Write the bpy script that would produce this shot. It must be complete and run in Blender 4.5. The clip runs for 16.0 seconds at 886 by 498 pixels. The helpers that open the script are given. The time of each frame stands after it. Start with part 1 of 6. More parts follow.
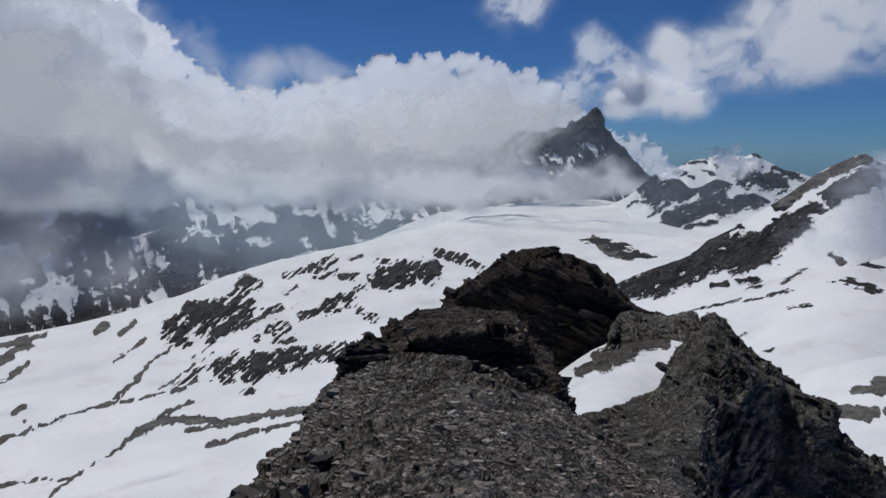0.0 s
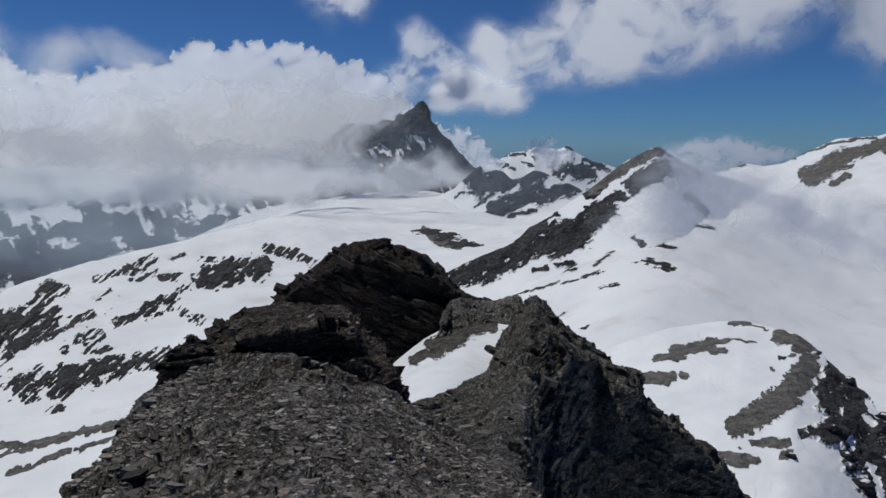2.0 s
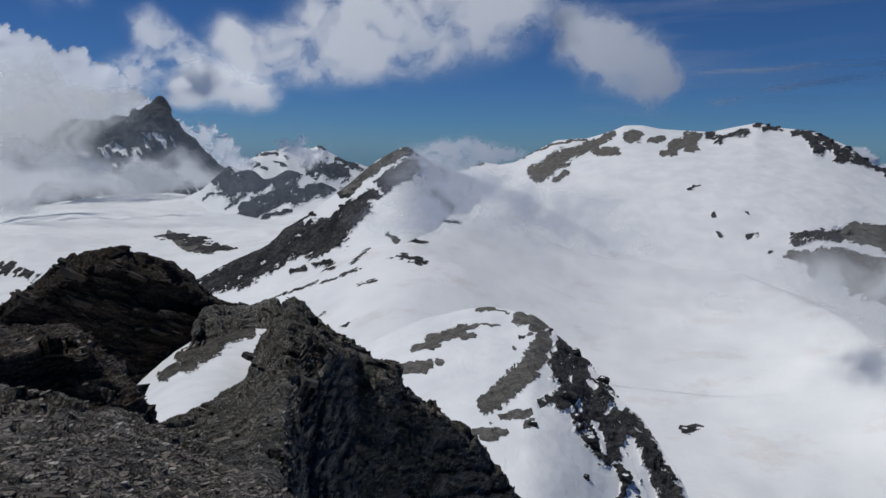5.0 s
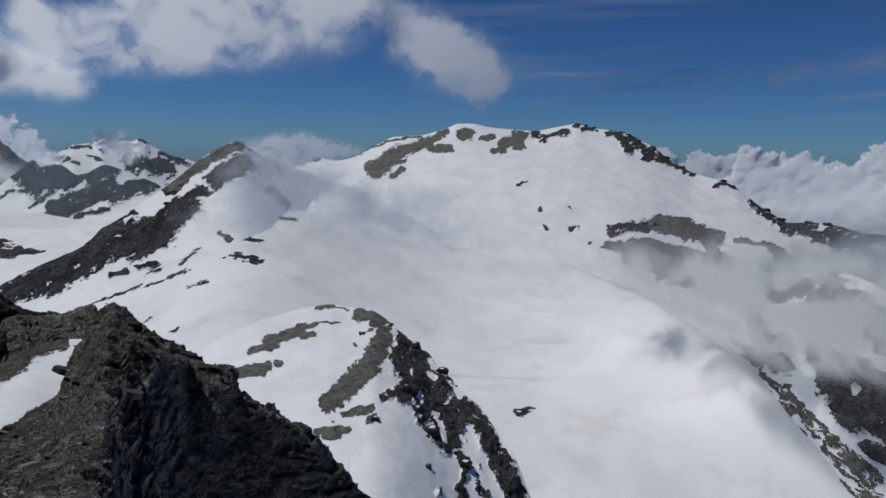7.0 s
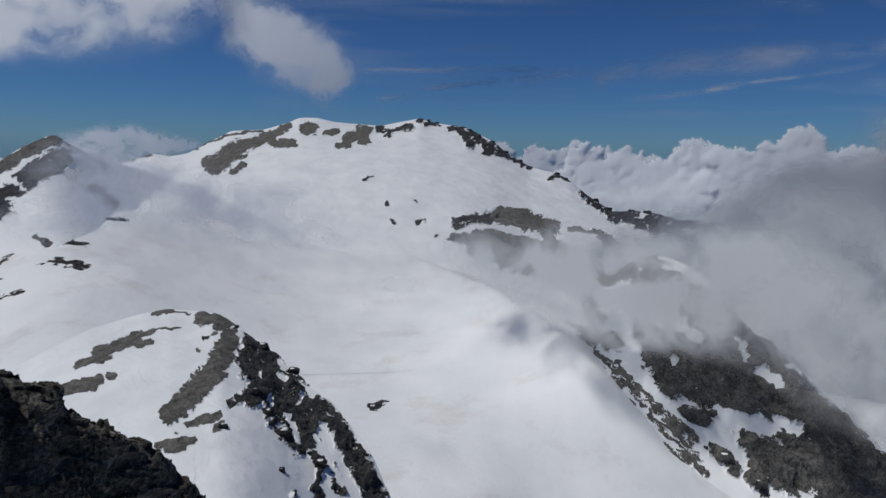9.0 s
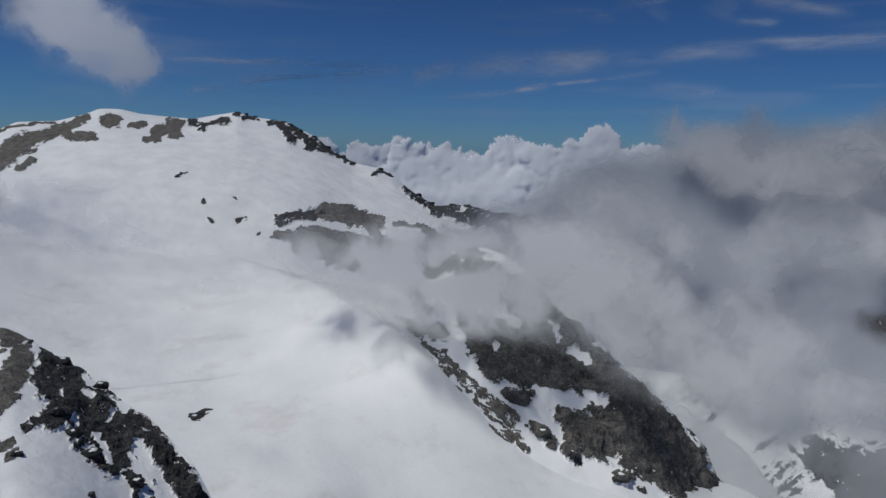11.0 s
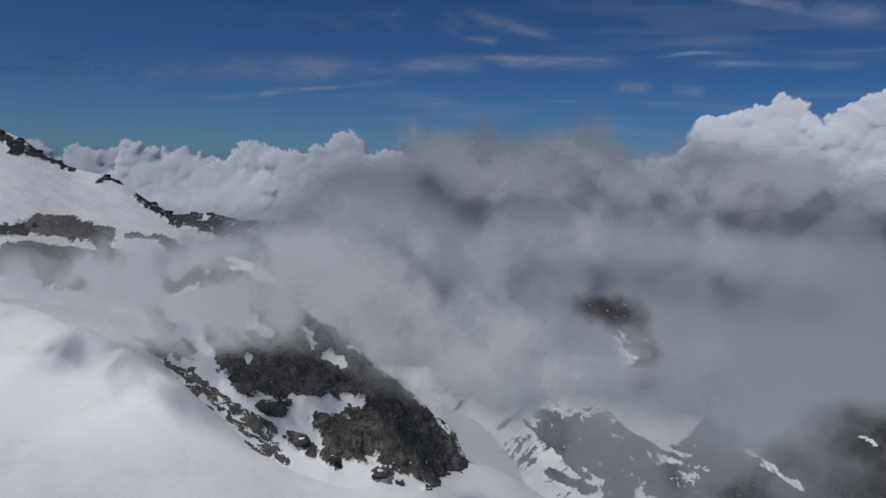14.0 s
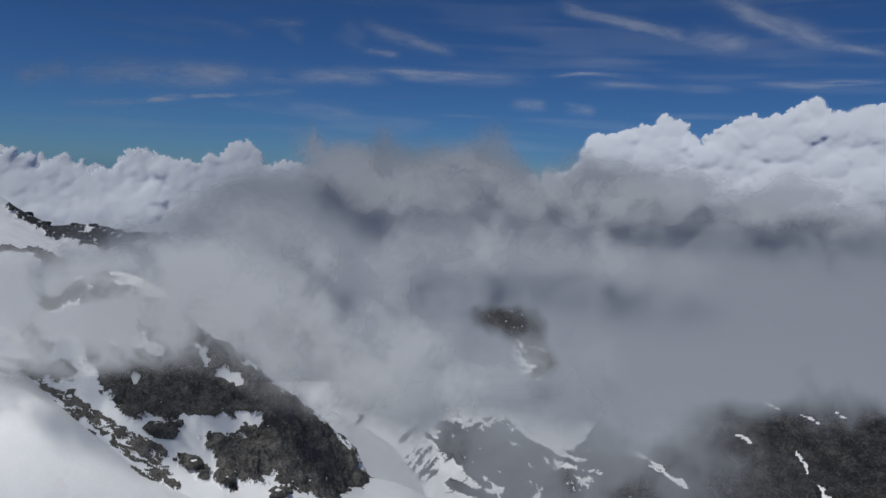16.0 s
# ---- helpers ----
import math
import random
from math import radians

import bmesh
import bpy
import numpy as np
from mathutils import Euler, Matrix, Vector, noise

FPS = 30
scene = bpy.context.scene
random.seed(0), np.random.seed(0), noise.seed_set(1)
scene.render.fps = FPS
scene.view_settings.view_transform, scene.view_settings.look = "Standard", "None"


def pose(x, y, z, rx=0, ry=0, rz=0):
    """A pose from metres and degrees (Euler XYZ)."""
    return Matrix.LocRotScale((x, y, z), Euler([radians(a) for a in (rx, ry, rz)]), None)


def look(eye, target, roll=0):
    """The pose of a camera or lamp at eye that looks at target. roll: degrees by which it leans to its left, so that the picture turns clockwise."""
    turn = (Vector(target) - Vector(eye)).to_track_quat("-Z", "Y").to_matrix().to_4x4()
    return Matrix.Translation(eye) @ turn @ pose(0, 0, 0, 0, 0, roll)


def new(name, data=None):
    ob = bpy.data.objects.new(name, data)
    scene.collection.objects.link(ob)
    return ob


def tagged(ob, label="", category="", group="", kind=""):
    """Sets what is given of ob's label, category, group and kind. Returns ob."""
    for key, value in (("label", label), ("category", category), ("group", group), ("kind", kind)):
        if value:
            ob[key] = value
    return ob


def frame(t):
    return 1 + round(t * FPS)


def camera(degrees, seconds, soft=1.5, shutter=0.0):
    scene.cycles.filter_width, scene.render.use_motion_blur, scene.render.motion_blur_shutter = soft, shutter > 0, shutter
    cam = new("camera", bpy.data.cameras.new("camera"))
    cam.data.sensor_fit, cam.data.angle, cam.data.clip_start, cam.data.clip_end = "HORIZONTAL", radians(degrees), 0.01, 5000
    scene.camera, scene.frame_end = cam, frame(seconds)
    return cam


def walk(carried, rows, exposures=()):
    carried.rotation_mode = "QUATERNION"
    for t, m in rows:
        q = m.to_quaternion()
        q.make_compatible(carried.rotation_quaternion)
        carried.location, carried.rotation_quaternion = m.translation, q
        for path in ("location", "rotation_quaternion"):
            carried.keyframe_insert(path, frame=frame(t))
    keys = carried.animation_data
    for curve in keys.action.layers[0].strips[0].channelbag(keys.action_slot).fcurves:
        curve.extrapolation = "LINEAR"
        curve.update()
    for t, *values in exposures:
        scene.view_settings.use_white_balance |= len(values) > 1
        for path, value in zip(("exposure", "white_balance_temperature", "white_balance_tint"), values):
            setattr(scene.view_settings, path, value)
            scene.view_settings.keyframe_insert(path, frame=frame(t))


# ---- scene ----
cam = camera(65.97, 16.0)
PATH = [
    (0.0, pose(0.000, 0.000, 1.7, 82.00, -0.00, -0.00)),
    (0.5, pose(0.031, -0.001, 1.7, 82.34, -0.11, -4.69)),
    (1.0, pose(0.052, -0.004, 1.7, 82.32, -0.01, -7.92)),
    (1.5, pose(0.072, -0.007, 1.7, 81.87, 0.01, -10.99)),
    (2.0, pose(0.093, -0.011, 1.7, 81.39, -0.11, -14.13)),
    (2.5, pose(0.114, -0.018, 1.7, 81.27, -0.09, -17.49)),
    (3.0, pose(0.139, -0.026, 1.7, 81.27, -0.32, -21.48)),
    (3.5, pose(0.161, -0.036, 1.7, 81.37, -0.37, -25.00)),
    (4.0, pose(0.180, -0.045, 1.7, 81.48, -0.33, -28.22)),
    (6.5, pose(0.266, -0.108, 1.7, 81.24, -1.01, -44.35)),
    (7.0, pose(0.282, -0.126, 1.7, 81.31, -1.18, -47.98)),
    (7.5, pose(0.298, -0.144, 1.7, 81.40, -1.15, -51.57)),
    (8.0, pose(0.311, -0.161, 1.7, 81.33, -1.08, -54.90)),
    (10.5, pose(0.359, -0.256, 1.7, 81.11, -1.67, -71.01)),
    (11.0, pose(0.368, -0.284, 1.7, 81.14, -1.68, -75.42)),
    (11.5, pose(0.373, -0.309, 1.7, 80.95, -1.68, -79.19)),
    (12.0, pose(0.376, -0.328, 1.7, 80.68, -2.51, -82.14)),
    (12.5, pose(0.379, -0.352, 1.7, 80.64, -2.60, -85.82)),
    (13.0, pose(0.380, -0.379, 1.7, 81.29, -2.52, -89.91)),
    (13.5, pose(0.379, -0.403, 1.7, 81.68, -1.79, -93.49)),
    (14.0, pose(0.378, -0.422, 1.7, 82.29, -2.07, -96.31)),
    (14.5, pose(0.376, -0.436, 1.7, 82.53, -3.09, -98.55)),
    (15.0, pose(0.376, -0.438, 1.7, 82.26, -2.48, -98.73)),
    (15.5, pose(0.374, -0.449, 1.7, 83.28, -2.49, -100.41)),
    (16.0, pose(0.368, -0.476, 1.7, 83.69, -2.96, -104.57)),
]
walk(cam, PATH, exposures=[(0.0, -0.65), (2.0, -0.65), (4.0, -0.63), (6.5, -0.8), (8.0, -0.8), (10.5, -0.9), (12.5, -0.92), (14.5, -0.95), (16.0, -0.82)])

# ---- world, sun ----
SUN_AZ, SUN_EL = -35.0, 62.0
world = bpy.data.worlds.new("alpine_sky")
scene.world = world
world.use_nodes = True
wt = world.node_tree
sky = wt.nodes.new("ShaderNodeTexSky")
sky.sky_type, sky.sun_disc = "NISHITA", False
sky.sun_elevation, sky.sun_rotation = radians(SUN_EL), radians(SUN_AZ)
sky.altitude, sky.air_density, sky.dust_density, sky.ozone_density = 3200, 1.0, 1.2, 2.2
wt.nodes["Background"].inputs[1].default_value = 0.055
deep = wt.nodes.new("ShaderNodeMix")
deep.data_type, deep.blend_type = "RGBA", "MULTIPLY"
deep.inputs[0].default_value, deep.inputs[7].default_value = 1.0, (0.455, 0.86, 1.43, 1)
wt.links.new(sky.outputs[0], deep.inputs[6])
wt.links.new(deep.outputs[2], wt.nodes["Background"].inputs[0])
sun_data = bpy.data.lights.new("sun", "SUN")
sun_data.energy, sun_data.angle, sun_data.color = 3.8, radians(0.55), (0.98, 0.968, 0.91)
sun = new("sun", sun_data)
sa, se = radians(SUN_AZ), radians(SUN_EL)
SUN_DIR = Vector((math.sin(sa) * math.cos(se), math.cos(sa) * math.cos(se), math.sin(se)))
sun.matrix_world = look(SUN_DIR * 900, (0, 0, 0))
scene.cycles.transparent_max_bounces = 24

# ---- noise on arrays ----
EYE_Z = 1.7
D2R = math.pi / 180


def lattice(i, j, k, seed):
    h = (i * 374761393 + j * 668265263 + k * 2147483647 + seed * 144665) & 0xFFFFFFFF
    h = ((h ^ (h >> 13)) * 1274126177) & 0xFFFFFFFF
    h = ((h ^ (h >> 16)) * 2246822519) & 0xFFFFFFFF
    return ((h ^ (h >> 15)) & 0xFFFFFF) / 8388607.5 - 1.0


def vnoise(x, y, z, seed=0):
    """Smooth noise in -1..1 at arrays of places."""
    i, j, k = np.floor(x).astype(np.int64), np.floor(y).astype(np.int64), np.floor(z).astype(np.int64)
    u, v, w = x - i, y - j, z - k
    u, v, w = u * u * (3 - 2 * u), v * v * (3 - 2 * v), w * w * (3 - 2 * w)
    out = 0
    for a, wa in ((0, 1 - u), (1, u)):
        for b, wb in ((0, 1 - v), (1, v)):
            out = out + wa * wb * ((1 - w) * lattice(i + a, j + b, k, seed) + w * lattice(i + a, j + b, k + 1, seed))
    return out


def fbm(x, y, z, octaves=5, gain=0.5, seed=0):
    out, amp, total = 0, 1.0, 0.0
    for o in range(octaves):
        f = 2.03 ** o
        out, total, amp = out + amp * vnoise(x * f + o * 7.3, y * f - o * 3.1, z * f + o * 5.7, seed + o), total + amp, amp * gain
    return out / total * 1.7


def ridged(x, y, z, octaves=5, gain=0.5, seed=0):
    out, amp, total = 0, 1.0, 0.0
    for o in range(octaves):
        f = 2.07 ** o
        out, total, amp = out + amp * (1 - 2 * np.abs(vnoise(x * f + o * 3.3, y * f + o * 9.1, z * f - o * 2.7, seed + o))), total + amp, amp * gain
    return out / total


def billow(x, y, z, octaves=5, gain=0.5, seed=0):
    return -ridged(x, y, z, octaves, gain, seed)


def sstep(lo, hi, x):
    t = np.clip((x - lo) / (hi - lo), 0, 1)
    return t * t * (3 - 2 * t)


def curve_at(az, xs, ys, soft=0.0):
    """Piecewise line through (xs, ys), rounded over about soft degrees."""
    if soft <= 0:
        return np.interp(az, xs, ys)
    fine = np.arange(min(xs[0], az.min()) - 4 * soft, max(xs[-1], az.max()) + 4 * soft, soft / 12)
    k = np.exp(-0.5 * (np.arange(-30, 31) / 12.0) ** 2)
    line = np.convolve(np.pad(np.interp(fine, xs, ys), 30, mode="edge"), k / k.sum(), mode="valid")
    return np.interp(az, fine, line)


# ---- meshes from grids ----
def grid_mesh(name, X, Y, Z, material, attrs=(), closed=False, keep=None):
    n, m = X.shape
    co = np.stack([X, Y, Z], -1).reshape(-1, 3).astype(np.float32)
    idx = np.arange(n * m).reshape(n, m)
    if closed:
        idx = np.concatenate([idx, idx[:1]], 0)
    a, b, c, d = idx[:-1, :-1], idx[1:, :-1], idx[1:, 1:], idx[:-1, 1:]
    quads = np.stack([a, b, c, d], -1).reshape(-1, 4)
    if keep is not None:
        quads = quads[keep.reshape(-1)[quads].any(1)]
    me = bpy.data.meshes.new(name)
    me.vertices.add(len(co))
    me.vertices.foreach_set("co", co.ravel())
    me.loops.add(quads.size)
    me.loops.foreach_set("vertex_index", quads.ravel().astype(np.int32))
    me.polygons.add(len(quads))
    me.polygons.foreach_set("loop_start", np.arange(0, quads.size, 4, dtype=np.int32))
    me.update(calc_edges=True)
    me.polygons.foreach_set("use_smooth", np.ones(len(quads), dtype=bool))
    for key, values in attrs:
        me.attributes.new(key, "FLOAT", "POINT").data.foreach_set("value", np.asarray(values, dtype=np.float32).ravel())
    me.materials.append(material)
    me.validate()
    return me


def grid_normals(X, Y, Z):
    P = np.stack([X, Y, Z], -1)
    du, dv = np.gradient(P, axis=0), np.gradient(P, axis=1)
    N = np.cross(du, dv)
    N = np.where(N[..., 2:].mean() < 0, -N, N)
    return N / (np.linalg.norm(N, axis=-1, keepdims=True) + 1e-9)


# ---- materials ----
def material(name):
    mat = bpy.data.materials.new(name)
    mat.use_nodes = True
    nt = mat.node_tree
    return mat, nt, nt.nodes["Principled BSDF"]


def node(nt, kind, **values):
    n = nt.nodes.new("ShaderNode" + kind)
    for key, value in values.items():
        n.inputs[key].default_value = value
    return n


def noise_node(nt, scale, detail=6.0, rough=0.55, stretch=None, turn=(0, 0, 0), distortion=0.0):
    co = nt.nodes.new("ShaderNodeTexCoord")
    n = node(nt, "TexNoise", Scale=scale, Detail=detail, Roughness=rough, Distortion=distortion)
    if stretch:
        mp = nt.nodes.new("ShaderNodeMapping")
        mp.vector_type = "TEXTURE"
        mp.inputs["Rotation"].default_value = [radians(a) for a in turn]
        mp.inputs["Scale"].default_value = stretch
        nt.links.new(co.outputs["Object"], mp.inputs[0])
        nt.links.new(mp.outputs[0], n.inputs["Vector"])
    else:
        nt.links.new(co.outputs["Object"], n.inputs["Vector"])
    return n.outputs[0]


def ramp(nt, value, stops):
    r = nt.nodes.new("ShaderNodeValToRGB")
    r.color_ramp.elements[0].position, r.color_ramp.elements[1].position = stops[0][0], stops[-1][0]
    r.color_ramp.elements[0].color, r.color_ramp.elements[1].color = (*stops[0][1], 1), (*stops[-1][1], 1)
    for p, c in stops[1:-1]:
        r.color_ramp.elements.new(p).color = (*c, 1)
    nt.links.new(value, r.inputs[0])
    return r.outputs[0]


def maths(nt, op, a, b=0.0, clamp=False):
    m = nt.nodes.new("ShaderNodeMath")
    m.operation, m.use_clamp = op, clamp
    for i, v in enumerate((a, b)):
        if isinstance(v, (int, float)):
            m.inputs[i].default_value = v
        else:
            nt.links.new(v, m.inputs[i])
    return m.outputs[0]


def mixed(nt, fac, a, b):
    m = nt.nodes.new("ShaderNodeMix")
    m.data_type = "RGBA"
    for sock, v in ((m.inputs[0], fac), (m.inputs[6], a), (m.inputs[7], b)):
        if isinstance(v, (int, float)):
            sock.default_value = v
        elif isinstance(v, tuple):
            sock.default_value = (*v, 1)
        else:
            nt.links.new(v, sock)
    return m.outputs[2]


def bumped(nt, height, strength, distance):
    b = node(nt, "Bump", Strength=strength, Distance=distance)
    nt.links.new(height, b.inputs["Height"])
    return b.outputs[0]


def spread(nt, value, lo, hi):
    m = nt.nodes.new("ShaderNodeMapRange")
    m.inputs[1].default_value, m.inputs[2].default_value = lo, hi
    nt.links.new(value, m.inputs[0])
    return m.outputs[0]


SCREE = [(0.36, (0.06, 0.056, 0.052)), (0.5, (0.14, 0.132, 0.12)), (0.64, (0.26, 0.248, 0.228))]
SNOW_A, SNOW_B = (0.80, 0.815, 0.83), (0.90, 0.905, 0.91)


def mountain_material(name, rock_stops, size, dust=0.12):
    """Snow with bare rock where the mesh's rock value and grain noise say so; size: metres of the rock's broad grain."""
    mat, nt, bsdf = material(name)
    att = nt.nodes.new("ShaderNodeAttribute")
    att.attribute_name = "rock"
    grain = noise_node(nt, 1 / size, 9, 0.62)
    fine = noise_node(nt, 6 / size, 6, 0.6)
    soil = nt.nodes.new("ShaderNodeAttribute")
    soil.attribute_name = "scree"
    soil = soil.outputs["Fac"]
    broken = maths(nt, "ADD", maths(nt, "MULTIPLY", maths(nt, "SUBTRACT", grain, 0.5), 1.5), maths(nt, "MULTIPLY", maths(nt, "SUBTRACT", fine, 0.5), 0.8))
    broken = maths(nt, "MULTIPLY", broken, maths(nt, "SUBTRACT", 1.0, maths(nt, "MULTIPLY", soil, 0.65)))
    bare = spread(nt, maths(nt, "ADD", att.outputs["Fac"], broken), -0.04, 0.06)
    tone = maths(nt, "ADD", maths(nt, "MULTIPLY", grain, 0.5), maths(nt, "MULTIPLY", fine, 0.5))
    rock = mixed(nt, soil, ramp(nt, tone, rock_stops), ramp(nt, tone, SCREE))
    wide = noise_node(nt, 0.25 / size, 4, 0.5)
    snow = mixed(nt, spread(nt, wide, 0.35, 0.65), SNOW_A, SNOW_B)
    dirty = maths(nt, "MULTIPLY", spread(nt, noise_node(nt, 0.4 / size, 6, 0.65), 0.55, 0.8), dust)
    snow = mixed(nt, dirty, snow, (0.52, 0.42, 0.36))
    nt.links.new(mixed(nt, bare, snow, rock), bsdf.inputs["Base Color"])
    nt.links.new(spread(nt, bare, -1.2, 1.4), bsdf.inputs["Roughness"])
    height = maths(nt, "MULTIPLY", maths(nt, "ADD", grain, maths(nt, "MULTIPLY", fine, 0.4)), maths(nt, "ADD", maths(nt, "MULTIPLY", bare, 0.93), 0.07))
    nt.links.new(bumped(nt, height, 1.0, size * 0.5), bsdf.inputs["Normal"])
    bsdf.inputs["Specular IOR Level"].default_value = 0.2
    return mat


SLATE = [(0.36, (0.012, 0.012, 0.014)), (0.5, (0.042, 0.042, 0.045)), (0.64, (0.125, 0.12, 0.115))]
DARK_SCHIST = [(0.36, (0.012, 0.011, 0.009)), (0.5, (0.062, 0.057, 0.048)), (0.64, (0.22, 0.205, 0.18))]
GREY = [(0.36, (0.022, 0.022, 0.023)), (0.5, (0.078, 0.077, 0.075)), (0.64, (0.20, 0.185, 0.165))]
M_GROUND = mountain_material("snow_and_rock_ground", GREY, 24, 0.45)
M_FAR = mountain_material("far_rock_and_snow", SLATE, 60, 0.05)
M_MID = mountain_material("slate_rock_and_snow", SLATE, 30, 0.1)
CLIFF = [(0.36, (0.035, 0.034, 0.033)), (0.5, (0.11, 0.107, 0.102)), (0.64, (0.26, 0.245, 0.22))]
M_BUTT = mountain_material("grey_cliff_rock", CLIFF, 11, 0.3)
M_DOME = mountain_material("crest_rock_and_snow", SLATE, 13, 0.08)
M_SPUR = mountain_material("spur_rock", SLATE, 5, 0.1)
M_OUTCROP = mountain_material("outcrop_rock", SLATE, 16, 0.1)
M_PATCH = mountain_material("old_snow_and_rock", DARK_SCHIST, 1.0, 0.25)


def near_rock_material(name, stops, layer_turn, size=1.0):
    """Foliated schist: thin broken plates, grit, lichen and rust stains. size: metres of the broad plates."""
    mat, nt, bsdf = material(name)
    layers = noise_node(nt, 1.1 / size, 5, 0.55, stretch=(2.4, 1.6, 0.30), turn=layer_turn, distortion=2.2)
    thin = noise_node(nt, 3.2 / size, 6, 0.6, stretch=(2.6, 1.5, 0.34), turn=layer_turn, distortion=1.8)
    grit = noise_node(nt, 22 / size, 8, 0.75)
    broad = noise_node(nt, 0.4 / size, 5, 0.55)
    plate = maths(nt, "MULTIPLY", layers, 11.0)
    leaf = maths(nt, "MULTIPLY", thin, 15.0)
    saw, saw2 = maths(nt, "FRACT", plate), maths(nt, "FRACT", leaf)
    pick = nt.nodes.new("ShaderNodeTexWhiteNoise")
    pick.noise_dimensions = "1D"
    nt.links.new(maths(nt, "ADD", maths(nt, "FLOOR", plate), maths(nt, "MULTIPLY", maths(nt, "FLOOR", leaf), 0.37)), pick.inputs["W"])
    tone = maths(nt, "ADD", maths(nt, "MULTIPLY", pick.outputs[0], 0.2), maths(nt, "ADD", maths(nt, "MULTIPLY", grit, 0.62), maths(nt, "MULTIPLY", broad, 0.18)))
    col = ramp(nt, tone, stops)
    # near black painted into the gaps between leaves, where shade would lie
    gap = maths(nt, "MULTIPLY", maths(nt, "MULTIPLY", spread(nt, saw2, 0.2, 0.0), spread(nt, broad, 0.4, 0.6)), 0.8)
    col = mixed(nt, gap, col, (0.006, 0.0055, 0.005))
    rust = maths(nt, "MULTIPLY", spread(nt, noise_node(nt, 1.1 / size, 7, 0.7), 0.54, 0.72), 0.5)
    col = mixed(nt, rust, col, (0.12, 0.066, 0.042))
    moss = maths(nt, "MULTIPLY", spread(nt, noise_node(nt, 0.8 / size, 6, 0.65), 0.58, 0.7), 0.3)
    col = mixed(nt, moss, col, (0.055, 0.06, 0.032))
    pale = maths(nt, "MULTIPLY", spread(nt, noise_node(nt, 6.0 / size, 5, 0.6), 0.64, 0.72), 0.6)
    col = mixed(nt, pale, col, (0.34, 0.32, 0.29))
    nt.links.new(col, bsdf.inputs["Base Color"])
    bsdf.inputs["Roughness"].default_value = 0.8
    bsdf.inputs["Specular IOR Level"].default_value = 0.25
    h = maths(nt, "ADD", maths(nt, "MULTIPLY", saw, 0.55), maths(nt, "ADD", maths(nt, "MULTIPLY", saw2, 0.3), maths(nt, "MULTIPLY", grit, 0.6)))
    nt.links.new(bumped(nt, h, 1.0, 0.16 * size), bsdf.inputs["Normal"])
    return mat


SCHIST = [(0.40, (0.006, 0.005, 0.004)), (0.5, (0.12, 0.109, 0.093)), (0.60, (0.50, 0.46, 0.41))]
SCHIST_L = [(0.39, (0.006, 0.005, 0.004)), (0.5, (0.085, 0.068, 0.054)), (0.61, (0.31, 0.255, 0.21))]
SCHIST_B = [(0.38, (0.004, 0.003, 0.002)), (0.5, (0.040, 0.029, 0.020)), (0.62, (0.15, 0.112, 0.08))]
M_SCHIST = near_rock_material("grey_schist", SCHIST, (18, -24, 0))
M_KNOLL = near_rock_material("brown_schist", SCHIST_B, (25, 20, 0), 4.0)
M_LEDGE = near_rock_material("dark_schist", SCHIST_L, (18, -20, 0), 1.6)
SCHIST_R = [(0.39, (0.008, 0.0075, 0.0065)), (0.5, (0.145, 0.138, 0.12)), (0.60, (0.60, 0.57, 0.51))]
M_RIB = near_rock_material("rib_schist", SCHIST_R, (20, -28, 0), 1.5)


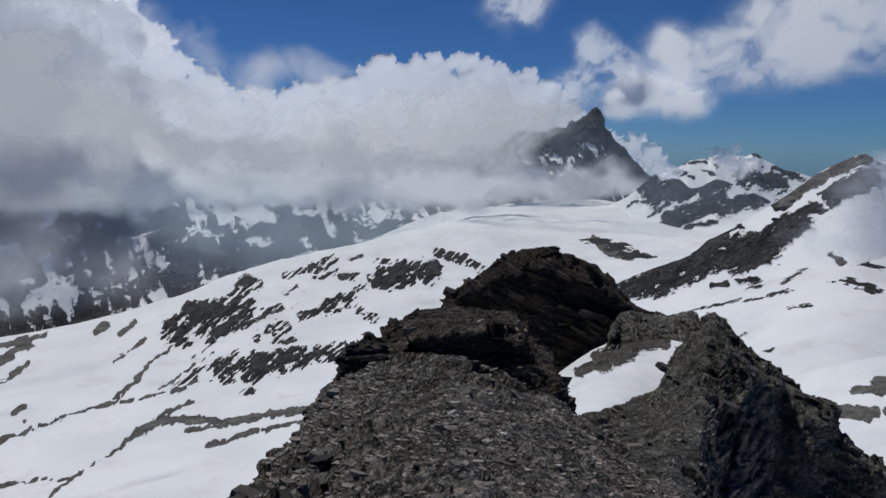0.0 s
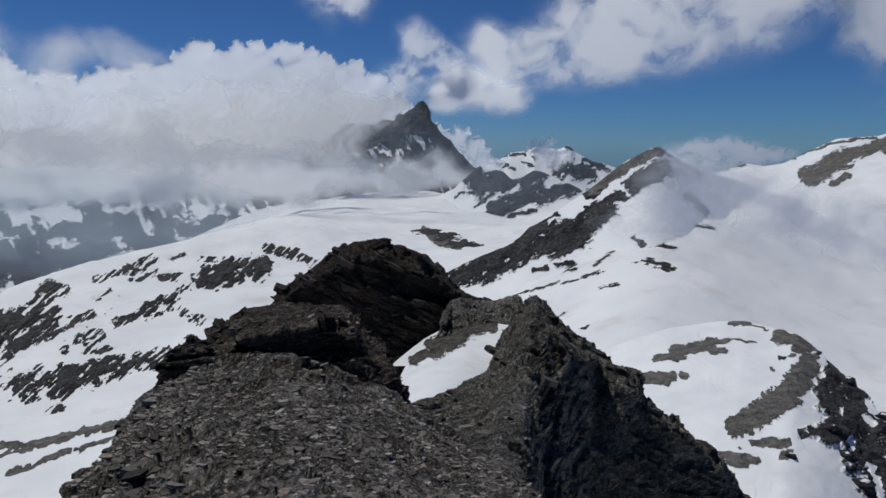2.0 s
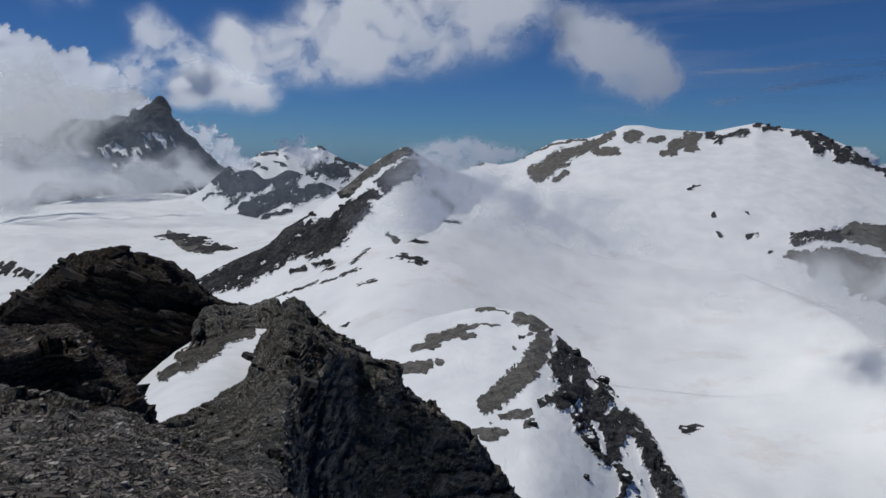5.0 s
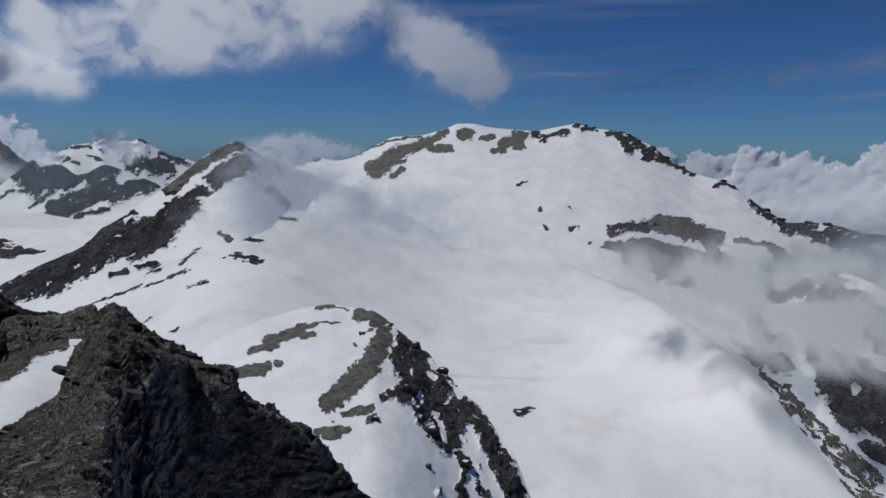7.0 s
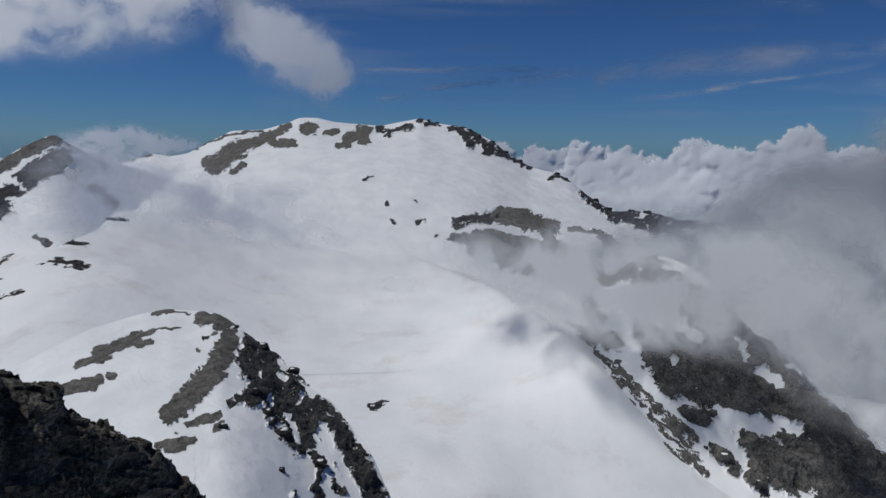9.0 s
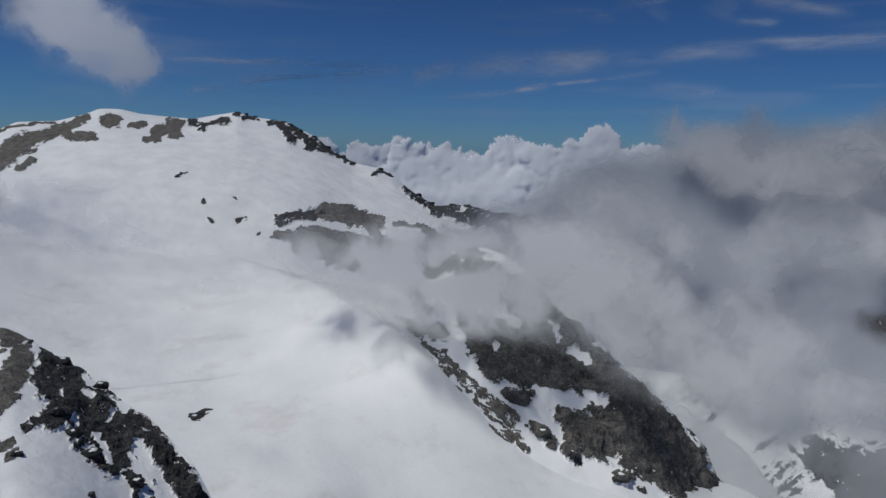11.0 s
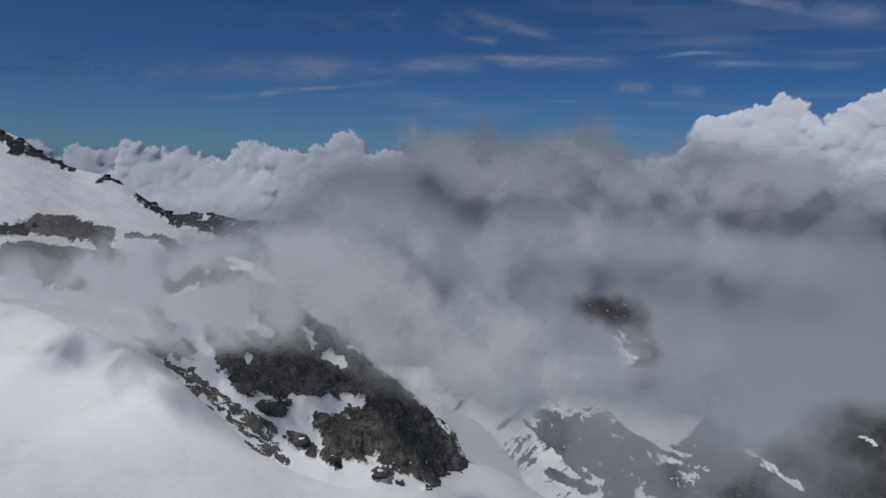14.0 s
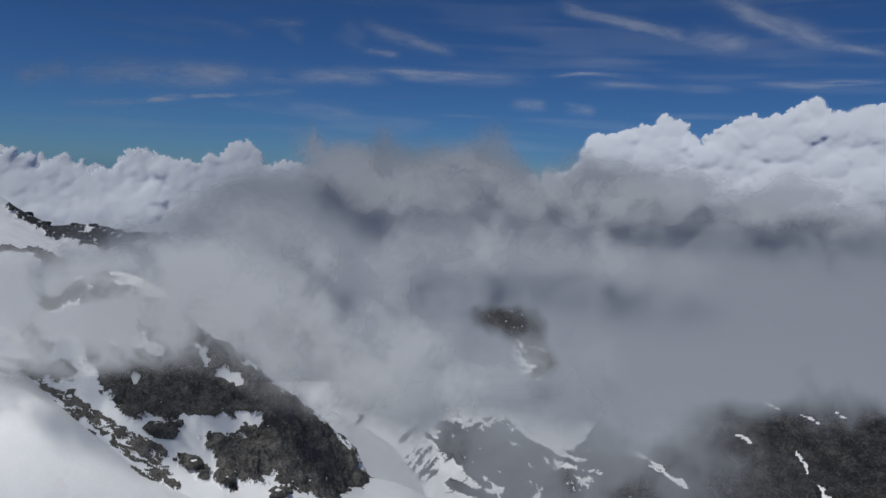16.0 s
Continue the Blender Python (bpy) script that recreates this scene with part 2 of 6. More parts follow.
def cloud_material(name, colour, detail_scale, lean=0.36):
    """Droplets scatter light from above whichever way the bank faces; thin where the mesh's veil value is low."""
    mat = bpy.data.materials.new(name)
    mat.use_nodes = True
    nt = mat.node_tree
    nt.nodes.remove(nt.nodes["Principled BSDF"])
    out = nt.nodes["Material Output"]
    att = nt.nodes.new("ShaderNodeAttribute")
    att.attribute_name = "veil"
    fine = noise_node(nt, detail_scale, 3, 0.5)
    dens = att.outputs["Fac"]
    soft = maths(nt, "MULTIPLY", maths(nt, "MULTIPLY", dens, maths(nt, "SUBTRACT", 1.0, dens)), 1.2)
    dens = maths(nt, "ADD", dens, maths(nt, "MULTIPLY", soft, maths(nt, "SUBTRACT", fine, 0.5)), clamp=True)
    geo = nt.nodes.new("ShaderNodeNewGeometry")
    side = nt.nodes.new("ShaderNodeVectorMath")
    side.operation = "MULTIPLY_ADD"
    side.inputs[1].default_value, side.inputs[2].default_value = (lean, lean, lean), (0, 0, 1 - lean)
    unit = nt.nodes.new("ShaderNodeVectorMath")
    unit.operation = "NORMALIZE"
    nt.links.new(geo.outputs["Normal"], side.inputs[0])
    nt.links.new(side.outputs[0], unit.inputs[0])
    front = node(nt, "BsdfDiffuse", Color=(*colour, 1))
    nt.links.new(unit.outputs[0], front.inputs["Normal"])
    clear = nt.nodes.new("ShaderNodeBsdfTransparent")
    mix = nt.nodes.new("ShaderNodeMixShader")
    nt.links.new(dens, mix.inputs[0])
    nt.links.new(clear.outputs[0], mix.inputs[1])
    far = nt.nodes.new("ShaderNodeVectorMath")
    far.operation = "MULTIPLY_ADD"
    far.inputs[1].default_value, far.inputs[2].default_value = (lean, lean, lean), (0, 0, lean - 1)
    unit_far = nt.nodes.new("ShaderNodeVectorMath")
    unit_far.operation = "NORMALIZE"
    nt.links.new(geo.outputs["Normal"], far.inputs[0])
    nt.links.new(far.outputs[0], unit_far.inputs[0])
    behind = node(nt, "BsdfTranslucent", Color=(*colour, 1))
    nt.links.new(unit_far.outputs[0], behind.inputs["Normal"])
    both = nt.nodes.new("ShaderNodeAddShader")
    nt.links.new(front.outputs[0], both.inputs[0])
    nt.links.new(behind.outputs[0], both.inputs[1])
    nt.links.new(both.outputs[0], mix.inputs[2])
    nt.links.new(mix.outputs[0], out.inputs[0])
    return mat


M_CLOUD = cloud_material("cloud_white", (0.67, 0.68, 0.70), 0.006)
M_SEA = cloud_material("cloud_sea_white", (0.55, 0.56, 0.575), 0.006)
M_TOPS = cloud_material("cumulus_white", (0.60, 0.61, 0.63), 0.006, 0.55)
M_HORIZON = cloud_material("horizon_cloud_white", (0.50, 0.515, 0.54), 0.006, 0.55)
M_BILLOW = cloud_material("cumulus_flank_white", (0.64, 0.655, 0.68), 0.006, 0.62)
M_PUFF = cloud_material("drifting_cloud_white", (0.74, 0.75, 0.765), 0.006, 0.45)
# darker copy of the cloud white, with the shade put into the colour
M_SHADE_GREY = cloud_material("cloud_shade_grey", (0.43, 0.445, 0.47), 0.004)
M_VEIL = cloud_material("thin_mist_grey", (0.49, 0.505, 0.53), 0.012)
# sheet colour that holds distance haze and the valley wall's cloud shade
M_HAZE = cloud_material("haze_and_shade_blue", (0.34, 0.42, 0.52), 0.002)
M_CIRRUS = cloud_material("cirrus_white", (0.78, 0.785, 0.8), 0.004)
# cloud shade on the mist is put into this grey
M_SHADED_MIST = cloud_material("mist_grey", (0.305, 0.325, 0.355), 0.01)


# ---- rock and scree as they break through the snow: azimuth, elevation of both ends, half width (degrees) ----
def mark_field(A, E, marks, seed, rough=0.62, slant=1.0):
    """Above 0 inside the marks, ragged along their rims."""
    near = np.full(A.shape, 9.0)
    A = A + 0.3 * fbm(A * 1.7, E * 2.6, A * 0 + seed, 5, 0.6, seed + 1)
    E = E + 0.17 * fbm(A * 1.7, E * 2.6, A * 0 + seed, 5, 0.6, seed + 2)
    for a1, e1, a2, e2, w in marks:
        px, py, qx, qy = A - a1, E - e1, a2 - a1, e2 - e1
        k = np.clip((px * qx + py * qy) / (qx * qx + qy * qy + 1e-6), 0, 1)
        near = np.minimum(near, np.hypot(px - k * qx, py - k * qy) / w)
    p, q = 0.8 * A + 0.6 * slant * E, 0.8 * E - 0.6 * slant * A
    ragged = fbm(p * 1.5, q * 4.5, A * 0 + seed, 6, 0.66, seed)
    return np.clip(1.2 * (1.1 - near), -2, 0.55) + rough * ragged - 0.8 * rough * sstep(0.2, 0.5, fbm(p * 1.1, q * 7, A * 0, 5, 0.6, seed + 3))


MAIN_CRAGS = [(-21.6, -13.93, -20.2, -12.82, 1.14), (-20.2, -12.82, -18.0, -12.31, 0.85), (-18.0, -12.31, -16.1, -10.47, 0.57), (-19.2, -14.67, -16.5, -13.09, 0.47), (-16.6, -10.36, -15.5, -10.55, 0.47), (-18.7, -13.60, -16.2, -12.20, 0.57), (-14.5, -14.35, -13.3, -14.10, 0.43), (-14.1, -15.06, -12.9, -15.03, 0.33), (-15.6, -14.96, -15.5, -14.96, 0.28), (-18.5, -17.61, -15.9, -16.72, 0.71), (-16.0, -17.39, -12.2, -16.62, 0.81), (-10.8, -16.61, -8.3, -16.17, 0.66), (-18.6, -16.58, -17.3, -15.95, 0.24), (-21.3, -17.62, -18.6, -16.28, 0.24), (-22.6, -18.24, -19.5, -16.85, 0.17), (-16.9, -19.08, -16.1, -19.03, 0.28), (-16.5, -18.24, -15.8, -17.99, 0.19)]
UPPER_CRAGS = [(-11.9, -13.34, -9.8, -12.74, 0.33), (-9.8, -12.74, -7.9, -12.10, 0.57), (-8.4, -12.09, -6.9, -11.10, 0.28), (-4.9, -10.29, -1.2, -9.85, 0.95), (-6.0, -10.50, -4.9, -10.85, 0.52), (-3.1, -9.36, -0.7, -10.09, 0.38), (-5.5, -8.95, -4.5, -9.11, 0.24), (-0.4, -8.33, 1.5, -8.80, 0.38), (1.5, -8.80, 3.6, -9.74, 0.38), (-7.4, -13.14, -6.9, -13.16, 0.24), (-6.2, -13.55, -5.9, -13.79, 0.33), (-15.2, -12.80, -13.5, -12.57, 0.24), (-16.7, -13.97, -14.4, -12.75, 0.19), (-13.5, -11.43, -12.1, -10.79, 0.14), (-10.9, -9.44, -9.2, -8.79, 0.38), (-13.2, -10.06, -11.6, -9.56, 0.24), (-10.7, -10.24, -9.0, -9.82, 0.19), (-8.7, -10.30, -7.4, -10.15, 0.24), (-7.8, -8.82, -6.9, -8.60, 0.19)]
MORAINE = [(-34.3, -19.91, -32.1, -19.58, 0.24), (-32.1, -19.58, -29.1, -18.87, 0.21), (-29.1, -18.87, -25.6, -18.61, 0.17), (-25.6, -18.61, -22.6, -18.45, 0.17), (-22.6, -18.45, -20.4, -17.85, 0.19), (-31.6, -24.33, -29.9, -23.49, 0.21), (-29.9, -23.49, -27.0, -22.15, 0.14), (-27.0, -22.15, -25.3, -21.01, 0.21), (-25.3, -21.01, -23.2, -20.37, 0.38), (-23.2, -20.37, -20.6, -20.83, 0.43), (-20.6, -20.83, -17.5, -21.07, 0.28), (-17.5, -21.07, -14.7, -21.03, 0.33), (-14.7, -21.03, -10.9, -20.57, 0.38), (-21.5, -21.48, -17.5, -21.41, 0.19), (-19.9, -22.74, -17.6, -22.47, 0.28), (-17.6, -22.47, -15.2, -22.07, 0.33), (-15.2, -22.07, -10.5, -21.44, 0.24), (-23.1, -19.87, -21.0, -19.38, 0.17)]
# the last two rows give a grey crevassed icefall the scree colour
SCREE_AND_ICEFALL = [(-26.5, -18.34, -25.1, -17.29, 0.28), (-25.1, -17.29, -24.1, -16.35, 0.28), (-34.6, -22.88, -32.4, -23.01, 0.17), (-32.4, -23.01, -29.8, -23.38, 0.09), (-26.6, -15.62, -24.1, -14.21, 0.17), (-27.6, -13.39, -26.6, -12.74, 0.33), (-25.8, -13.59, -24.8, -12.84, 0.24), (-34.0, -16.10, -32.1, -14.82, 0.21), (-33.9, -14.55, -32.0, -13.63, 0.43), (-33.8, -13.46, -30.9, -13.05, 0.24), (-33.5, -18.34, -32.6, -17.93, 0.24), (-32.8, -18.90, -32.8, -18.91, 0.19), (-24.2, -16.13, -19.8, -13.74, 0.10), (-21.2, -16.24, -18.1, -14.32, 0.10), (-23.5, -18.13, -19.0, -15.80, 0.10), (12.6, -7.02, 13.7, -7.96, 0.43), (13.7, -7.96, 15.5, -8.40, 0.43)]
WALL_FACES = [(-29.3, -5.29, -25.9, -5.24, 0.57), (-28.7, -6.99, -26.4, -6.49, 0.62), (-25.9, -5.88, -22.3, -5.60, 0.43), (-23.2, -6.44, -22.8, -7.43, 0.38), (-21.9, -5.62, -20.9, -10.10, 1.23), (-20.8, -7.44, -19.1, -7.52, 0.76), (-17.7, -6.31, -14.2, -6.56, 0.43), (-18.3, -8.68, -14.3, -8.72, 0.33), (-9.9, -7.84, -8.5, -7.40, 0.62), (-33.3, -7.85, -31.2, -7.22, 0.62), (-29.4, -8.60, -28.6, -8.92, 0.43), (-26.1, -8.43, -24.1, -8.35, 0.17), (-27.0, -10.74, -26.2, -10.56, 0.33), (-25.7, -10.83, -25.2, -10.74, 0.28), (-26.2, -9.63, -25.6, -9.67, 0.19), (-23.4, -9.06, -22.5, -9.64, 0.43), (-33.1, -5.08, -30.4, -6.46, 0.85), (-14.2, -6.79, -10.6, -6.19, 0.19), (-6.8, -6.95, -4.0, -6.04, 0.38)]
E_RIDGE = [(16.2, -2.81, 17.1, -1.89, 0.43), (17.2, -3.36, 19.5, -2.72, 0.95), (18.6, -5.37, 21.9, -3.75, 0.81), (20.8, -2.82, 22.4, -2.35, 0.52), (21.9, -4.22, 24.3, -3.66, 0.66), (24.3, -3.52, 25.3, -3.38, 0.38), (15.0, -4.41, 15.9, -3.96, 0.09), (16.8, -5.12, 18.4, -3.97, 0.09), (19.6, -6.08, 21.9, -5.40, 0.12)]
PEAK_BAND = [(14.3, -11.30, 18.6, -9.81, 0.95), (17.6, -10.25, 21.4, -7.98, 1.23), (21.4, -7.98, 25.2, -7.29, 1.23), (25.2, -6.82, 27.6, -5.16, 0.95), (27.1, -4.78, 28.8, -3.97, 0.47), (29.7, -3.17, 31.3, -1.93, 0.66), (31.0, -2.41, 31.8, -1.74, 0.62), (25.9, -4.13, 27.3, -3.51, 0.24), (22.4, -6.34, 23.8, -5.64, 0.14), (21.9, -10.34, 22.9, -10.12, 0.19), (23.8, -9.89, 25.0, -9.66, 0.24)]
PEAK_SCREE = [(26.2, -3.66, 29.0, -1.76, 0.43), (29.0, -1.76, 31.4, -0.35, 0.43), (33.8, -3.93, 35.1, -4.99, 0.33), (30.0, -7.51, 30.7, -7.98, 0.24), (31.4, -8.20, 33.1, -8.18, 0.19)]
DOME_SCREE = [(42.2, -2.20, 44.5, -0.80, 0.66), (44.5, -0.80, 46.8, 0.25, 0.43), (46.8, 0.25, 48.2, 1.01, 0.24), (43.8, -2.64, 44.6, -2.08, 0.24), (36.6, -1.81, 37.9, -1.35, 0.12), (40.9, -0.95, 43.6, 0.32, 0.12), (43.6, 0.32, 46.3, 0.61, 0.10), (47.0, -0.39, 48.6, -0.36, 0.28), (49.5, 0.90, 50.1, 0.82, 0.47), (51.2, 0.48, 52.1, 0.72, 0.24), (52.1, -0.57, 53.1, -0.28, 0.28), (53.1, 0.19, 54.5, 0.77, 0.52), (54.0, -0.16, 54.7, 0.08, 0.28)]
DOME_ROCK = [(55.6, 0.88, 56.3, 0.57, 0.38), (56.3, 0.80, 58.2, 1.21, 0.24), (58.9, 1.72, 58.9, 1.72, 0.28), (59.4, 1.46, 60.5, 1.38, 0.19), (61.2, 1.21, 62.6, 1.23, 0.19), (62.4, 0.91, 63.1, -0.22, 0.33), (63.3, 0.70, 64.5, -0.42, 0.38), (64.5, -0.33, 66.1, -0.76, 0.43), (66.1, -1.08, 68.0, -1.85, 0.21), (69.6, -2.81, 69.9, -2.75, 0.19), (70.1, -2.47, 71.3, -2.80, 0.19), (72.7, -3.96, 74.0, -4.89, 0.47), (74.0, -4.89, 74.9, -5.51, 0.38), (75.0, -5.64, 76.6, -5.55, 0.43)]
DOME_SADDLE = [(76.4, -5.87, 77.3, -6.35, 0.38), (77.9, -5.87, 79.5, -5.77, 0.66), (78.3, -6.41, 80.0, -6.94, 0.57), (79.9, -6.08, 83.0, -5.86, 0.43), (82.2, -6.34, 83.4, -6.67, 0.43), (54.3, -3.20, 55.0, -2.85, 0.12), (56.2, -5.19, 56.3, -5.19, 0.14), (58.6, -4.85, 58.6, -4.85, 0.14), (56.8, -6.83, 56.9, -6.83, 0.14), (58.7, -6.64, 59.6, -6.52, 0.14), (60.4, -7.78, 60.4, -7.78, 0.19)]
BUTTRESS_ROCK = [(79.0, -16.47, 80.8, -18.74, 1.04), (80.8, -17.44, 83.8, -18.62, 1.52), (81.8, -19.26, 85.3, -19.46, 0.43), (83.7, -16.30, 86.2, -18.49, 1.71), (85.3, -14.11, 87.5, -15.85, 1.14), (86.2, -17.56, 90.3, -20.03, 1.52), (88.6, -17.40, 93.2, -20.65, 1.23), (90.3, -20.48, 93.9, -23.25, 2.18), (88.0, -22.92, 90.0, -23.64, 1.33), (86.4, -21.90, 87.5, -22.28, 0.66), (93.3, -21.54, 96.4, -24.25, 1.99), (92.6, -24.71, 95.6, -25.44, 0.95), (96.0, -25.17, 98.8, -26.05, 1.42)]
BUTTRESS_TOP = [(73.8, -11.18, 78.5, -9.18, 0.57), (78.6, -10.84, 83.5, -13.01, 1.33), (82.5, -12.11, 85.0, -14.82, 1.04), (74.7, -9.52, 78.5, -9.65, 0.38), (72.9, -11.43, 74.3, -14.21, 0.66), (72.0, -15.24, 75.8, -15.83, 0.57), (78.2, -15.09, 81.7, -15.92, 0.85)]
SNOW_POCKETS = [(85.1, -14.58, 85.9, -16.18, 0.28), (87.0, -16.81, 88.4, -17.42, 0.38), (80.4, -16.99, 80.6, -16.80, 0.24), (88.6, -20.16, 89.8, -20.52, 0.38), (84.1, -20.12, 88.4, -20.95, 0.43)]
GULLY_DIRT = [(71.8, -15.38, 75.9, -19.29, 0.36), (75.4, -18.84, 77.5, -21.55, 0.48), (77.5, -21.55, 80.0, -23.53, 0.36), (80.0, -23.53, 81.8, -24.37, 0.36), (73.9, -16.54, 76.9, -18.82, 0.24), (75.9, -17.45, 79.9, -21.51, 0.29), (77.9, -19.27, 82.0, -23.25, 0.32), (78.9, -21.08, 83.6, -24.74, 0.36), (80.4, -21.50, 82.0, -22.44, 0.56), (74.9, -17.00, 78.4, -20.63, 0.20)]
FOOT_ROCKS = [(84.0, -22.94, 85.8, -24.18, 0.43), (87.2, -24.53, 88.0, -25.13, 0.47), (91.5, -26.04, 92.2, -26.27, 0.43), (96.0, -27.09, 96.5, -27.23, 0.28)]
DEEP_SLOPE = [(106.7, -21.34, 110.1, -23.18, 1.23), (110.6, -21.39, 112.7, -26.01, 1.23), (112.5, -22.95, 117.3, -25.39, 1.14), (105.6, -22.15, 109.9, -25.31, 0.28), (106.6, -25.22, 110.4, -26.24, 0.33), (107.9, -23.55, 111.2, -25.07, 0.38), (111.9, -21.37, 115.3, -22.61, 0.33), (114.0, -22.46, 119.4, -22.89, 0.14), (115.0, -23.69, 120.2, -23.46, 0.19), (116.5, -21.95, 119.3, -22.30, 0.14), (104.4, -21.66, 106.5, -23.33, 0.19), (101.7, -23.95, 104.0, -27.49, 0.43), (109.0, -10.2, 114.5, -11.8, 3.6), (114.5, -15.57, 116.1, -15.51, 1.6)]
DEEP_FACES = [(130.7, -19.20, 139.3, -16.46, 2.85), (133.7, -21.35, 139.6, -19.43, 2.85), (124.7, -22.42, 131.1, -23.14, 2.37), (136.4, -11.93, 138.8, -12.27, 2.37)]
DEEP_SNOW = [(122.3, -21.34, 126.3, -23.16, 0.15), (123.3, -22.24, 125.6, -22.67, 0.08), (131.4, -15.96, 132.2, -16.22, 0.08), (133.9, -16.28, 134.9, -16.61, 0.08), (136.1, -15.82, 136.7, -15.98, 0.08), (129.8, -18.55, 130.6, -18.73, 0.08), (133.8, -18.94, 134.9, -20.27, 0.08), (135.2, -21.06, 136.4, -21.83, 0.1)]
SPUR_PATCHES = [(37.5, -13.60, 38.9, -13.39, 0.19), (38.9, -13.44, 40.3, -13.88, 0.09), (41.1, -14.35, 43.0, -14.27, 0.43), (42.3, -14.92, 43.7, -14.60, 0.38), (37.5, -14.98, 39.4, -14.79, 0.09), (35.6, -15.25, 37.5, -14.98, 0.19), (33.3, -16.19, 36.1, -15.54, 0.38), (31.9, -16.88, 34.2, -16.69, 0.28), (36.3, -15.87, 37.2, -15.80, 0.28), (31.2, -18.61, 32.8, -18.41, 0.43), (32.5, -18.17, 33.5, -18.09, 0.28), (34.3, -18.00, 34.6, -17.93, 0.24), (39.0, -22.72, 39.0, -22.73, 0.14), (40.8, -16.76, 40.9, -16.76, 0.14), (42.0, -15.53, 42.1, -15.53, 0.14)]
SPUR_BAND = [(43.2, -15.76, 42.9, -17.15, 0.66), (42.7, -17.15, 42.0, -18.44, 0.90), (42.0, -18.44, 39.9, -20.30, 0.90), (39.9, -20.30, 38.5, -21.38, 0.76), (38.5, -21.38, 39.6, -21.42, 0.28), (39.8, -22.31, 42.1, -21.79, 0.28), (42.1, -22.64, 42.4, -22.51, 0.38), (37.4, -23.53, 40.3, -23.43, 0.24), (38.1, -24.00, 39.4, -23.75, 0.33)]
SPUR_CLIFF = [(44.5, -15.06, 45.7, -16.69, 0.57), (45.1, -16.46, 46.5, -18.53, 1.04), (46.0, -18.54, 47.0, -20.36, 1.61), (45.2, -19.91, 45.0, -20.82, 0.66), (46.7, -19.90, 49.2, -21.67, 1.42), (47.8, -21.48, 49.3, -23.46, 1.33), (47.8, -23.49, 48.8, -24.79, 0.66), (48.7, -20.78, 51.8, -23.38, 1.04), (51.3, -22.95, 53.4, -25.92, 1.04), (52.9, -25.08, 55.5, -28.76, 0.85), (43.3, -20.91, 44.3, -20.60, 0.38), (44.2, -17.62, 44.8, -19.00, 0.47), (46.3, -22.17, 46.5, -22.84, 0.47), (51.9, -26.43, 52.4, -26.83, 0.19)]
SPUR_STRIPS = [(47.2, -18.06, 47.9, -18.74, 0.28), (44.3, -14.83, 44.1, -16.69, 0.19), (49.8, -20.30, 50.0, -20.98, 0.33), (49.2, -20.77, 48.7, -21.32, 0.19), (46.2, -20.82, 46.4, -21.36, 0.24), (46.0, -21.72, 46.5, -22.62, 0.19), (50.8, -23.64, 53.5, -28.47, 0.43), (50.1, -24.10, 52.4, -27.68, 0.24), (47.8, -22.15, 48.8, -24.35, 0.19), (47.1, -19.08, 47.6, -19.66, 0.19), (45.5, -19.00, 45.7, -19.36, 0.19), (45.6, -15.99, 45.9, -16.45, 0.14)]
SPUR_FOOT = [(49.9, -25.42, 51.9, -26.43, 0.33), (51.9, -26.43, 53.2, -28.06, 0.43), (50.2, -27.77, 50.6, -29.02, 0.43), (51.9, -27.70, 52.5, -28.10, 0.43), (48.2, -28.37, 48.2, -28.37, 0.24), (50.6, -26.48, 50.2, -27.56, 0.24), (41.3, -15.75, 41.4, -15.75, 0.14)]
BROWN_CLIFF = [(62.0, -6.78, 65.7, -5.81, 0.43), (65.7, -5.81, 68.0, -6.17, 0.66), (68.0, -6.41, 70.0, -6.77, 0.62), (69.6, -7.16, 70.1, -8.05, 0.43), (62.0, -7.96, 63.0, -8.02, 0.43), (71.6, -6.82, 74.2, -7.17, 0.17), (74.2, -7.35, 76.0, -9.00, 0.43), (75.5, -7.93, 78.5, -8.80, 0.19), (76.9, -9.16, 79.9, -10.84, 0.85), (65.3, -7.83, 69.0, -8.57, 0.66)]


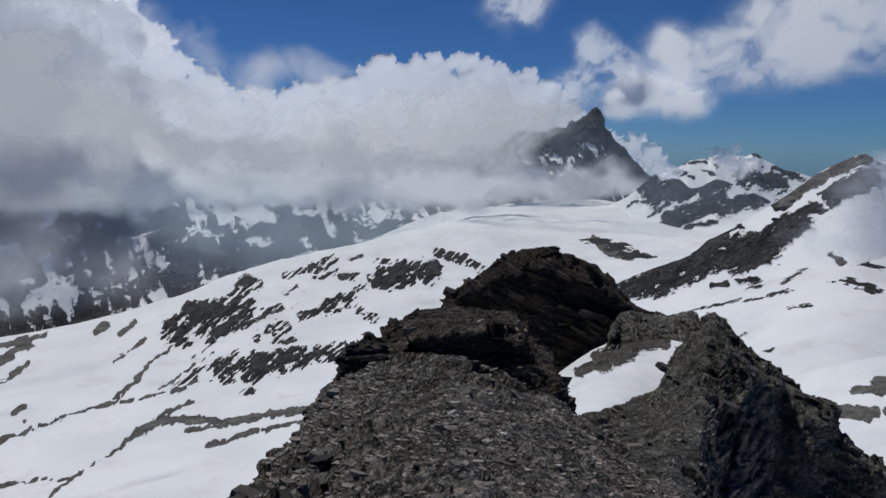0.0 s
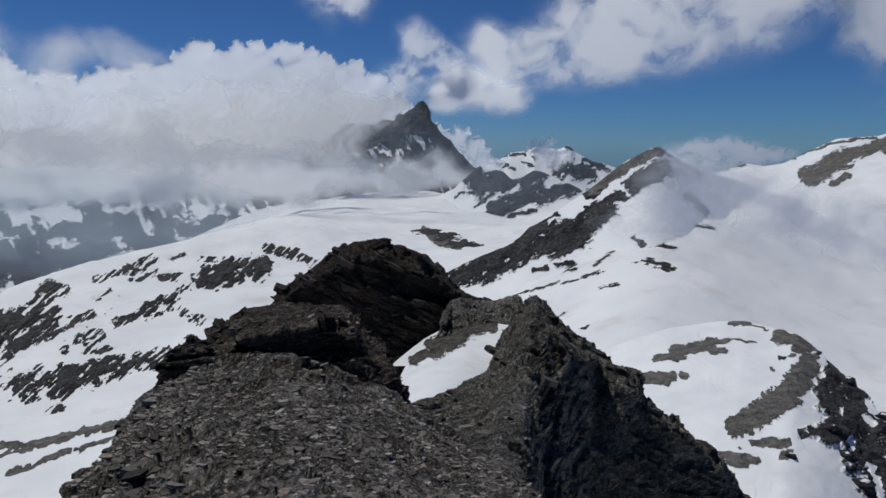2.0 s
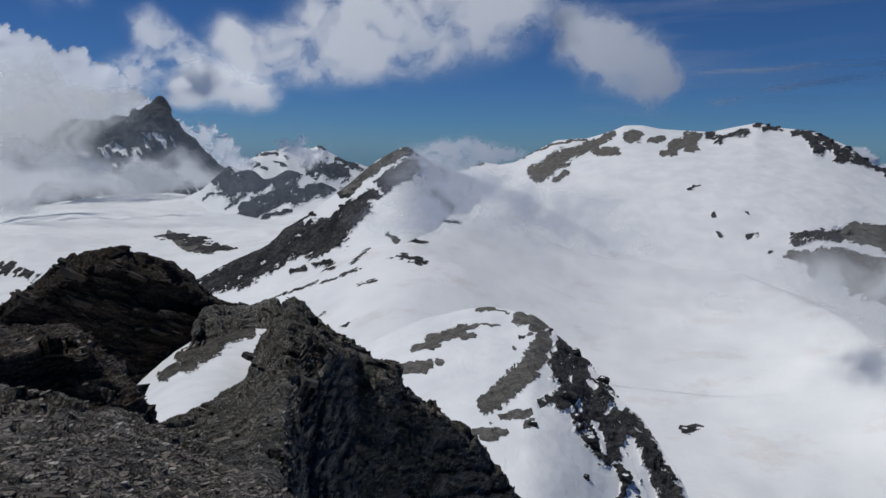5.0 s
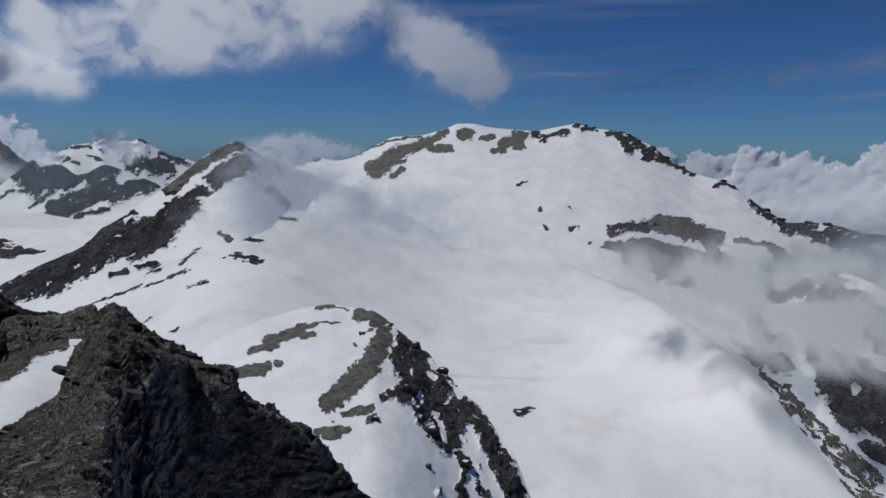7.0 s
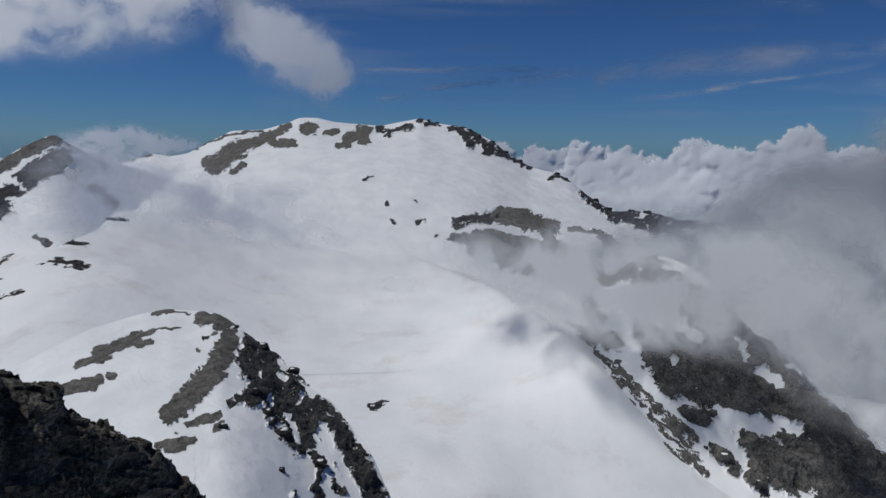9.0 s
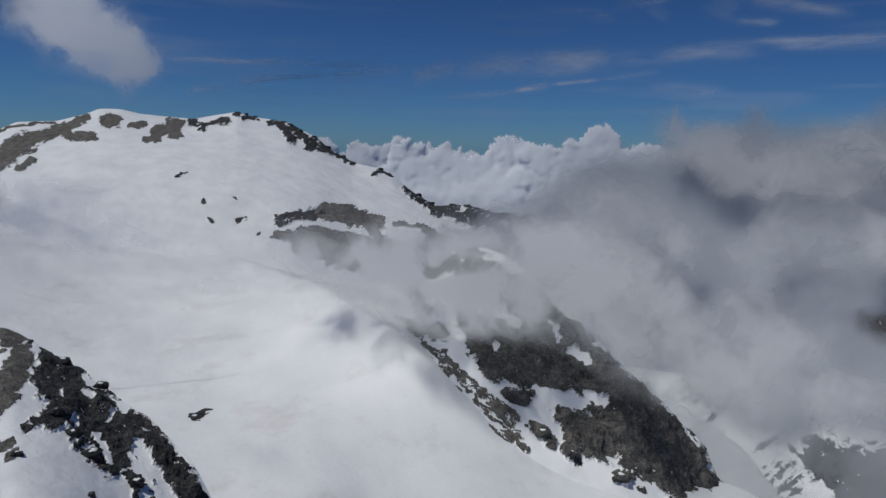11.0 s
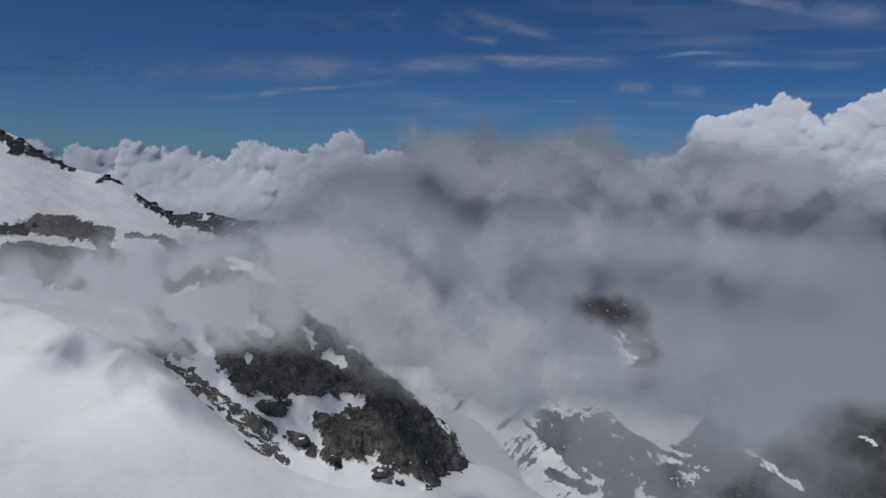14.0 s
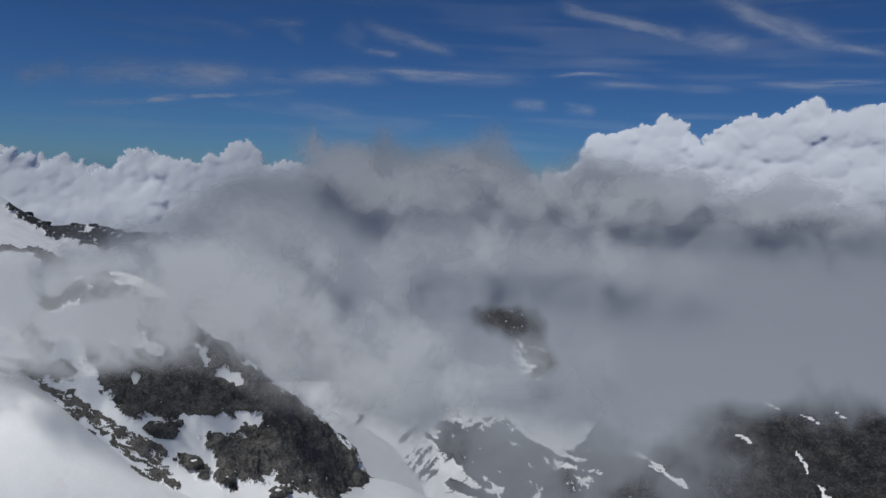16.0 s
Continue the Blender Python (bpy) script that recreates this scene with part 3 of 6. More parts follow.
# ---- land forms: sheets between a foot line and a crest line seen round the summit ----
def massif(name, table, mat, n_az, n_front, back, bend=1.0, soft=0.3, relief=(0, 1, 4), layered=None, rock=None, n_back=10, seed=0, crest_keep=1.0, ease=0.0, snow_relief=0.2, marks=(), soil_marks=(), snow_marks=(), mark_rough=0.62, soil_rough=0.4, slant=1.0):
    """table rows: azimuth, crest elevation, crest distance, foot elevation, foot distance (degrees, metres).
    back: (distance behind the crest, drop). relief: (height, size, octaves). rock: function of azimuth, height share, noise."""
    T = np.array(table, dtype=float)
    az = np.linspace(T[0, 0], T[-1, 0], n_az)
    ec, rc, ef, rf = (curve_at(az, T[:, 0], T[:, k], soft if k == 1 else max(soft, 1.5)) for k in (1, 2, 3, 4))
    zc, zf = EYE_Z + rc * np.tan(ec * D2R), EYE_Z + rf * np.tan(ef * D2R)
    lift = np.zeros_like(zc)
    if ease:
        lift = zc - (EYE_Z + rc * np.tan(curve_at(az, T[:, 0], T[:, 1], ease) * D2R))
    s = np.linspace(0, 1, n_front)[None, :]
    b = (np.arange(1, n_back + 1) / n_back)[None, :]
    r = np.concatenate([rf[:, None] + (rc - rf)[:, None] * s, rc[:, None] + back[0] * b], 1)
    z = np.concatenate([zf[:, None] + (zc - lift - zf)[:, None] * s ** bend + lift[:, None] * s ** 7, zc[:, None] - back[1] * b ** 1.2], 1)
    v = np.concatenate([np.repeat(s, n_az, 0), np.repeat(1 + b, n_az, 0)], 1)
    A = np.repeat(az[:, None], r.shape[1], 1)
    X, Y, Z = r * np.sin(A * D2R), r * np.cos(A * D2R), z
    height, size, octaves = relief
    N = fbm(X / size, Y / size, Z / size, 5, 0.55, seed + 50)
    R = rock(A, v, N) if rock else np.ones_like(A)
    soil = np.zeros_like(A)
    E = np.arctan2(Z - EYE_Z, r) / D2R
    if len(marks):
        R = np.maximum(R, mark_field(A, E, marks, seed + 81, mark_rough, slant))
    if len(snow_marks):
        R = np.minimum(R, -1.6 * mark_field(A, E, snow_marks, seed + 85, 0.3))
    if len(soil_marks):
        B = mark_field(A, E, soil_marks, seed + 83, soil_rough, slant)
        soil = np.maximum(soil, sstep(-0.4, 0.0, B - np.maximum(R, -1)))
        R = np.maximum(R, B)
    if height:
        n = grid_normals(X, Y, Z)
        keep = np.where(np.abs(v - 1) < 0.12, crest_keep + (1 - crest_keep) * np.abs(v - 1) / 0.12, 1.0) * (snow_relief + (1 - snow_relief) * sstep(-0.3, 0.3, R) * (1 - 0.7 * soil))
        d = height * keep * (0.6 * ridged(X / size, Y / size, Z / size, octaves, 0.5, seed) + 0.5 * fbm(X / size * 2.3, Y / size * 2.3, Z / size * 2.3, octaves, 0.55, seed + 9))
        for amp, thick, (lx, ly, lz) in layered or ():
            q = (X * lx + Y * ly + Z * lz) / thick + 1.6 * fbm(X / thick / 7, Y / thick / 7, Z / thick / 7, 4, 0.55, seed + 31)
            cut = sstep(-0.35, 0.45, fbm(X / thick / 3, Y / thick / 3, Z / thick / 3, 3, 0.5, seed + 33))
            step = np.floor(q).astype(np.int64)
            t = q - step
            d = d + amp * keep * cut * (0.6 * lattice(step, np.floor(X / thick / 4 + 0.5 * t).astype(np.int64), np.floor(Y / thick / 4).astype(np.int64), seed + 77) + 0.6 * t * t)
        X, Y, Z = X + n[..., 0] * d, Y + n[..., 1] * d, Z + n[..., 2] * d
    me = grid_mesh(name, X, Y, Z, mat, [("rock", R), ("scree", soil)])
    SURFACE[name] = dict(X=X, Y=Y, Z=Z, N=grid_normals(X, Y, Z), A=A, v=v)
    return new(name, me)


SURFACE = {}
# ground: azimuth, near distance, shoulder distance and elevation, far distance and elevation
LAND = np.array([
    (-180, 300, 1200, -20, 3000, -12), (-70, 420, 1500, -12.5, 2500, -14.5), (-33, 420, 1500, -13.0, 2500, -15.0), (-28.3, 420, 1500, -12.3, 2500, -14.7), (-23, 420, 1500, -11.5, 2500, -14.0),
    (-16.6, 420, 1600, -9.6, 2500, -11.5), (-7, 400, 1800, -7.55, 2600, -7.8), (0, 400, 1900, -6.1, 3000, -4.6), (7, 380, 1850, -6.4, 3200, -4.2),
    (12, 350, 1500, -9.8, 3200, -3.7), (15, 340, 1080, -13.0, 3200, -3.9), (19, 330, 1040, -12.6, 3200, -5.3), (23, 325, 1000, -11.4, 3200, -5.0), (27, 320, 980, -9.3, 3200, -4.5),
    (30, 320, 980, -7.5, 3000, -3.8), (33.5, 320, 1060, -6.2, 1900, -2.8), (37.4, 330, 1200, -5.3, 1900, -2.8), (41.7, 330, 1350, -5.7, 1900, -3.4), (47, 340, 1400, -7.0, 1900, -4.6), (55, 350, 1400, -7.6, 2200, -6.4),
    (65, 380, 900, -12.0, 1700, -9.5), (72, 420, 690, -15.6, 1500, -11.5), (78, 420, 610, -21.5, 1400, -14.0), (84, 430, 590, -24.9, 1500, -18.0),
    (96, 430, 640, -25.8, 1200, -26), (100, 430, 700, -23.4, 1300, -25), (105, 430, 700, -26.4, 1300, -29), (112, 430, 700, -30, 1300, -33), (120, 430, 900, -30, 2600, -33), (140, 430, 900, -30, 2600, -30), (180, 300, 1200, -20, 3000, -12)])


def land_height(az, r):
    """Height of the open ground at an azimuth and distance."""
    r0, r1, e1, r2, e2 = (curve_at(az, LAND[:, 0], LAND[:, k], 3.5) for k in range(1, 6))
    z0 = EYE_Z - r0 * math.tan(33 * D2R)
    z1, z2 = EYE_Z + r1 * np.tan(e1 * D2R), EYE_Z + r2 * np.tan(e2 * D2R)
    s = np.clip(np.log(np.maximum(r, 1) / r0) / np.log(r1 / r0), -2, 1)
    el = -33 + (e1 + 33) * (1 - (1 - np.clip(s, 0, 1)) ** 1.15)
    za = EYE_Z + r * np.tan(el * D2R)
    za = np.where(r < r0, z0 - (r0 - r) * 0.05, za)
    q = np.clip((r - r1) / (r2 - r1), 0, 1)
    zb = z1 + (z2 - z1) * q - 40 * np.sin(q * math.pi) * sstep(-4, -24, az) * sstep(4.0, 1.5, e2 - e1)
    zc = z2 - (r - r2) * 0.12
    return np.where(r < r1, za, np.where(r < r2, zb, zc))


def land_noise(X, Y, r):
    far = np.clip(r / 1500, 0.15, 1.6)
    return far * (9 * fbm(X / 260, Y / 260, X * 0, 4, 0.45, 3) + 3.0 * fbm(X / 60, Y / 60, X * 0, 4, 0.5, 8))


def build_ground():
    az = np.concatenate([np.linspace(-180, -48, 60, endpoint=False), np.linspace(-48, 145, 1250), np.linspace(147, 179, 16)])
    r = np.concatenate([np.linspace(60, 280, 12, endpoint=False), np.geomspace(280, 3400, 250), np.geomspace(3500, 4900, 12)])
    A, Rr = np.meshgrid(az, r, indexing="ij")
    X, Y = Rr * np.sin(A * D2R), Rr * np.cos(A * D2R)
    Z = land_height(A, Rr) + land_noise(X, Y, Rr)
    streak = fbm((0.97 * X - 0.25 * Y) / 34, (0.25 * X + 0.97 * Y) / 200, X * 0, 5, 0.6, 21)
    left = sstep(10, -10, A) * sstep(500, 900, Rr)
    fleck = fbm((0.97 * X - 0.25 * Y) / 13, (0.25 * X + 0.97 * Y) / 60, X * 0, 4, 0.6, 25)
    R = -0.95 + 0.16 * left + (0.5 * streak + 0.35 * fleck) * (0.2 + 0.8 * left)
    E = np.arctan2(Z - EYE_Z, Rr) / D2R
    B = np.where(Rr > 330, mark_field(A, E, [(a, b, c, d, 0.75 * w) for a, b, c, d, w in MORAINE + SCREE_AND_ICEFALL], 91, 0.6), -2)
    soil = sstep(-0.4, 0.0, B - np.maximum(R, -1))
    return tagged(new("ground", grid_mesh("ground", X, Y, Z, M_GROUND, [("rock", np.maximum(R, B)), ("scree", soil)], closed=True)), kind="structure",
                  label="wide snow-covered glacier basin and slopes with scattered rock", category="ground")


build_ground()

def outcrop(x1, y1, x2, y2, width, seed, mat, name="rock_outcrop", label="dark rock outcrop breaking through the snow"):
    """A ragged island of bare rock lying along a line of the plan, its rim sunk in the snow."""
    ax, ay = x2 - x1, y2 - y1
    length = math.hypot(ax, ay) + 1e-6
    ux, uy = ax / length, ay / length
    n = int(np.clip((length + 3 * width) / width * 16, 24, 110))
    u, w = np.meshgrid(np.linspace(-1.5 * width, length + 1.5 * width, n), np.linspace(-1.6 * width, 1.6 * width, 44), indexing="ij")
    X, Y = x1 + u * ux - w * uy, y1 + u * uy + w * ux
    r, az = np.hypot(X, Y), np.arctan2(X, Y) / D2R
    off = np.hypot(u - np.clip(u, 0, length), w) / width
    f = fbm(X / width / 0.9, Y / width / 0.9, X * 0 + seed, 6, 0.68, seed)
    rise = np.clip(0.42 - 0.55 * off ** 1.3 + 1.1 * f, -0.6, 0.6)
    Z = land_height(az, r) + land_noise(X, Y, r) + width * 0.22 * rise + width * 0.06 * ridged(X / width * 2, Y / width * 2, X * 0, 4, 0.55, seed + 3) * (rise > -0.2)
    return tagged(new(name, grid_mesh(name, X, Y, Z, mat, [("rock", X * 0 + 0.9 + 0.9 * np.minimum(f, 0))])), label, "rock outcrop", "rock outcrops in the snow")


OUTCROPS = [(429, 1929, 461, 1616, 30), (425, 953, 421, 898, 6), (402, 817, 415, 806, 6), (392, 751, 403, 734, 5), (383, 840, 390, 823, 4), (321, 653, 324, 655, 4), (330, 733, 332, 734, 4), (468, 783, 479, 743, 9), (494, 341, 505, 345, 6), (518, 890, 472, 873, 7), (472, 873, 427, 841, 5), (518, 832, 528, 813, 6), (631, 914, 651, 910, 8), (408, 887, 412, 872, 5), (340, 905, 375, 863, 6)]
for k, row in enumerate(OUTCROPS):
    outcrop(*row, 100 + k, M_OUTCROP)


def ground_at(A, E):
    """Distance at which the open ground is met in each direction; one row for each azimuth."""
    far = np.geomspace(340, 2600, 700)
    out = np.zeros_like(A)
    for i in range(A.shape[0]):
        az = np.full(far.shape, A[i, 0])
        X, Y = far * np.sin(az * D2R), far * np.cos(az * D2R)
        el = np.arctan2(land_height(az, far) + land_noise(X, Y, far) - EYE_Z, far) / D2R
        out[i] = np.interp(E[i], np.maximum.accumulate(el) + np.arange(700) * 1e-7, far)
    return out


def crag(a1, e1, a2, e2, w, seed):
    """A crag on the open slope, its rim ragged and streaked down the fall line."""
    step = min(max(w / 8, 0.035), 0.1)
    A, E = np.meshgrid(np.arange(min(a1, a2) - 2 * w, max(a1, a2) + 2 * w, step), np.arange(min(e1, e2) - 2 * w, max(e1, e2) + 2 * w, step * 0.7), indexing="ij")
    r = ground_at(A, E)
    X, Y = r * np.sin(A * D2R), r * np.cos(A * D2R)
    p, q = 0.8 * A + 0.6 * E, 0.8 * E - 0.6 * A
    A0, E0 = A, E
    A = A + 0.3 * fbm(A * 1.7, E * 2.6, A * 0, 5, 0.6, 92)
    E = E + 0.17 * fbm(A * 1.7, E * 2.6, A * 0, 5, 0.6, 93)
    k = np.clip(((A - a1) * (a2 - a1) + (E - e1) * (e2 - e1)) / ((a2 - a1) ** 2 + (e2 - e1) ** 2 + 1e-6), 0, 1)
    near = np.hypot(A - a1 - k * (a2 - a1), E - e1 - k * (e2 - e1)) / w
    f = np.clip(1.1 * (1.1 - near), -2, 0.35) + 0.4 * fbm(p / w / 1.3, q / w / 0.4, A * 0 + seed, 6, 0.66, seed) + 0.4 * fbm(p * 2.0, q * 6, A * 0, 4, 0.6, seed + 5) - 0.7 * sstep(0.12, 0.4, fbm(p * 1.1, q * 7, A * 0, 5, 0.6, 94))
    A, E = A0, E0
    tall = r * w * D2R
    rise = np.clip(f, -0.3, 0.5)
    Z = land_height(A, r) + land_noise(X, Y, r) + tall * (0.5 * rise + 0.1 * ridged(A / w * 2, E / w * 3, A * 0, 5, 0.6, seed + 3) * (rise > 0))
    return tagged(new("rock_outcrop", grid_mesh("rock_outcrop", X, Y, Z, M_OUTCROP, [("rock", np.clip(2.2 * f + 0.1, -1.2, 0.8)), ("scree", X * 0)], keep=f > -0.35)), "dark rock outcrop breaking through the snow", "rock outcrop", "rock outcrops in the snow")


for k, row in enumerate(MAIN_CRAGS + UPPER_CRAGS):
    crag(*row, 400 + k)

spire = massif("rocky_spire", [(-2, -1.5, 3900, -7, 3300), (2.2, 0.4, 3900, -6, 3300), (4.0, 1.15, 3900, -6, 3300), (6.8, 1.75, 3900, -6, 3300), (8.4, 1.6, 3900, -6, 3300), (9.3, 2.1, 3900, -6, 3300), (10.1, 2.0, 3900, -6, 3300), (10.45, 2.6, 3900, -6, 3300), (10.9, 2.5, 3900, -6, 3300), (11.3, 2.95, 3900, -6, 3300), (11.75, 3.1, 3900, -6, 3300)]
    + [(12.1, 3.45, 3900, -6, 3300), (12.4, 3.6, 3900, -6, 3300), (12.75, 3.35, 3900, -6, 3300), (13.0, 2.5, 3900, -6, 3300), (13.35, 1.8, 3900, -6, 3300), (13.5, 1.75, 3900, -6, 3300), (13.85, 1.15, 3890, -6, 3300), (14.3, 0.6, 3880, -6, 3300), (14.7, 0.35, 3880, -6, 3300), (15.2, -0.2, 3860, -6, 3300), (15.9, -1.1, 3850, -6, 3300), (16.5, -1.7, 3820, -6, 3300), (17.2, -2.3, 3800, -6, 3300), (18.2, -4, 3800, -6, 3300)],
    M_FAR, 420, 110, (500, 500), relief=(46, 110, 7), soft=0.07, rock=lambda a, v, n: 0.62 + 0.4 * n - 0.9 * sstep(0.16, 0.4, fbm(a * 1.7 + 3 * v, v * 12 + a * 1.2, a * 0, 5, 0.6, 51)) * sstep(0.85, 0.6, v), crest_keep=0.45, seed=1)
tagged(spire, "dark jagged rock spire rising out of cloud", "mountain")
far_peaks = massif("snowy_peak", [(15.5, -3, 4600, -6, 4000), (16.9, -1.9, 4600, -6, 4000), (18.2, -1.45, 4600, -6, 4000), (19.2, -0.95, 4600, -6, 4000), (19.65, -0.6, 4600, -6, 4000), (21.0, -0.4, 4600, -6, 4000), (21.7, -0.1, 4600, -6, 4000), (22.4, -0.2, 4600, -6, 4000), (23.8, -0.25, 4600, -6, 4000), (24.2, 0.0, 4600, -6, 4000), (24.6, -0.05, 4600, -6, 4000), (25.0, -0.5, 4600, -6, 4000), (25.7, -0.85, 4600, -6, 4000), (26.4, -1.3, 4600, -6, 4000), (27.3, -1.4, 4600, -6, 4000), (28.5, -1.85, 4600, -6, 4000), (30, -3, 4600, -6, 4000)],
    M_FAR, 300, 80, (300, 300), relief=(16, 110, 6), soft=0.08, rock=lambda a, v, n: -0.55 + 0.7 * n, crest_keep=0.4, seed=2,
    marks=[(23.8, -1.9, 26.2, -2.2, 0.65), (25.8, -1.1, 27.5, -1.9, 0.22), (19.6, -0.75, 21.0, -0.6, 0.14), (18.5, -1.5, 20.0, -1.9, 0.2), (24.3, -0.15, 24.7, -0.2, 0.2), (20.8, -1.4, 21.6, -1.6, 0.12)])
tagged(far_peaks, "distant snow-covered peak with dark rock bands", "mountain")
ridge_e = massif("rock_ridge", [(12.5, -4.9, 3000, -6.4, 2700), (13.7, -4.2, 3000, -6.4, 2700), (15.0, -3.6, 3000, -6.45, 2650), (15.7, -3.0, 3000, -6.45, 2600), (16.65, -2.1, 3000, -6.45, 2600), (17.25, -1.65, 3000, -6.45, 2560), (18.0, -1.95, 3000, -6.4, 2540), (19.15, -2.1, 2950, -6.35, 2500), (19.85, -2.8, 2950, -6.35, 2480), (20.75, -2.6, 2900, -6.3, 2460), (21.7, -2.0, 2900, -6.2, 2450), (22.65, -2.25, 2900, -6.1, 2440), (23.8, -2.8, 2880, -5.8, 2420), (25, -3.25, 2850, -5.6, 2400), (26, -3.85, 2850, -5.6, 2400), (28, -4.6, 2850, -5.8, 2400)],
    M_MID, 380, 110, (400, 220), relief=(20, 90, 6), soft=0.1, rock=lambda a, v, n: -0.65 + 0.5 * n, crest_keep=0.3, seed=3, marks=E_RIDGE, mark_rough=0.45)
tagged(ridge_e, "dark rock ridge streaked with snow above the glacier", "mountain ridge")


peak_f = massif("pointed_peak", [(12.5, -12.4, 1150, -15, 1010), (13.4, -11.4, 1150, -14.8, 1006), (14.8, -10.4, 1150, -14.6, 1001), (17.6, -9.1, 1150, -14.2, 989), (19.5, -8.4, 1150, -13.8, 981), (20.5, -7.7, 1155, -13.5, 976), (21.4, -6.8, 1160, -13.2, 972), (22.4, -6.25, 1160, -13, 968), (24.3, -4.9, 1170, -12.2, 960), (25.9, -3.75, 1180, -11.3, 955), (27.1, -2.8, 1200, -10.6, 950), (28.5, -1.6, 1220, -9.8, 947), (29.5, -0.9, 1225, -9.2, 945), (30.4, -0.5, 1230, -8.9, 944)]
    + [(30.9, -0.2, 1230, -8.8, 943), (31.5, -0.05, 1230, -8.7, 942), (32.0, -0.35, 1230, -8.8, 941), (32.7, -0.8, 1230, -9.0, 940), (33.6, -1.35, 1300, -9.5, 939), (35.1, -1.95, 1480, -10.4, 940), (37, -2.5, 1700, -11, 930), (40, -3.6, 1850, -12, 920), (44, -5.2, 1880, -13, 910), (48, -7.4, 1850, -14, 900), (52, -10.5, 1800, -15, 900)],
    M_MID, 560, 140, (300, 120), relief=(9, 50, 7), soft=0.12, rock=lambda a, v, n: -0.85 + 0.3 * n, crest_keep=0.3, seed=4, ease=1.5, marks=PEAK_BAND, soil_marks=PEAK_SCREE, mark_rough=0.4)
tagged(peak_f, "pointed peak with a dark rock ridge and snow flank", "mountain")


def rock_dome(a, v, n):
    return -0.95 + 0.25 * n + 0.25 * sstep(0.9, 1.0, v)


dome = massif("snow_dome", [(34, -2.6, 2200, -17, 950), (36.5, -1.85, 2200, -17, 950), (37.9, -1.3, 2200, -17, 950), (39.2, -1.5, 2200, -17, 950), (40.5, -1.25, 2200, -17, 950), (41.8, -0.5, 2200, -17, 950), (43.8, 0.55, 2200, -17, 950), (46.3, 0.7, 2200, -17, 950), (48.2, 1.3, 2200, -17, 950), (49.1, 1.72, 2200, -17, 950), (50.5, 1.75, 2200, -17, 950), (51.9, 1.45, 2200, -17, 950), (55.6, 1.25, 2200, -17, 950), (57.5, 1.65, 2200, -17, 950)]
    + [(58.9, 1.9, 2200, -17, 950), (59.8, 1.6, 2200, -17, 950), (62.6, 1.3, 2200, -17, 950), (64.9, 0.2, 2150, -17, 950), (66.1, -0.75, 2120, -18, 950), (68, -1.85, 2100, -19, 950), (70, -2.25, 2050, -19, 950), (71.3, -2.8, 2040, -19, 950), (72.7, -3.9, 2000, -19, 950), (74.9, -5.25, 2000, -19, 950), (77, -5.1, 2000, -19, 950), (78.2, -5.2, 2000, -19, 950), (79.9, -5.7, 2000, -19, 950), (83.3, -5.7, 2000, -19, 950), (86, -9, 2000, -20, 950), (90, -15, 1900, -23, 950), (94, -24, 1800, -27, 950)],
    M_DOME, 700, 200, (600, 400), bend=0.85, relief=(14, 150, 5), soft=0.15, ease=4.0, snow_relief=0.3, rock=rock_dome, crest_keep=0.3, seed=5,
    marks=DOME_ROCK + DOME_SADDLE + BROWN_CLIFF[:1], soil_marks=DOME_SCREE + BROWN_CLIFF[1:] + [(64, -8.4, 71, -10.4, 1.1), (70, -9.4, 77, -11.2, 1.4)])
tagged(dome, "broad snow-covered summit dome with a rocky crest", "mountain")


buttress = massif("rock_buttress", [(67, -19, 960, -23, 720), (69.5, -17, 950, -22, 690), (71.5, -14.6, 940, -21.5, 655), (73, -12, 925, -21.5, 640), (75, -9.6, 905, -22.3, 613), (77, -8.7, 885, -23.5, 590), (78.9, -8.5, 860, -24.5, 570), (80.9, -9.15, 845, -26, 555),
    (82.9, -10.4, 830, -27.5, 540), (84.2, -12.1, 815, -28.5, 530), (85.5, -13.5, 800, -28.5, 530), (88.2, -14.95, 770, -29, 530), (90.9, -17.2, 745, -29.3, 530), (92.8, -18.6, 730, -29.5, 530), (94.8, -19.95, 715, -30, 530), (96.3, -21.4, 705, -30, 530), (97.7, -22.2, 695, -30.5, 530), (98.8, -23.9, 680, -31, 530), (99.6, -25.2, 670, -31, 530), (101, -29, 650, -32, 530)],
    M_BUTT, 640, 240, (260, 260), relief=(11, 46, 7), layered=((3.4, 15, (0.5, -0.3, 0.8)), (1.5, 6, (-0.6, 0.5, 0.6))), soft=0.2, rock=lambda a, v, n: -0.85 + 0.2 * n, crest_keep=0.4, seed=6, ease=2.0, snow_relief=0.06,
    marks=BUTTRESS_ROCK + BUTTRESS_TOP + FOOT_ROCKS, soil_marks=GULLY_DIRT, snow_marks=SNOW_POCKETS, mark_rough=0.3, soil_rough=0.9, slant=-1.0)
tagged(buttress, "grey rock buttress with snow gullies, half hidden in mist", "cliff")


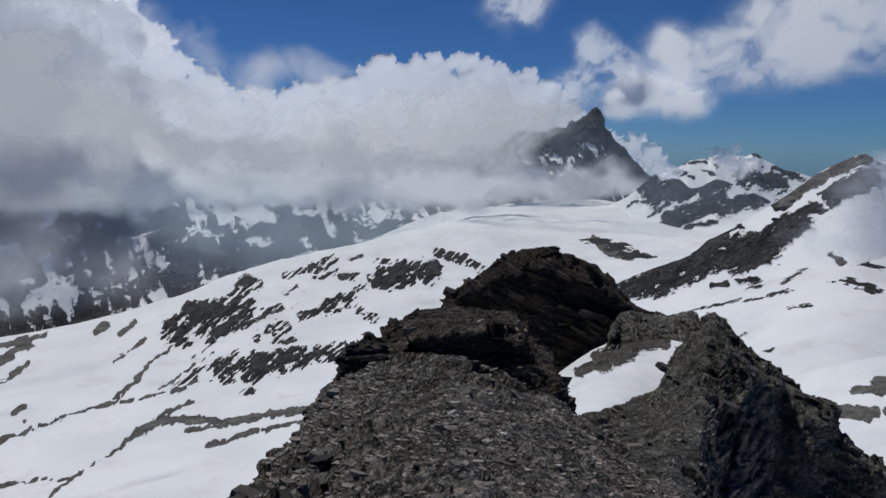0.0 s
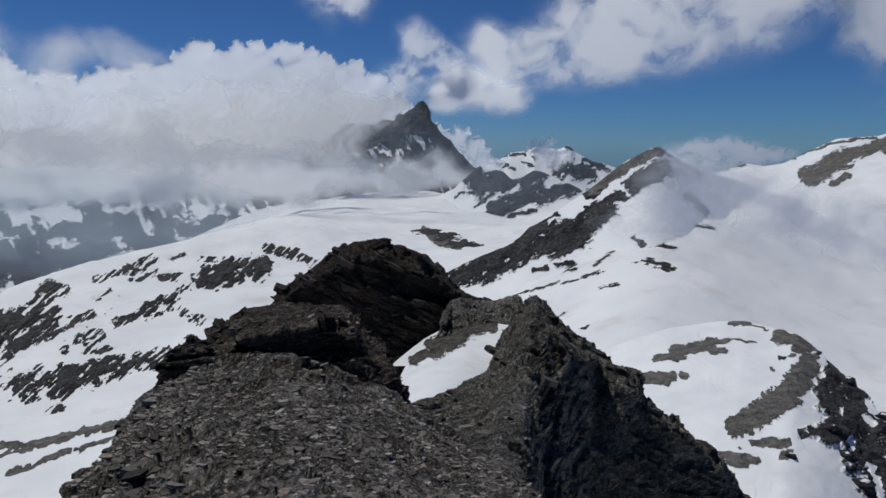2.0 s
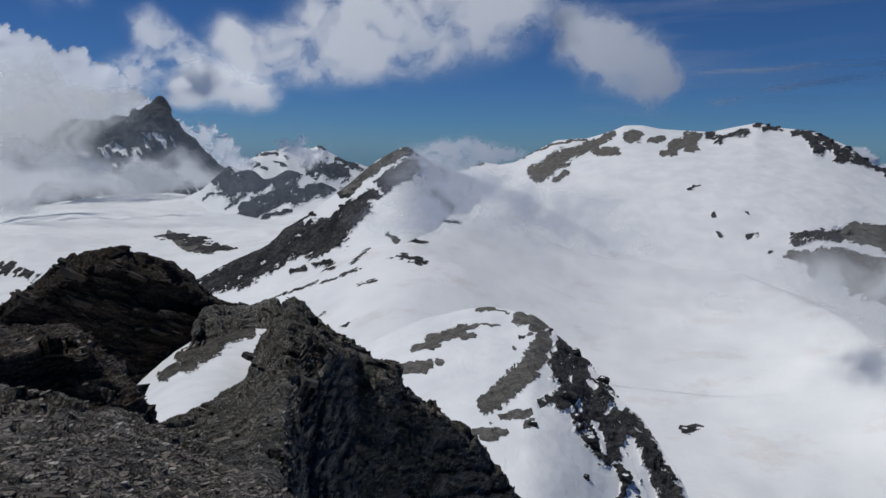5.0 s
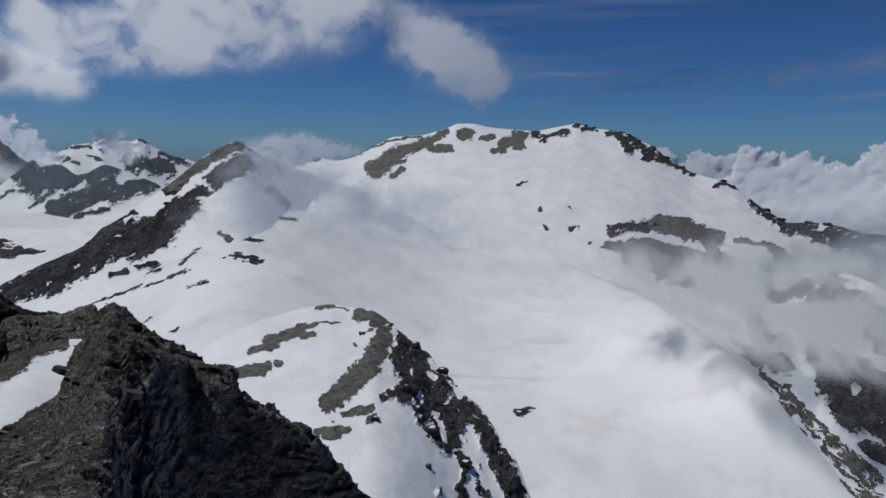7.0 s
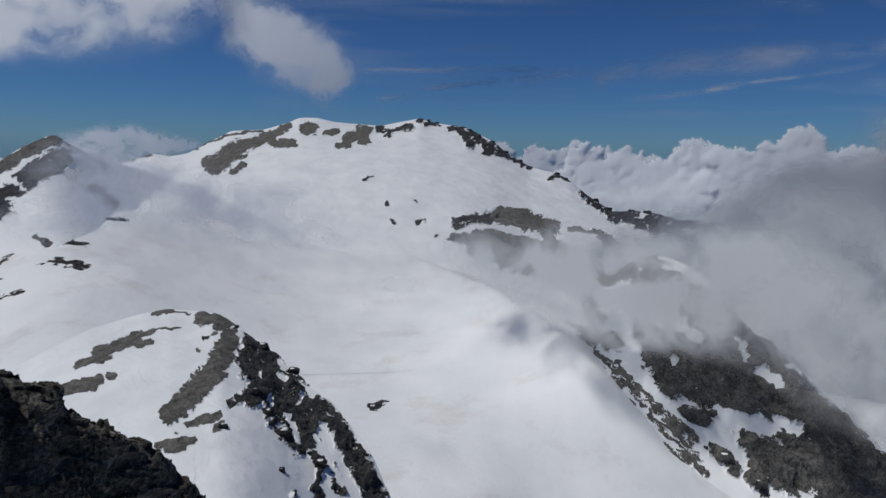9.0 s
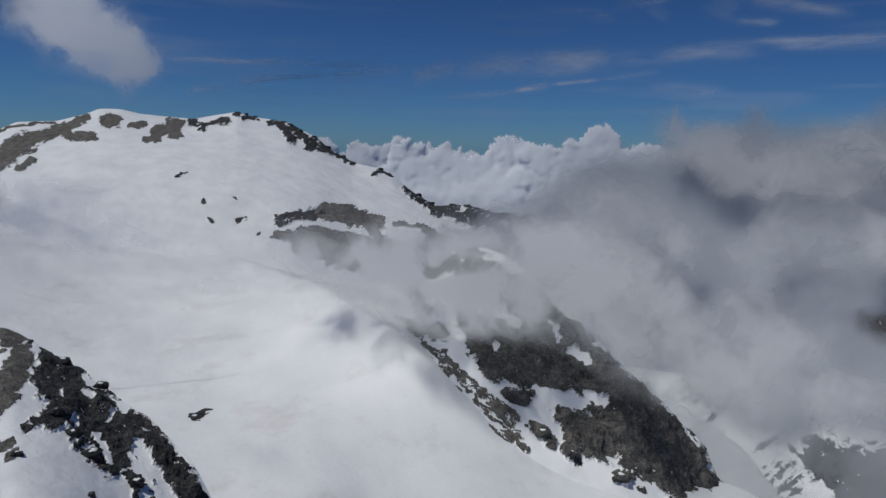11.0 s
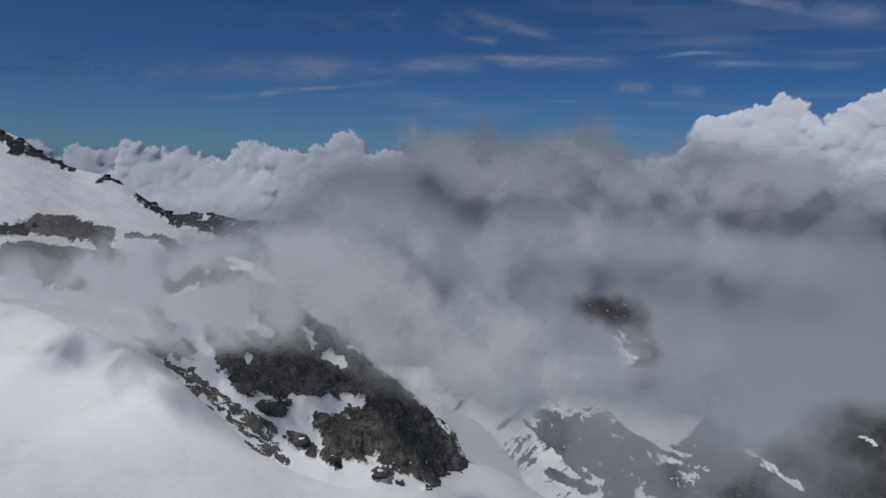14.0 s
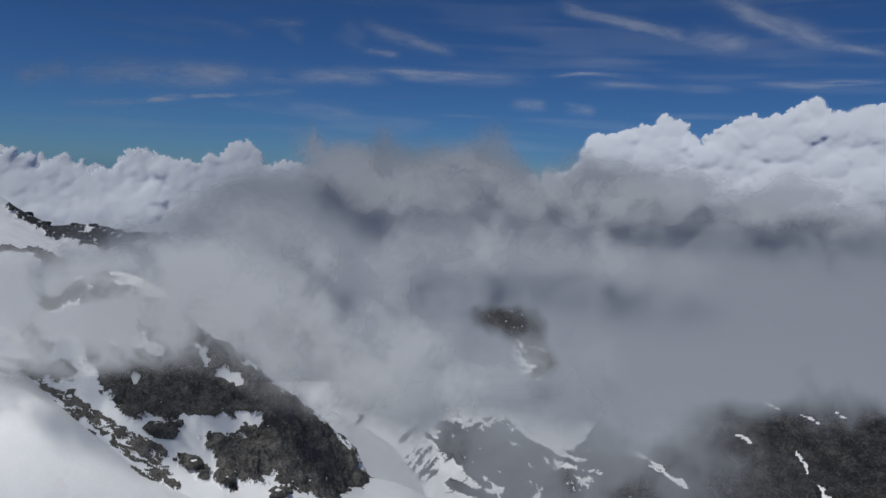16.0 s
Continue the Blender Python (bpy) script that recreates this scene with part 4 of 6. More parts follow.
spur = massif("rock_spur", [(26, -17.5, 400, -33, 210), (30, -15.6, 410, -33, 200), (33, -14.4, 420, -33, 195), (36.9, -13.5, 430, -33, 190), (38.7, -13.3, 430, -33, 190), (42.4, -13.9, 410, -33, 190), (44.2, -15.2, 395, -33, 190), (47.0, -17.5, 370, -33, 205),
    (49.2, -19.7, 345, -34, 215), (51.9, -21.8, 325, -35, 225), (54.9, -25.2, 300, -36, 230), (56.5, -28.3, 280, -37, 230), (59, -33, 260, -40, 230)],
    M_SPUR, 520, 280, (110, 150), bend=0.9, relief=(4.5, 20, 6), layered=((1.6, 5, (0.6, -0.3, 0.7)),), soft=0.3, rock=lambda a, v, n: -0.95 + 0.2 * n, crest_keep=0.5, seed=7, snow_relief=0.1,
    marks=SPUR_CLIFF + SPUR_FOOT, soil_marks=SPUR_PATCHES + SPUR_BAND, snow_marks=SPUR_STRIPS, mark_rough=0.42, soil_rough=0.3, slant=-1.0)
tagged(spur, "snowy spur with brown scree and a dark cliff edge", "rock spur")

wall = massif("valley_wall", [(-60, -1.5, 4300, -17, 2700), (-33, -1.5, 4300, -16, 2600), (-20, -1.5, 4200, -15, 2500), (-10, -2, 4000, -12, 2600), (0, -2.5, 3900, -9, 2800), (6, -3, 3800, -7.5, 3000)],
    M_FAR, 520, 150, (400, 300), relief=(45, 240, 7), soft=1.0, rock=lambda a, v, n: 0.02 + 0.55 * n + 0.6 * fbm(a * 0.5 + v, v * 12 + a * 0.4, a * 0, 6, 0.66, 45) + 0.75 * fbm(a * 1.9 + 5 * v, v * 5, a * 0, 6, 0.62, 49), seed=8, snow_relief=0.6, marks=WALL_FACES)
tagged(wall, "distant dark valley wall patched with snow below cloud", "mountain")
lower = massif("lower_slope", [(92, -22, 1750, -35, 1120), (98, -18, 1950, -35, 1120), (104, -13, 2200, -35, 1120), (112, -8.5, 2400, -35, 1120), (118, -8, 2400, -35, 1120), (124, -5, 2300, -35, 1120), (135, -4, 2300, -35, 1120), (155, -4, 2300, -35, 1120)],
    M_MID, 560, 260, (500, 300), bend=1.4, relief=(26, 150, 7), soft=1.0, rock=lambda a, v, n: -0.4 + 0.35 * n + 0.95 * sstep(116, 121, a) + 0.5 * fbm((a * 0.6 + v * 22) * 0.25, (a * 0.6 - v * 20) * 1.3, a * 0, 5, 0.6, 47), seed=9, marks=DEEP_SLOPE + DEEP_FACES, snow_marks=DEEP_SNOW, mark_rough=0.5, slant=-1.0)
tagged(lower, "dim rock slope streaked with snow deep below", "mountain slope")


# ---- the summit ridge close by ----
def build_summit():
    edge = np.array([(-180, -40, 5), (-70, -44, 3.2), (-35, -35, 4.4), (-17.4, -26.9, 6.2), (-15.6, -24.6, 7.0), (-14.6, -23.9, 7.6), (-12.9, -23.3, 8.2), (-11.6, -21.7, 9.0), (-10.9, -20.5, 9.8), (-9.5, -19.7, 10.4), (-8.7, -19.2, 10.8), (-6, -18.2, 11.4), (-4.1, -17.7, 11.8), (-1.6, -17.45, 12), (0.8, -17.5, 12), (3.2, -17.8, 12), (5.7, -19.0, 11.4), (7.6, -20.0, 11), (9.3, -20.5, 10.7), (10.6, -21.3, 10.4),
        (13, -22.7, 9.6), (15.4, -24.2, 8.8), (17.8, -25.4, 8.0), (20.1, -26.5, 7.5), (30, -34, 5.4), (60, -45, 3.6), (180, -40, 5)])
    az = np.concatenate([np.linspace(-180, -45, 70, endpoint=False), np.linspace(-45, 45, 720), np.linspace(47, 179, 66)])
    e, rc = curve_at(az, edge[:, 0], edge[:, 1], 0.5), curve_at(az, edge[:, 0], edge[:, 2], 0.5)
    zc = EYE_Z + rc * np.tan(e * D2R)
    s = np.concatenate([np.linspace(0.0, 0.3, 14, endpoint=False), np.linspace(0.3, 1, 210)])[None, :]
    b = np.linspace(0.04, 1, 36)[None, :]
    r = np.concatenate([rc[:, None] * s, rc[:, None] + 9 * b], 1)
    z = np.concatenate([zc[:, None] * s ** 1.1, zc[:, None] - 20 * b ** 1.15], 1)
    A = np.repeat(az[:, None], r.shape[1], 1)
    X, Y, Z = r * np.sin(A * D2R), r * np.cos(A * D2R), z
    n = grid_normals(X, Y, Z)
    d = 0.16 * fbm(X / 1.6, Y / 1.6, Z / 1.6, 6, 0.55, 12) + 0.03 * ridged(X / 0.5, Y / 0.5, Z / 0.5, 4, 0.5, 14)
    q = (0.38 * X + 0.25 * Y + 0.9 * Z) / 0.10 + 1.1 * fbm(X / 0.9, Y / 0.9, Z / 0.9, 3, 0.5, 15)
    step = np.floor(q)
    d = d + 0.05 * (q - step) ** 2 + 0.025 * lattice(step.astype(np.int64), step.astype(np.int64) * 0, step.astype(np.int64) * 0, 5)
    q2 = (0.30 * X - 0.2 * Y + 0.93 * Z) / 0.032 + 1.3 * fbm(X / 0.3, Y / 0.3, Z / 0.3, 3, 0.5, 18)
    step = np.floor(q2)
    d = d + 0.009 * (q2 - step) ** 2 + 0.007 * lattice(step.astype(np.int64), np.floor(X / 0.5).astype(np.int64), np.floor(Y / 0.5).astype(np.int64), 6)
    q3 = (0.34 * X + 0.12 * Y + 0.93 * Z) / 0.33 + 1.5 * fbm(X / 2.2, Y / 2.2, Z / 2.2, 4, 0.55, 16)
    step = np.floor(q3)
    bare = sstep(-0.12, 0.15, fbm(X / 1.9 + 7, Y / 1.9, Z / 1.9, 4, 0.55, 17))
    bare = bare * np.concatenate([np.ones((len(az), s.size)), np.repeat(np.clip(1 - 6 * b, 0, 1), len(az), 0)], 1)
    d = d + bare * (0.13 * (q3 - step) ** 1.5 + 0.035 * lattice(step.astype(np.int64), np.floor(X / 0.9).astype(np.int64), np.floor(Y / 1.1).astype(np.int64), 8))
    d = d * sstep(0.2, 1.2, r)
    X, Y, Z = X + n[..., 0] * d, Y + n[..., 1] * d, Z + n[..., 2] * d
    HUMP.update(bare=bare, X=X, Y=Y, Z=Z, N=grid_normals(X, Y, Z))
    return tagged(new("summit_ridge", grid_mesh("summit_ridge", X, Y, Z, M_SCHIST, closed=True)), kind="structure", label="grey flaky schist hump of the summit ridge", category="rock ridge")


HUMP = {}
summit = build_summit()

def sheet(name, table, counts, back, mat, n_az, relief=(0, 1, 4), layered=(), soft=0.15, crest_keep=0.4, lean=(0, 0, 0.3), seed=0):
    """Rock between several lines seen round the summit. Rows: azimuth, then elevation and distance of each line from the foot to the crest.
    back: (distance behind the crest, drop)."""
    T = np.array(table, dtype=float)
    az = np.linspace(T[0, 0], T[-1, 0], n_az)
    lines = [(curve_at(az, T[:, 0], T[:, k], soft), curve_at(az, T[:, 0], T[:, k + 1], soft)) for k in range(1, T.shape[1], 2)]
    lines = [(r, EYE_Z + r * np.tan(e * D2R)) for e, r in lines]
    rs, zs, vs = [], [], []
    for k, count in enumerate(counts):
        t = np.linspace(0, 1, count, endpoint=k == len(counts) - 1)[None, :]
        (r0, z0), (r1, z1) = lines[k], lines[k + 1]
        rs.append(r0[:, None] + (r1 - r0)[:, None] * t)
        zs.append(z0[:, None] + (z1 - z0)[:, None] * t)
        vs.append(np.repeat((k + t) / len(counts), n_az, 0))
    b = np.linspace(0.06, 1, 16)[None, :]
    rs.append(lines[-1][0][:, None] + back[0] * b)
    zs.append(lines[-1][1][:, None] - back[1] * b ** 1.3)
    vs.append(np.repeat(1 + b, n_az, 0))
    r, Z, v = np.concatenate(rs, 1), np.concatenate(zs, 1), np.concatenate(vs, 1)
    A = np.repeat(az[:, None], r.shape[1], 1)
    X, Y = r * np.sin(A * D2R), r * np.cos(A * D2R)
    n = grid_normals(X, Y, Z) * 0.7 + np.array(lean)
    n = n / (np.linalg.norm(n, axis=-1, keepdims=True) + 1e-9)
    height, size, octaves = relief
    keep = crest_keep + (1 - crest_keep) * sstep(0.0, 0.12, np.abs(v - 1))
    d = height * keep * (0.6 * ridged(X / size, Y / size, Z / size, octaves, 0.52, seed) + 0.5 * fbm(X / size * 2.3, Y / size * 2.3, Z / size * 2.3, octaves, 0.55, seed + 9))
    for amp, thick, (lx, ly, lz) in layered:
        q = (X * lx + Y * ly + Z * lz) / thick + 1.5 * fbm(X / thick / 8, Y / thick / 8, Z / thick / 8, 4, 0.55, seed + 31)
        step = np.floor(q).astype(np.int64)
        t = q - step
        cut = 0.3 + 0.7 * sstep(-0.35, 0.45, fbm(X / thick / 4, Y / thick / 4, Z / thick / 4, 3, 0.5, seed + 33))
        d = d + amp * keep * cut * (0.7 * lattice(step, np.floor(X / thick / 5 + 0.5 * t).astype(np.int64), np.floor(Y / thick / 5).astype(np.int64), seed + 77) + 0.9 * t ** 1.5 - 0.4)
    X, Y, Z = X + n[..., 0] * d, Y + n[..., 1] * d, Z + n[..., 2] * d
    SURFACE[name] = dict(X=X, Y=Y, Z=Z, N=grid_normals(X, Y, Z), A=A, v=v)
    return new(name, grid_mesh(name, X, Y, Z, mat, [("rock", X * 0 + 1), ("scree", X * 0)]))


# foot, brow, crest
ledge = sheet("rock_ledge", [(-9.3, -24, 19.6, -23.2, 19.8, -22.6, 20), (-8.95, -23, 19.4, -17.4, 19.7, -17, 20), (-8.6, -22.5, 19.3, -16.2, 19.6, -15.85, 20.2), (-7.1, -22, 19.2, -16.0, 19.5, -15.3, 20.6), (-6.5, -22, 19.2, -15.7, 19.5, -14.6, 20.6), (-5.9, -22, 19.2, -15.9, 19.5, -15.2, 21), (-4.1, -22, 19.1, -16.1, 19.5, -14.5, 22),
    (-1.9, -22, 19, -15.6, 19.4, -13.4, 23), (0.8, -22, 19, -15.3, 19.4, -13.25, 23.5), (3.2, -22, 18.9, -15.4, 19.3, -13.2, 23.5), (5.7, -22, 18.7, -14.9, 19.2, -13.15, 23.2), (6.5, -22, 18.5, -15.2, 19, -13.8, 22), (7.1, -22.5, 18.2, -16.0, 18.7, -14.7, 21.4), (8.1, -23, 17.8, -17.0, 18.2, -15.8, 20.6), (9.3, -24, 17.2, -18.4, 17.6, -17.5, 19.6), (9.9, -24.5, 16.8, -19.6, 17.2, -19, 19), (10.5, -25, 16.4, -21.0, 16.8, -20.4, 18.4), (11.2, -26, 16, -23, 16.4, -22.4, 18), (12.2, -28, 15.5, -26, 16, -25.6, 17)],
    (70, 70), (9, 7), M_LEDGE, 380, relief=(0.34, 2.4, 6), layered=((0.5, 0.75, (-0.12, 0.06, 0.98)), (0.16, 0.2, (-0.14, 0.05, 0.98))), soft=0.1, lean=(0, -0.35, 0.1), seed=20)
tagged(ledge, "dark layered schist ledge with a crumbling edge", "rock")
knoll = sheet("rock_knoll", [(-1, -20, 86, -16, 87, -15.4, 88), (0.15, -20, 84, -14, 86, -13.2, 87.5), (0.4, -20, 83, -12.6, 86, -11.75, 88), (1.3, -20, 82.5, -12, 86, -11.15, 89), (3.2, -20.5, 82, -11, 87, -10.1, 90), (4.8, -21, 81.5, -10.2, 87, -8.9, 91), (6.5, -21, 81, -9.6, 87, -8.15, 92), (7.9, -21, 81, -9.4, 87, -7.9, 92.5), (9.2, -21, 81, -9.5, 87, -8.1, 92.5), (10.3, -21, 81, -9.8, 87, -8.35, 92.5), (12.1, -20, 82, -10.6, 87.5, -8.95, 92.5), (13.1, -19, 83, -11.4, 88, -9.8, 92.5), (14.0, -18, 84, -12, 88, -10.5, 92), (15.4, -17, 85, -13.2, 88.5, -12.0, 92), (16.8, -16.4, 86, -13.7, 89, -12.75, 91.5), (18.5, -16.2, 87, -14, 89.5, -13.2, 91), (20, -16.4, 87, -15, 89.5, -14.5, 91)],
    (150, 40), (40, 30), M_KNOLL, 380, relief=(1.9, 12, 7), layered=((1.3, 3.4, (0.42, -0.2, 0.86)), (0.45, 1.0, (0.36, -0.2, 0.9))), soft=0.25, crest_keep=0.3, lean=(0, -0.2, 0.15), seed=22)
tagged(knoll, "rounded dark brown rock knoll on the ridge", "rock")
patch = massif("snow_patch", [(6.5, -20.8, 78, -27, 24), (9.0, -18.8, 81, -26, 26), (11, -17.3, 82.5, -25.5, 28), (12.3, -16.3, 83.5, -25, 30), (14.1, -15.3, 84.5, -24.5, 32), (16, -14.6, 85, -23.5, 38), (19.1, -14.2, 85, -22, 48), (21.4, -14.2, 85, -21, 56)],
    M_PATCH, 260, 140, (6, 5), bend=1.0, relief=(0.7, 7, 6), soft=0.4, seed=24, rock=lambda a, v, n: -1.0 + 0.2 * n, snow_relief=0.25, mark_rough=0.35,
    marks=[(11.7, -17.95, 13.6, -17.1, 0.4), (13.6, -17.0, 15.6, -15.85, 0.75), (15.4, -15.6, 17.5, -15.0, 0.7), (17.5, -14.9, 18.4, -15.2, 0.4)])
tagged(patch, "wedge of old snow between the rocks", "snow patch")
shoulder = sheet("rock_shoulder", [(10.9, -19.4, 71, -19.0, 71.5, -18.7, 72), (11.5, -19.1, 70.5, -18.6, 71, -18.05, 72), (12.8, -18.3, 71, -17.6, 72, -16.85, 73), (13.9, -17.4, 72, -16.6, 73, -15.6, 75), (14.3, -17.0, 72, -15.5, 75, -14.1, 80), (14.9, -16.4, 75.5, -14.8, 80, -12.9, 86), (15.9, -16.3, 75.5, -14.5, 80, -12.75, 87), (16.8, -15.9, 76.5, -14.4, 81, -12.9, 87.5), (17.8, -15.4, 78, -14.2, 82, -12.95, 88), (19.0, -15.5, 78, -14.0, 82, -12.75, 88), (20.0, -15.6, 78, -13.9, 82, -12.6, 88), (20.75, -15.2, 79, -13.8, 83, -12.5, 88), (20.95, -15.4, 79, -14.4, 83, -13.4, 87.5), (21.3, -16, 79, -15.4, 83, -15, 87)],
    (60, 60), (14, 12), M_RIB, 260, relief=(0.5, 5, 6), layered=((0.6, 1.4, (-0.45, -0.1, 0.88)), (0.3, 0.6, (-0.45, -0.1, 0.88))), soft=0.08, crest_keep=0.4, lean=(0, -0.2, 0.2), seed=26)
tagged(shoulder, "grey foliated schist shoulder above the snow", "rock")


def build_rib():
    """The rib: a lit back that rises to the skyline, and below its edge a shaded wall.
    Rows: azimuth, skyline elevation and distance, edge elevation and distance, foot elevation and distance."""
    T = np.array([(8.5, -23.8, 15, -27, 11, -37, 7), (10.8, -21.7, 24, -27, 11, -37, 7), (11.6, -21.45, 28, -27, 11, -37, 7), (13.7, -20.9, 34, -27.2, 11, -38, 7), (15.3, -20.2, 42, -27.5, 11, -38, 7), (16.6, -19.55, 48, -27.6, 11, -39, 7.2), (18.1, -18.65, 56, -27.7, 11, -39, 7.5), (18.65, -17.6, 60, -27.8, 11.5, -40, 8),
        (19.0, -16.7, 63, -27.7, 11.5, -40, 8), (19.5, -15.5, 68, -27.6, 11.5, -41, 9), (20.5, -14.3, 76, -27.5, 12, -41, 9.5), (21.1, -13.3, 82, -27.2, 12.5, -42, 10), (21.6, -12.65, 85, -26.5, 13.5, -42, 11), (22.15, -12.5, 85, -24.8, 16.5, -42, 13), (22.7, -12.75, 84, -22.8, 22, -42, 16), (23.3, -13.4, 82, -20, 33, -42, 22), (24.2, -14.35, 78, -17.6, 46, -42, 33), (25.4, -15.4, 73, -17.3, 54, -41, 42)]
        + [(27.3, -16.7, 68, -17.5, 60, -40, 50), (28.7, -17.65, 64, -18.2, 59, -40, 51), (29.8, -18.2, 62, -18.8, 58.5, -40, 52), (30.75, -18.6, 61.5, -19.3, 58.5, -40, 52), (31.0, -19.6, 61.5, -20.1, 58.8, -40, 52.3), (32, -20.4, 61, -20.9, 59, -40, 52.5), (33.8, -21.5, 61, -22.0, 59, -40, 53), (34.6, -22.1, 61, -22.6, 59.3, -40, 53.5), (36.5, -23.1, 62, -23.7, 60, -41, 54), (38.8, -25.1, 62, -25.7, 60.5, -42, 55), (41.2, -27.9, 62, -28.5, 61, -43, 56), (42.8, -28.8, 62, -29.5, 61, -43, 56), (48, -36, 62, -37, 61, -48, 57)])
    az = np.concatenate([np.linspace(8.5, 19, 170, endpoint=False), np.linspace(19, 24, 250, endpoint=False), np.linspace(24, 48, 330)])
    es, rs, ee, re_, ef, rf = (curve_at(az, T[:, 0], T[:, k], 0.1) for k in range(1, 7))
    zs, ze, zf = EYE_Z + rs * np.tan(es * D2R), EYE_Z + re_ * np.tan(ee * D2R), EYE_Z + rf * np.tan(ef * D2R)
    a, b, c = np.linspace(0, 1, 90)[None, :], np.linspace(0, 1, 281)[None, 1:], np.linspace(0, 1, 13)[None, 1:]
    col = lambda q: q[:, None]
    r = np.concatenate([col(rf) + col(re_ - rf) * a ** 1.3, col(re_) + col(rs - re_) * b ** 1.2, col(rs) + 14 * c], 1)
    z = np.concatenate([col(zf) + col(ze - zf) * a ** 0.9, col(ze) + col(zs - ze) * b ** 1.2, col(zs) - 18 * c], 1)
    A = np.repeat(col(az), r.shape[1], 1)
    X, Y, Z = r * np.sin(A * D2R), r * np.cos(A * D2R), z
    n = grid_normals(X, Y, Z)
    n = n * 0.6 + np.array([-0.1, -0.3, 0.45])
    n = n / np.linalg.norm(n, axis=-1, keepdims=True)
    d = 0.4 * ridged(X / 5.5, Y / 5.5, Z / 5.5, 6, 0.5, 28) + 0.32 * fbm(X / 2.1, Y / 2.1, Z / 2.1, 6, 0.58, 29)
    for amp, thick, seed in ((0.5, 1.7, 4), (0.3, 0.55, 6)):
        q = (0.40 * X - 0.22 * Y + 0.89 * Z) / thick + 1.4 * fbm(X / thick / 6, Y / thick / 6, Z / thick / 6, 4, 0.55, seed + 40)
        step = np.floor(q)
        block = sstep(-0.35, 0.35, fbm(X / thick / 2.5, Y / thick / 2.5, Z / thick / 2.5, 3, 0.5, seed + 5))
        d = d + amp * (0.45 + 0.55 * sstep(21, 24, A)) * (1.1 * (q - step) ** 1.2 * (0.35 + block) - 0.4)
    for amp, thick, seed in ((0.5, 1.8, 3),):
        q = (0.42 * X - 0.25 * Y + 0.87 * Z) / thick + 1.2 * fbm(X / thick / 8, Y / thick / 8, Z / thick / 8, 4, 0.55, seed)
        cut = sstep(-0.3, 0.5, fbm(X / thick / 4, Y / thick / 4, Z / thick / 4, 3, 0.5, seed + 3))
        t = q - np.floor(q)
        d = d + amp * cut * (t ** 3 - 0.3)
    d = d * np.clip(r / 30, 0.25, 1.0) * (0.8 + 0.2 * sstep(19.5, 22, A)) * (0.2 + 0.8 * sstep(0.0, 0.09, np.abs(np.arange(A.shape[1])[None, :] / 369.0 - 1)))
    X, Y, Z = X + n[..., 0] * d, Y + n[..., 1] * d, Z + n[..., 2] * d
    SURFACE["rock_rib"] = dict(X=X, Y=Y, Z=Z, N=grid_normals(X, Y, Z), A=A, v=np.repeat(np.arange(A.shape[1])[None, :] / 369.0, len(az), 0))
    return tagged(new("rock_rib", grid_mesh("rock_rib", X, Y, Z, M_RIB)), "grey foliated schist rib with a dark shaded wall", "rock rib")


rib = build_rib()

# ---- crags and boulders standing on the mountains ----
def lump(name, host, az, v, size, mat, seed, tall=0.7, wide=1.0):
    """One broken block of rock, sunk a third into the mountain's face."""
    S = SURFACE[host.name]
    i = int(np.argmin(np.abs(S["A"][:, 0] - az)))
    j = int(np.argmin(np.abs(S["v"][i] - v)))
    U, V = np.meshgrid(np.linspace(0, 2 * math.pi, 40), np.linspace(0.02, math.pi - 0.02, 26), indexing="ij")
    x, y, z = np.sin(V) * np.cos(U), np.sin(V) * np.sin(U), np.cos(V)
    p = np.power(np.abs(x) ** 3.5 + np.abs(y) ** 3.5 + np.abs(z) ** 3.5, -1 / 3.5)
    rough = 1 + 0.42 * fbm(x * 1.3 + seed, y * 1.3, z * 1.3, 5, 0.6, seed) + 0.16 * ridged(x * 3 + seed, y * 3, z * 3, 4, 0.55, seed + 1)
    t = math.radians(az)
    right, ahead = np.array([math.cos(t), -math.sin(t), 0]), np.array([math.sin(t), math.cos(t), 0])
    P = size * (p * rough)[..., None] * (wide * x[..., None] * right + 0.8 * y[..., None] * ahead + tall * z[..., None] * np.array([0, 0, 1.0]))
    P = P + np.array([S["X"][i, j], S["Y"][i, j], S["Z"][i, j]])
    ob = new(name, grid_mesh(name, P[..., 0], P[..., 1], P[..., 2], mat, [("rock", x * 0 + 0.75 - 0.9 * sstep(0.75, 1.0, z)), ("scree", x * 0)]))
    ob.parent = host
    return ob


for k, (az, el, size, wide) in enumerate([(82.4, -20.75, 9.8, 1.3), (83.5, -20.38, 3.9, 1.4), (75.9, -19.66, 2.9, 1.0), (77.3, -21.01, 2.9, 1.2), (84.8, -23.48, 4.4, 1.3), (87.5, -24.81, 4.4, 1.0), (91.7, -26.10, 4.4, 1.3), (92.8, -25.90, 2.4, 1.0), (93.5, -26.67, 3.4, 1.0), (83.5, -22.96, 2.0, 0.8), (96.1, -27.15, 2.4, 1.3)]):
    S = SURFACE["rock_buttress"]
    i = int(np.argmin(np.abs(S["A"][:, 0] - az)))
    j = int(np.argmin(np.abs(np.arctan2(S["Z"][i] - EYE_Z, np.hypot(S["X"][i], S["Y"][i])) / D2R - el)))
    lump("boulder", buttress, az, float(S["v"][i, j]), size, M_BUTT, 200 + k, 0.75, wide)
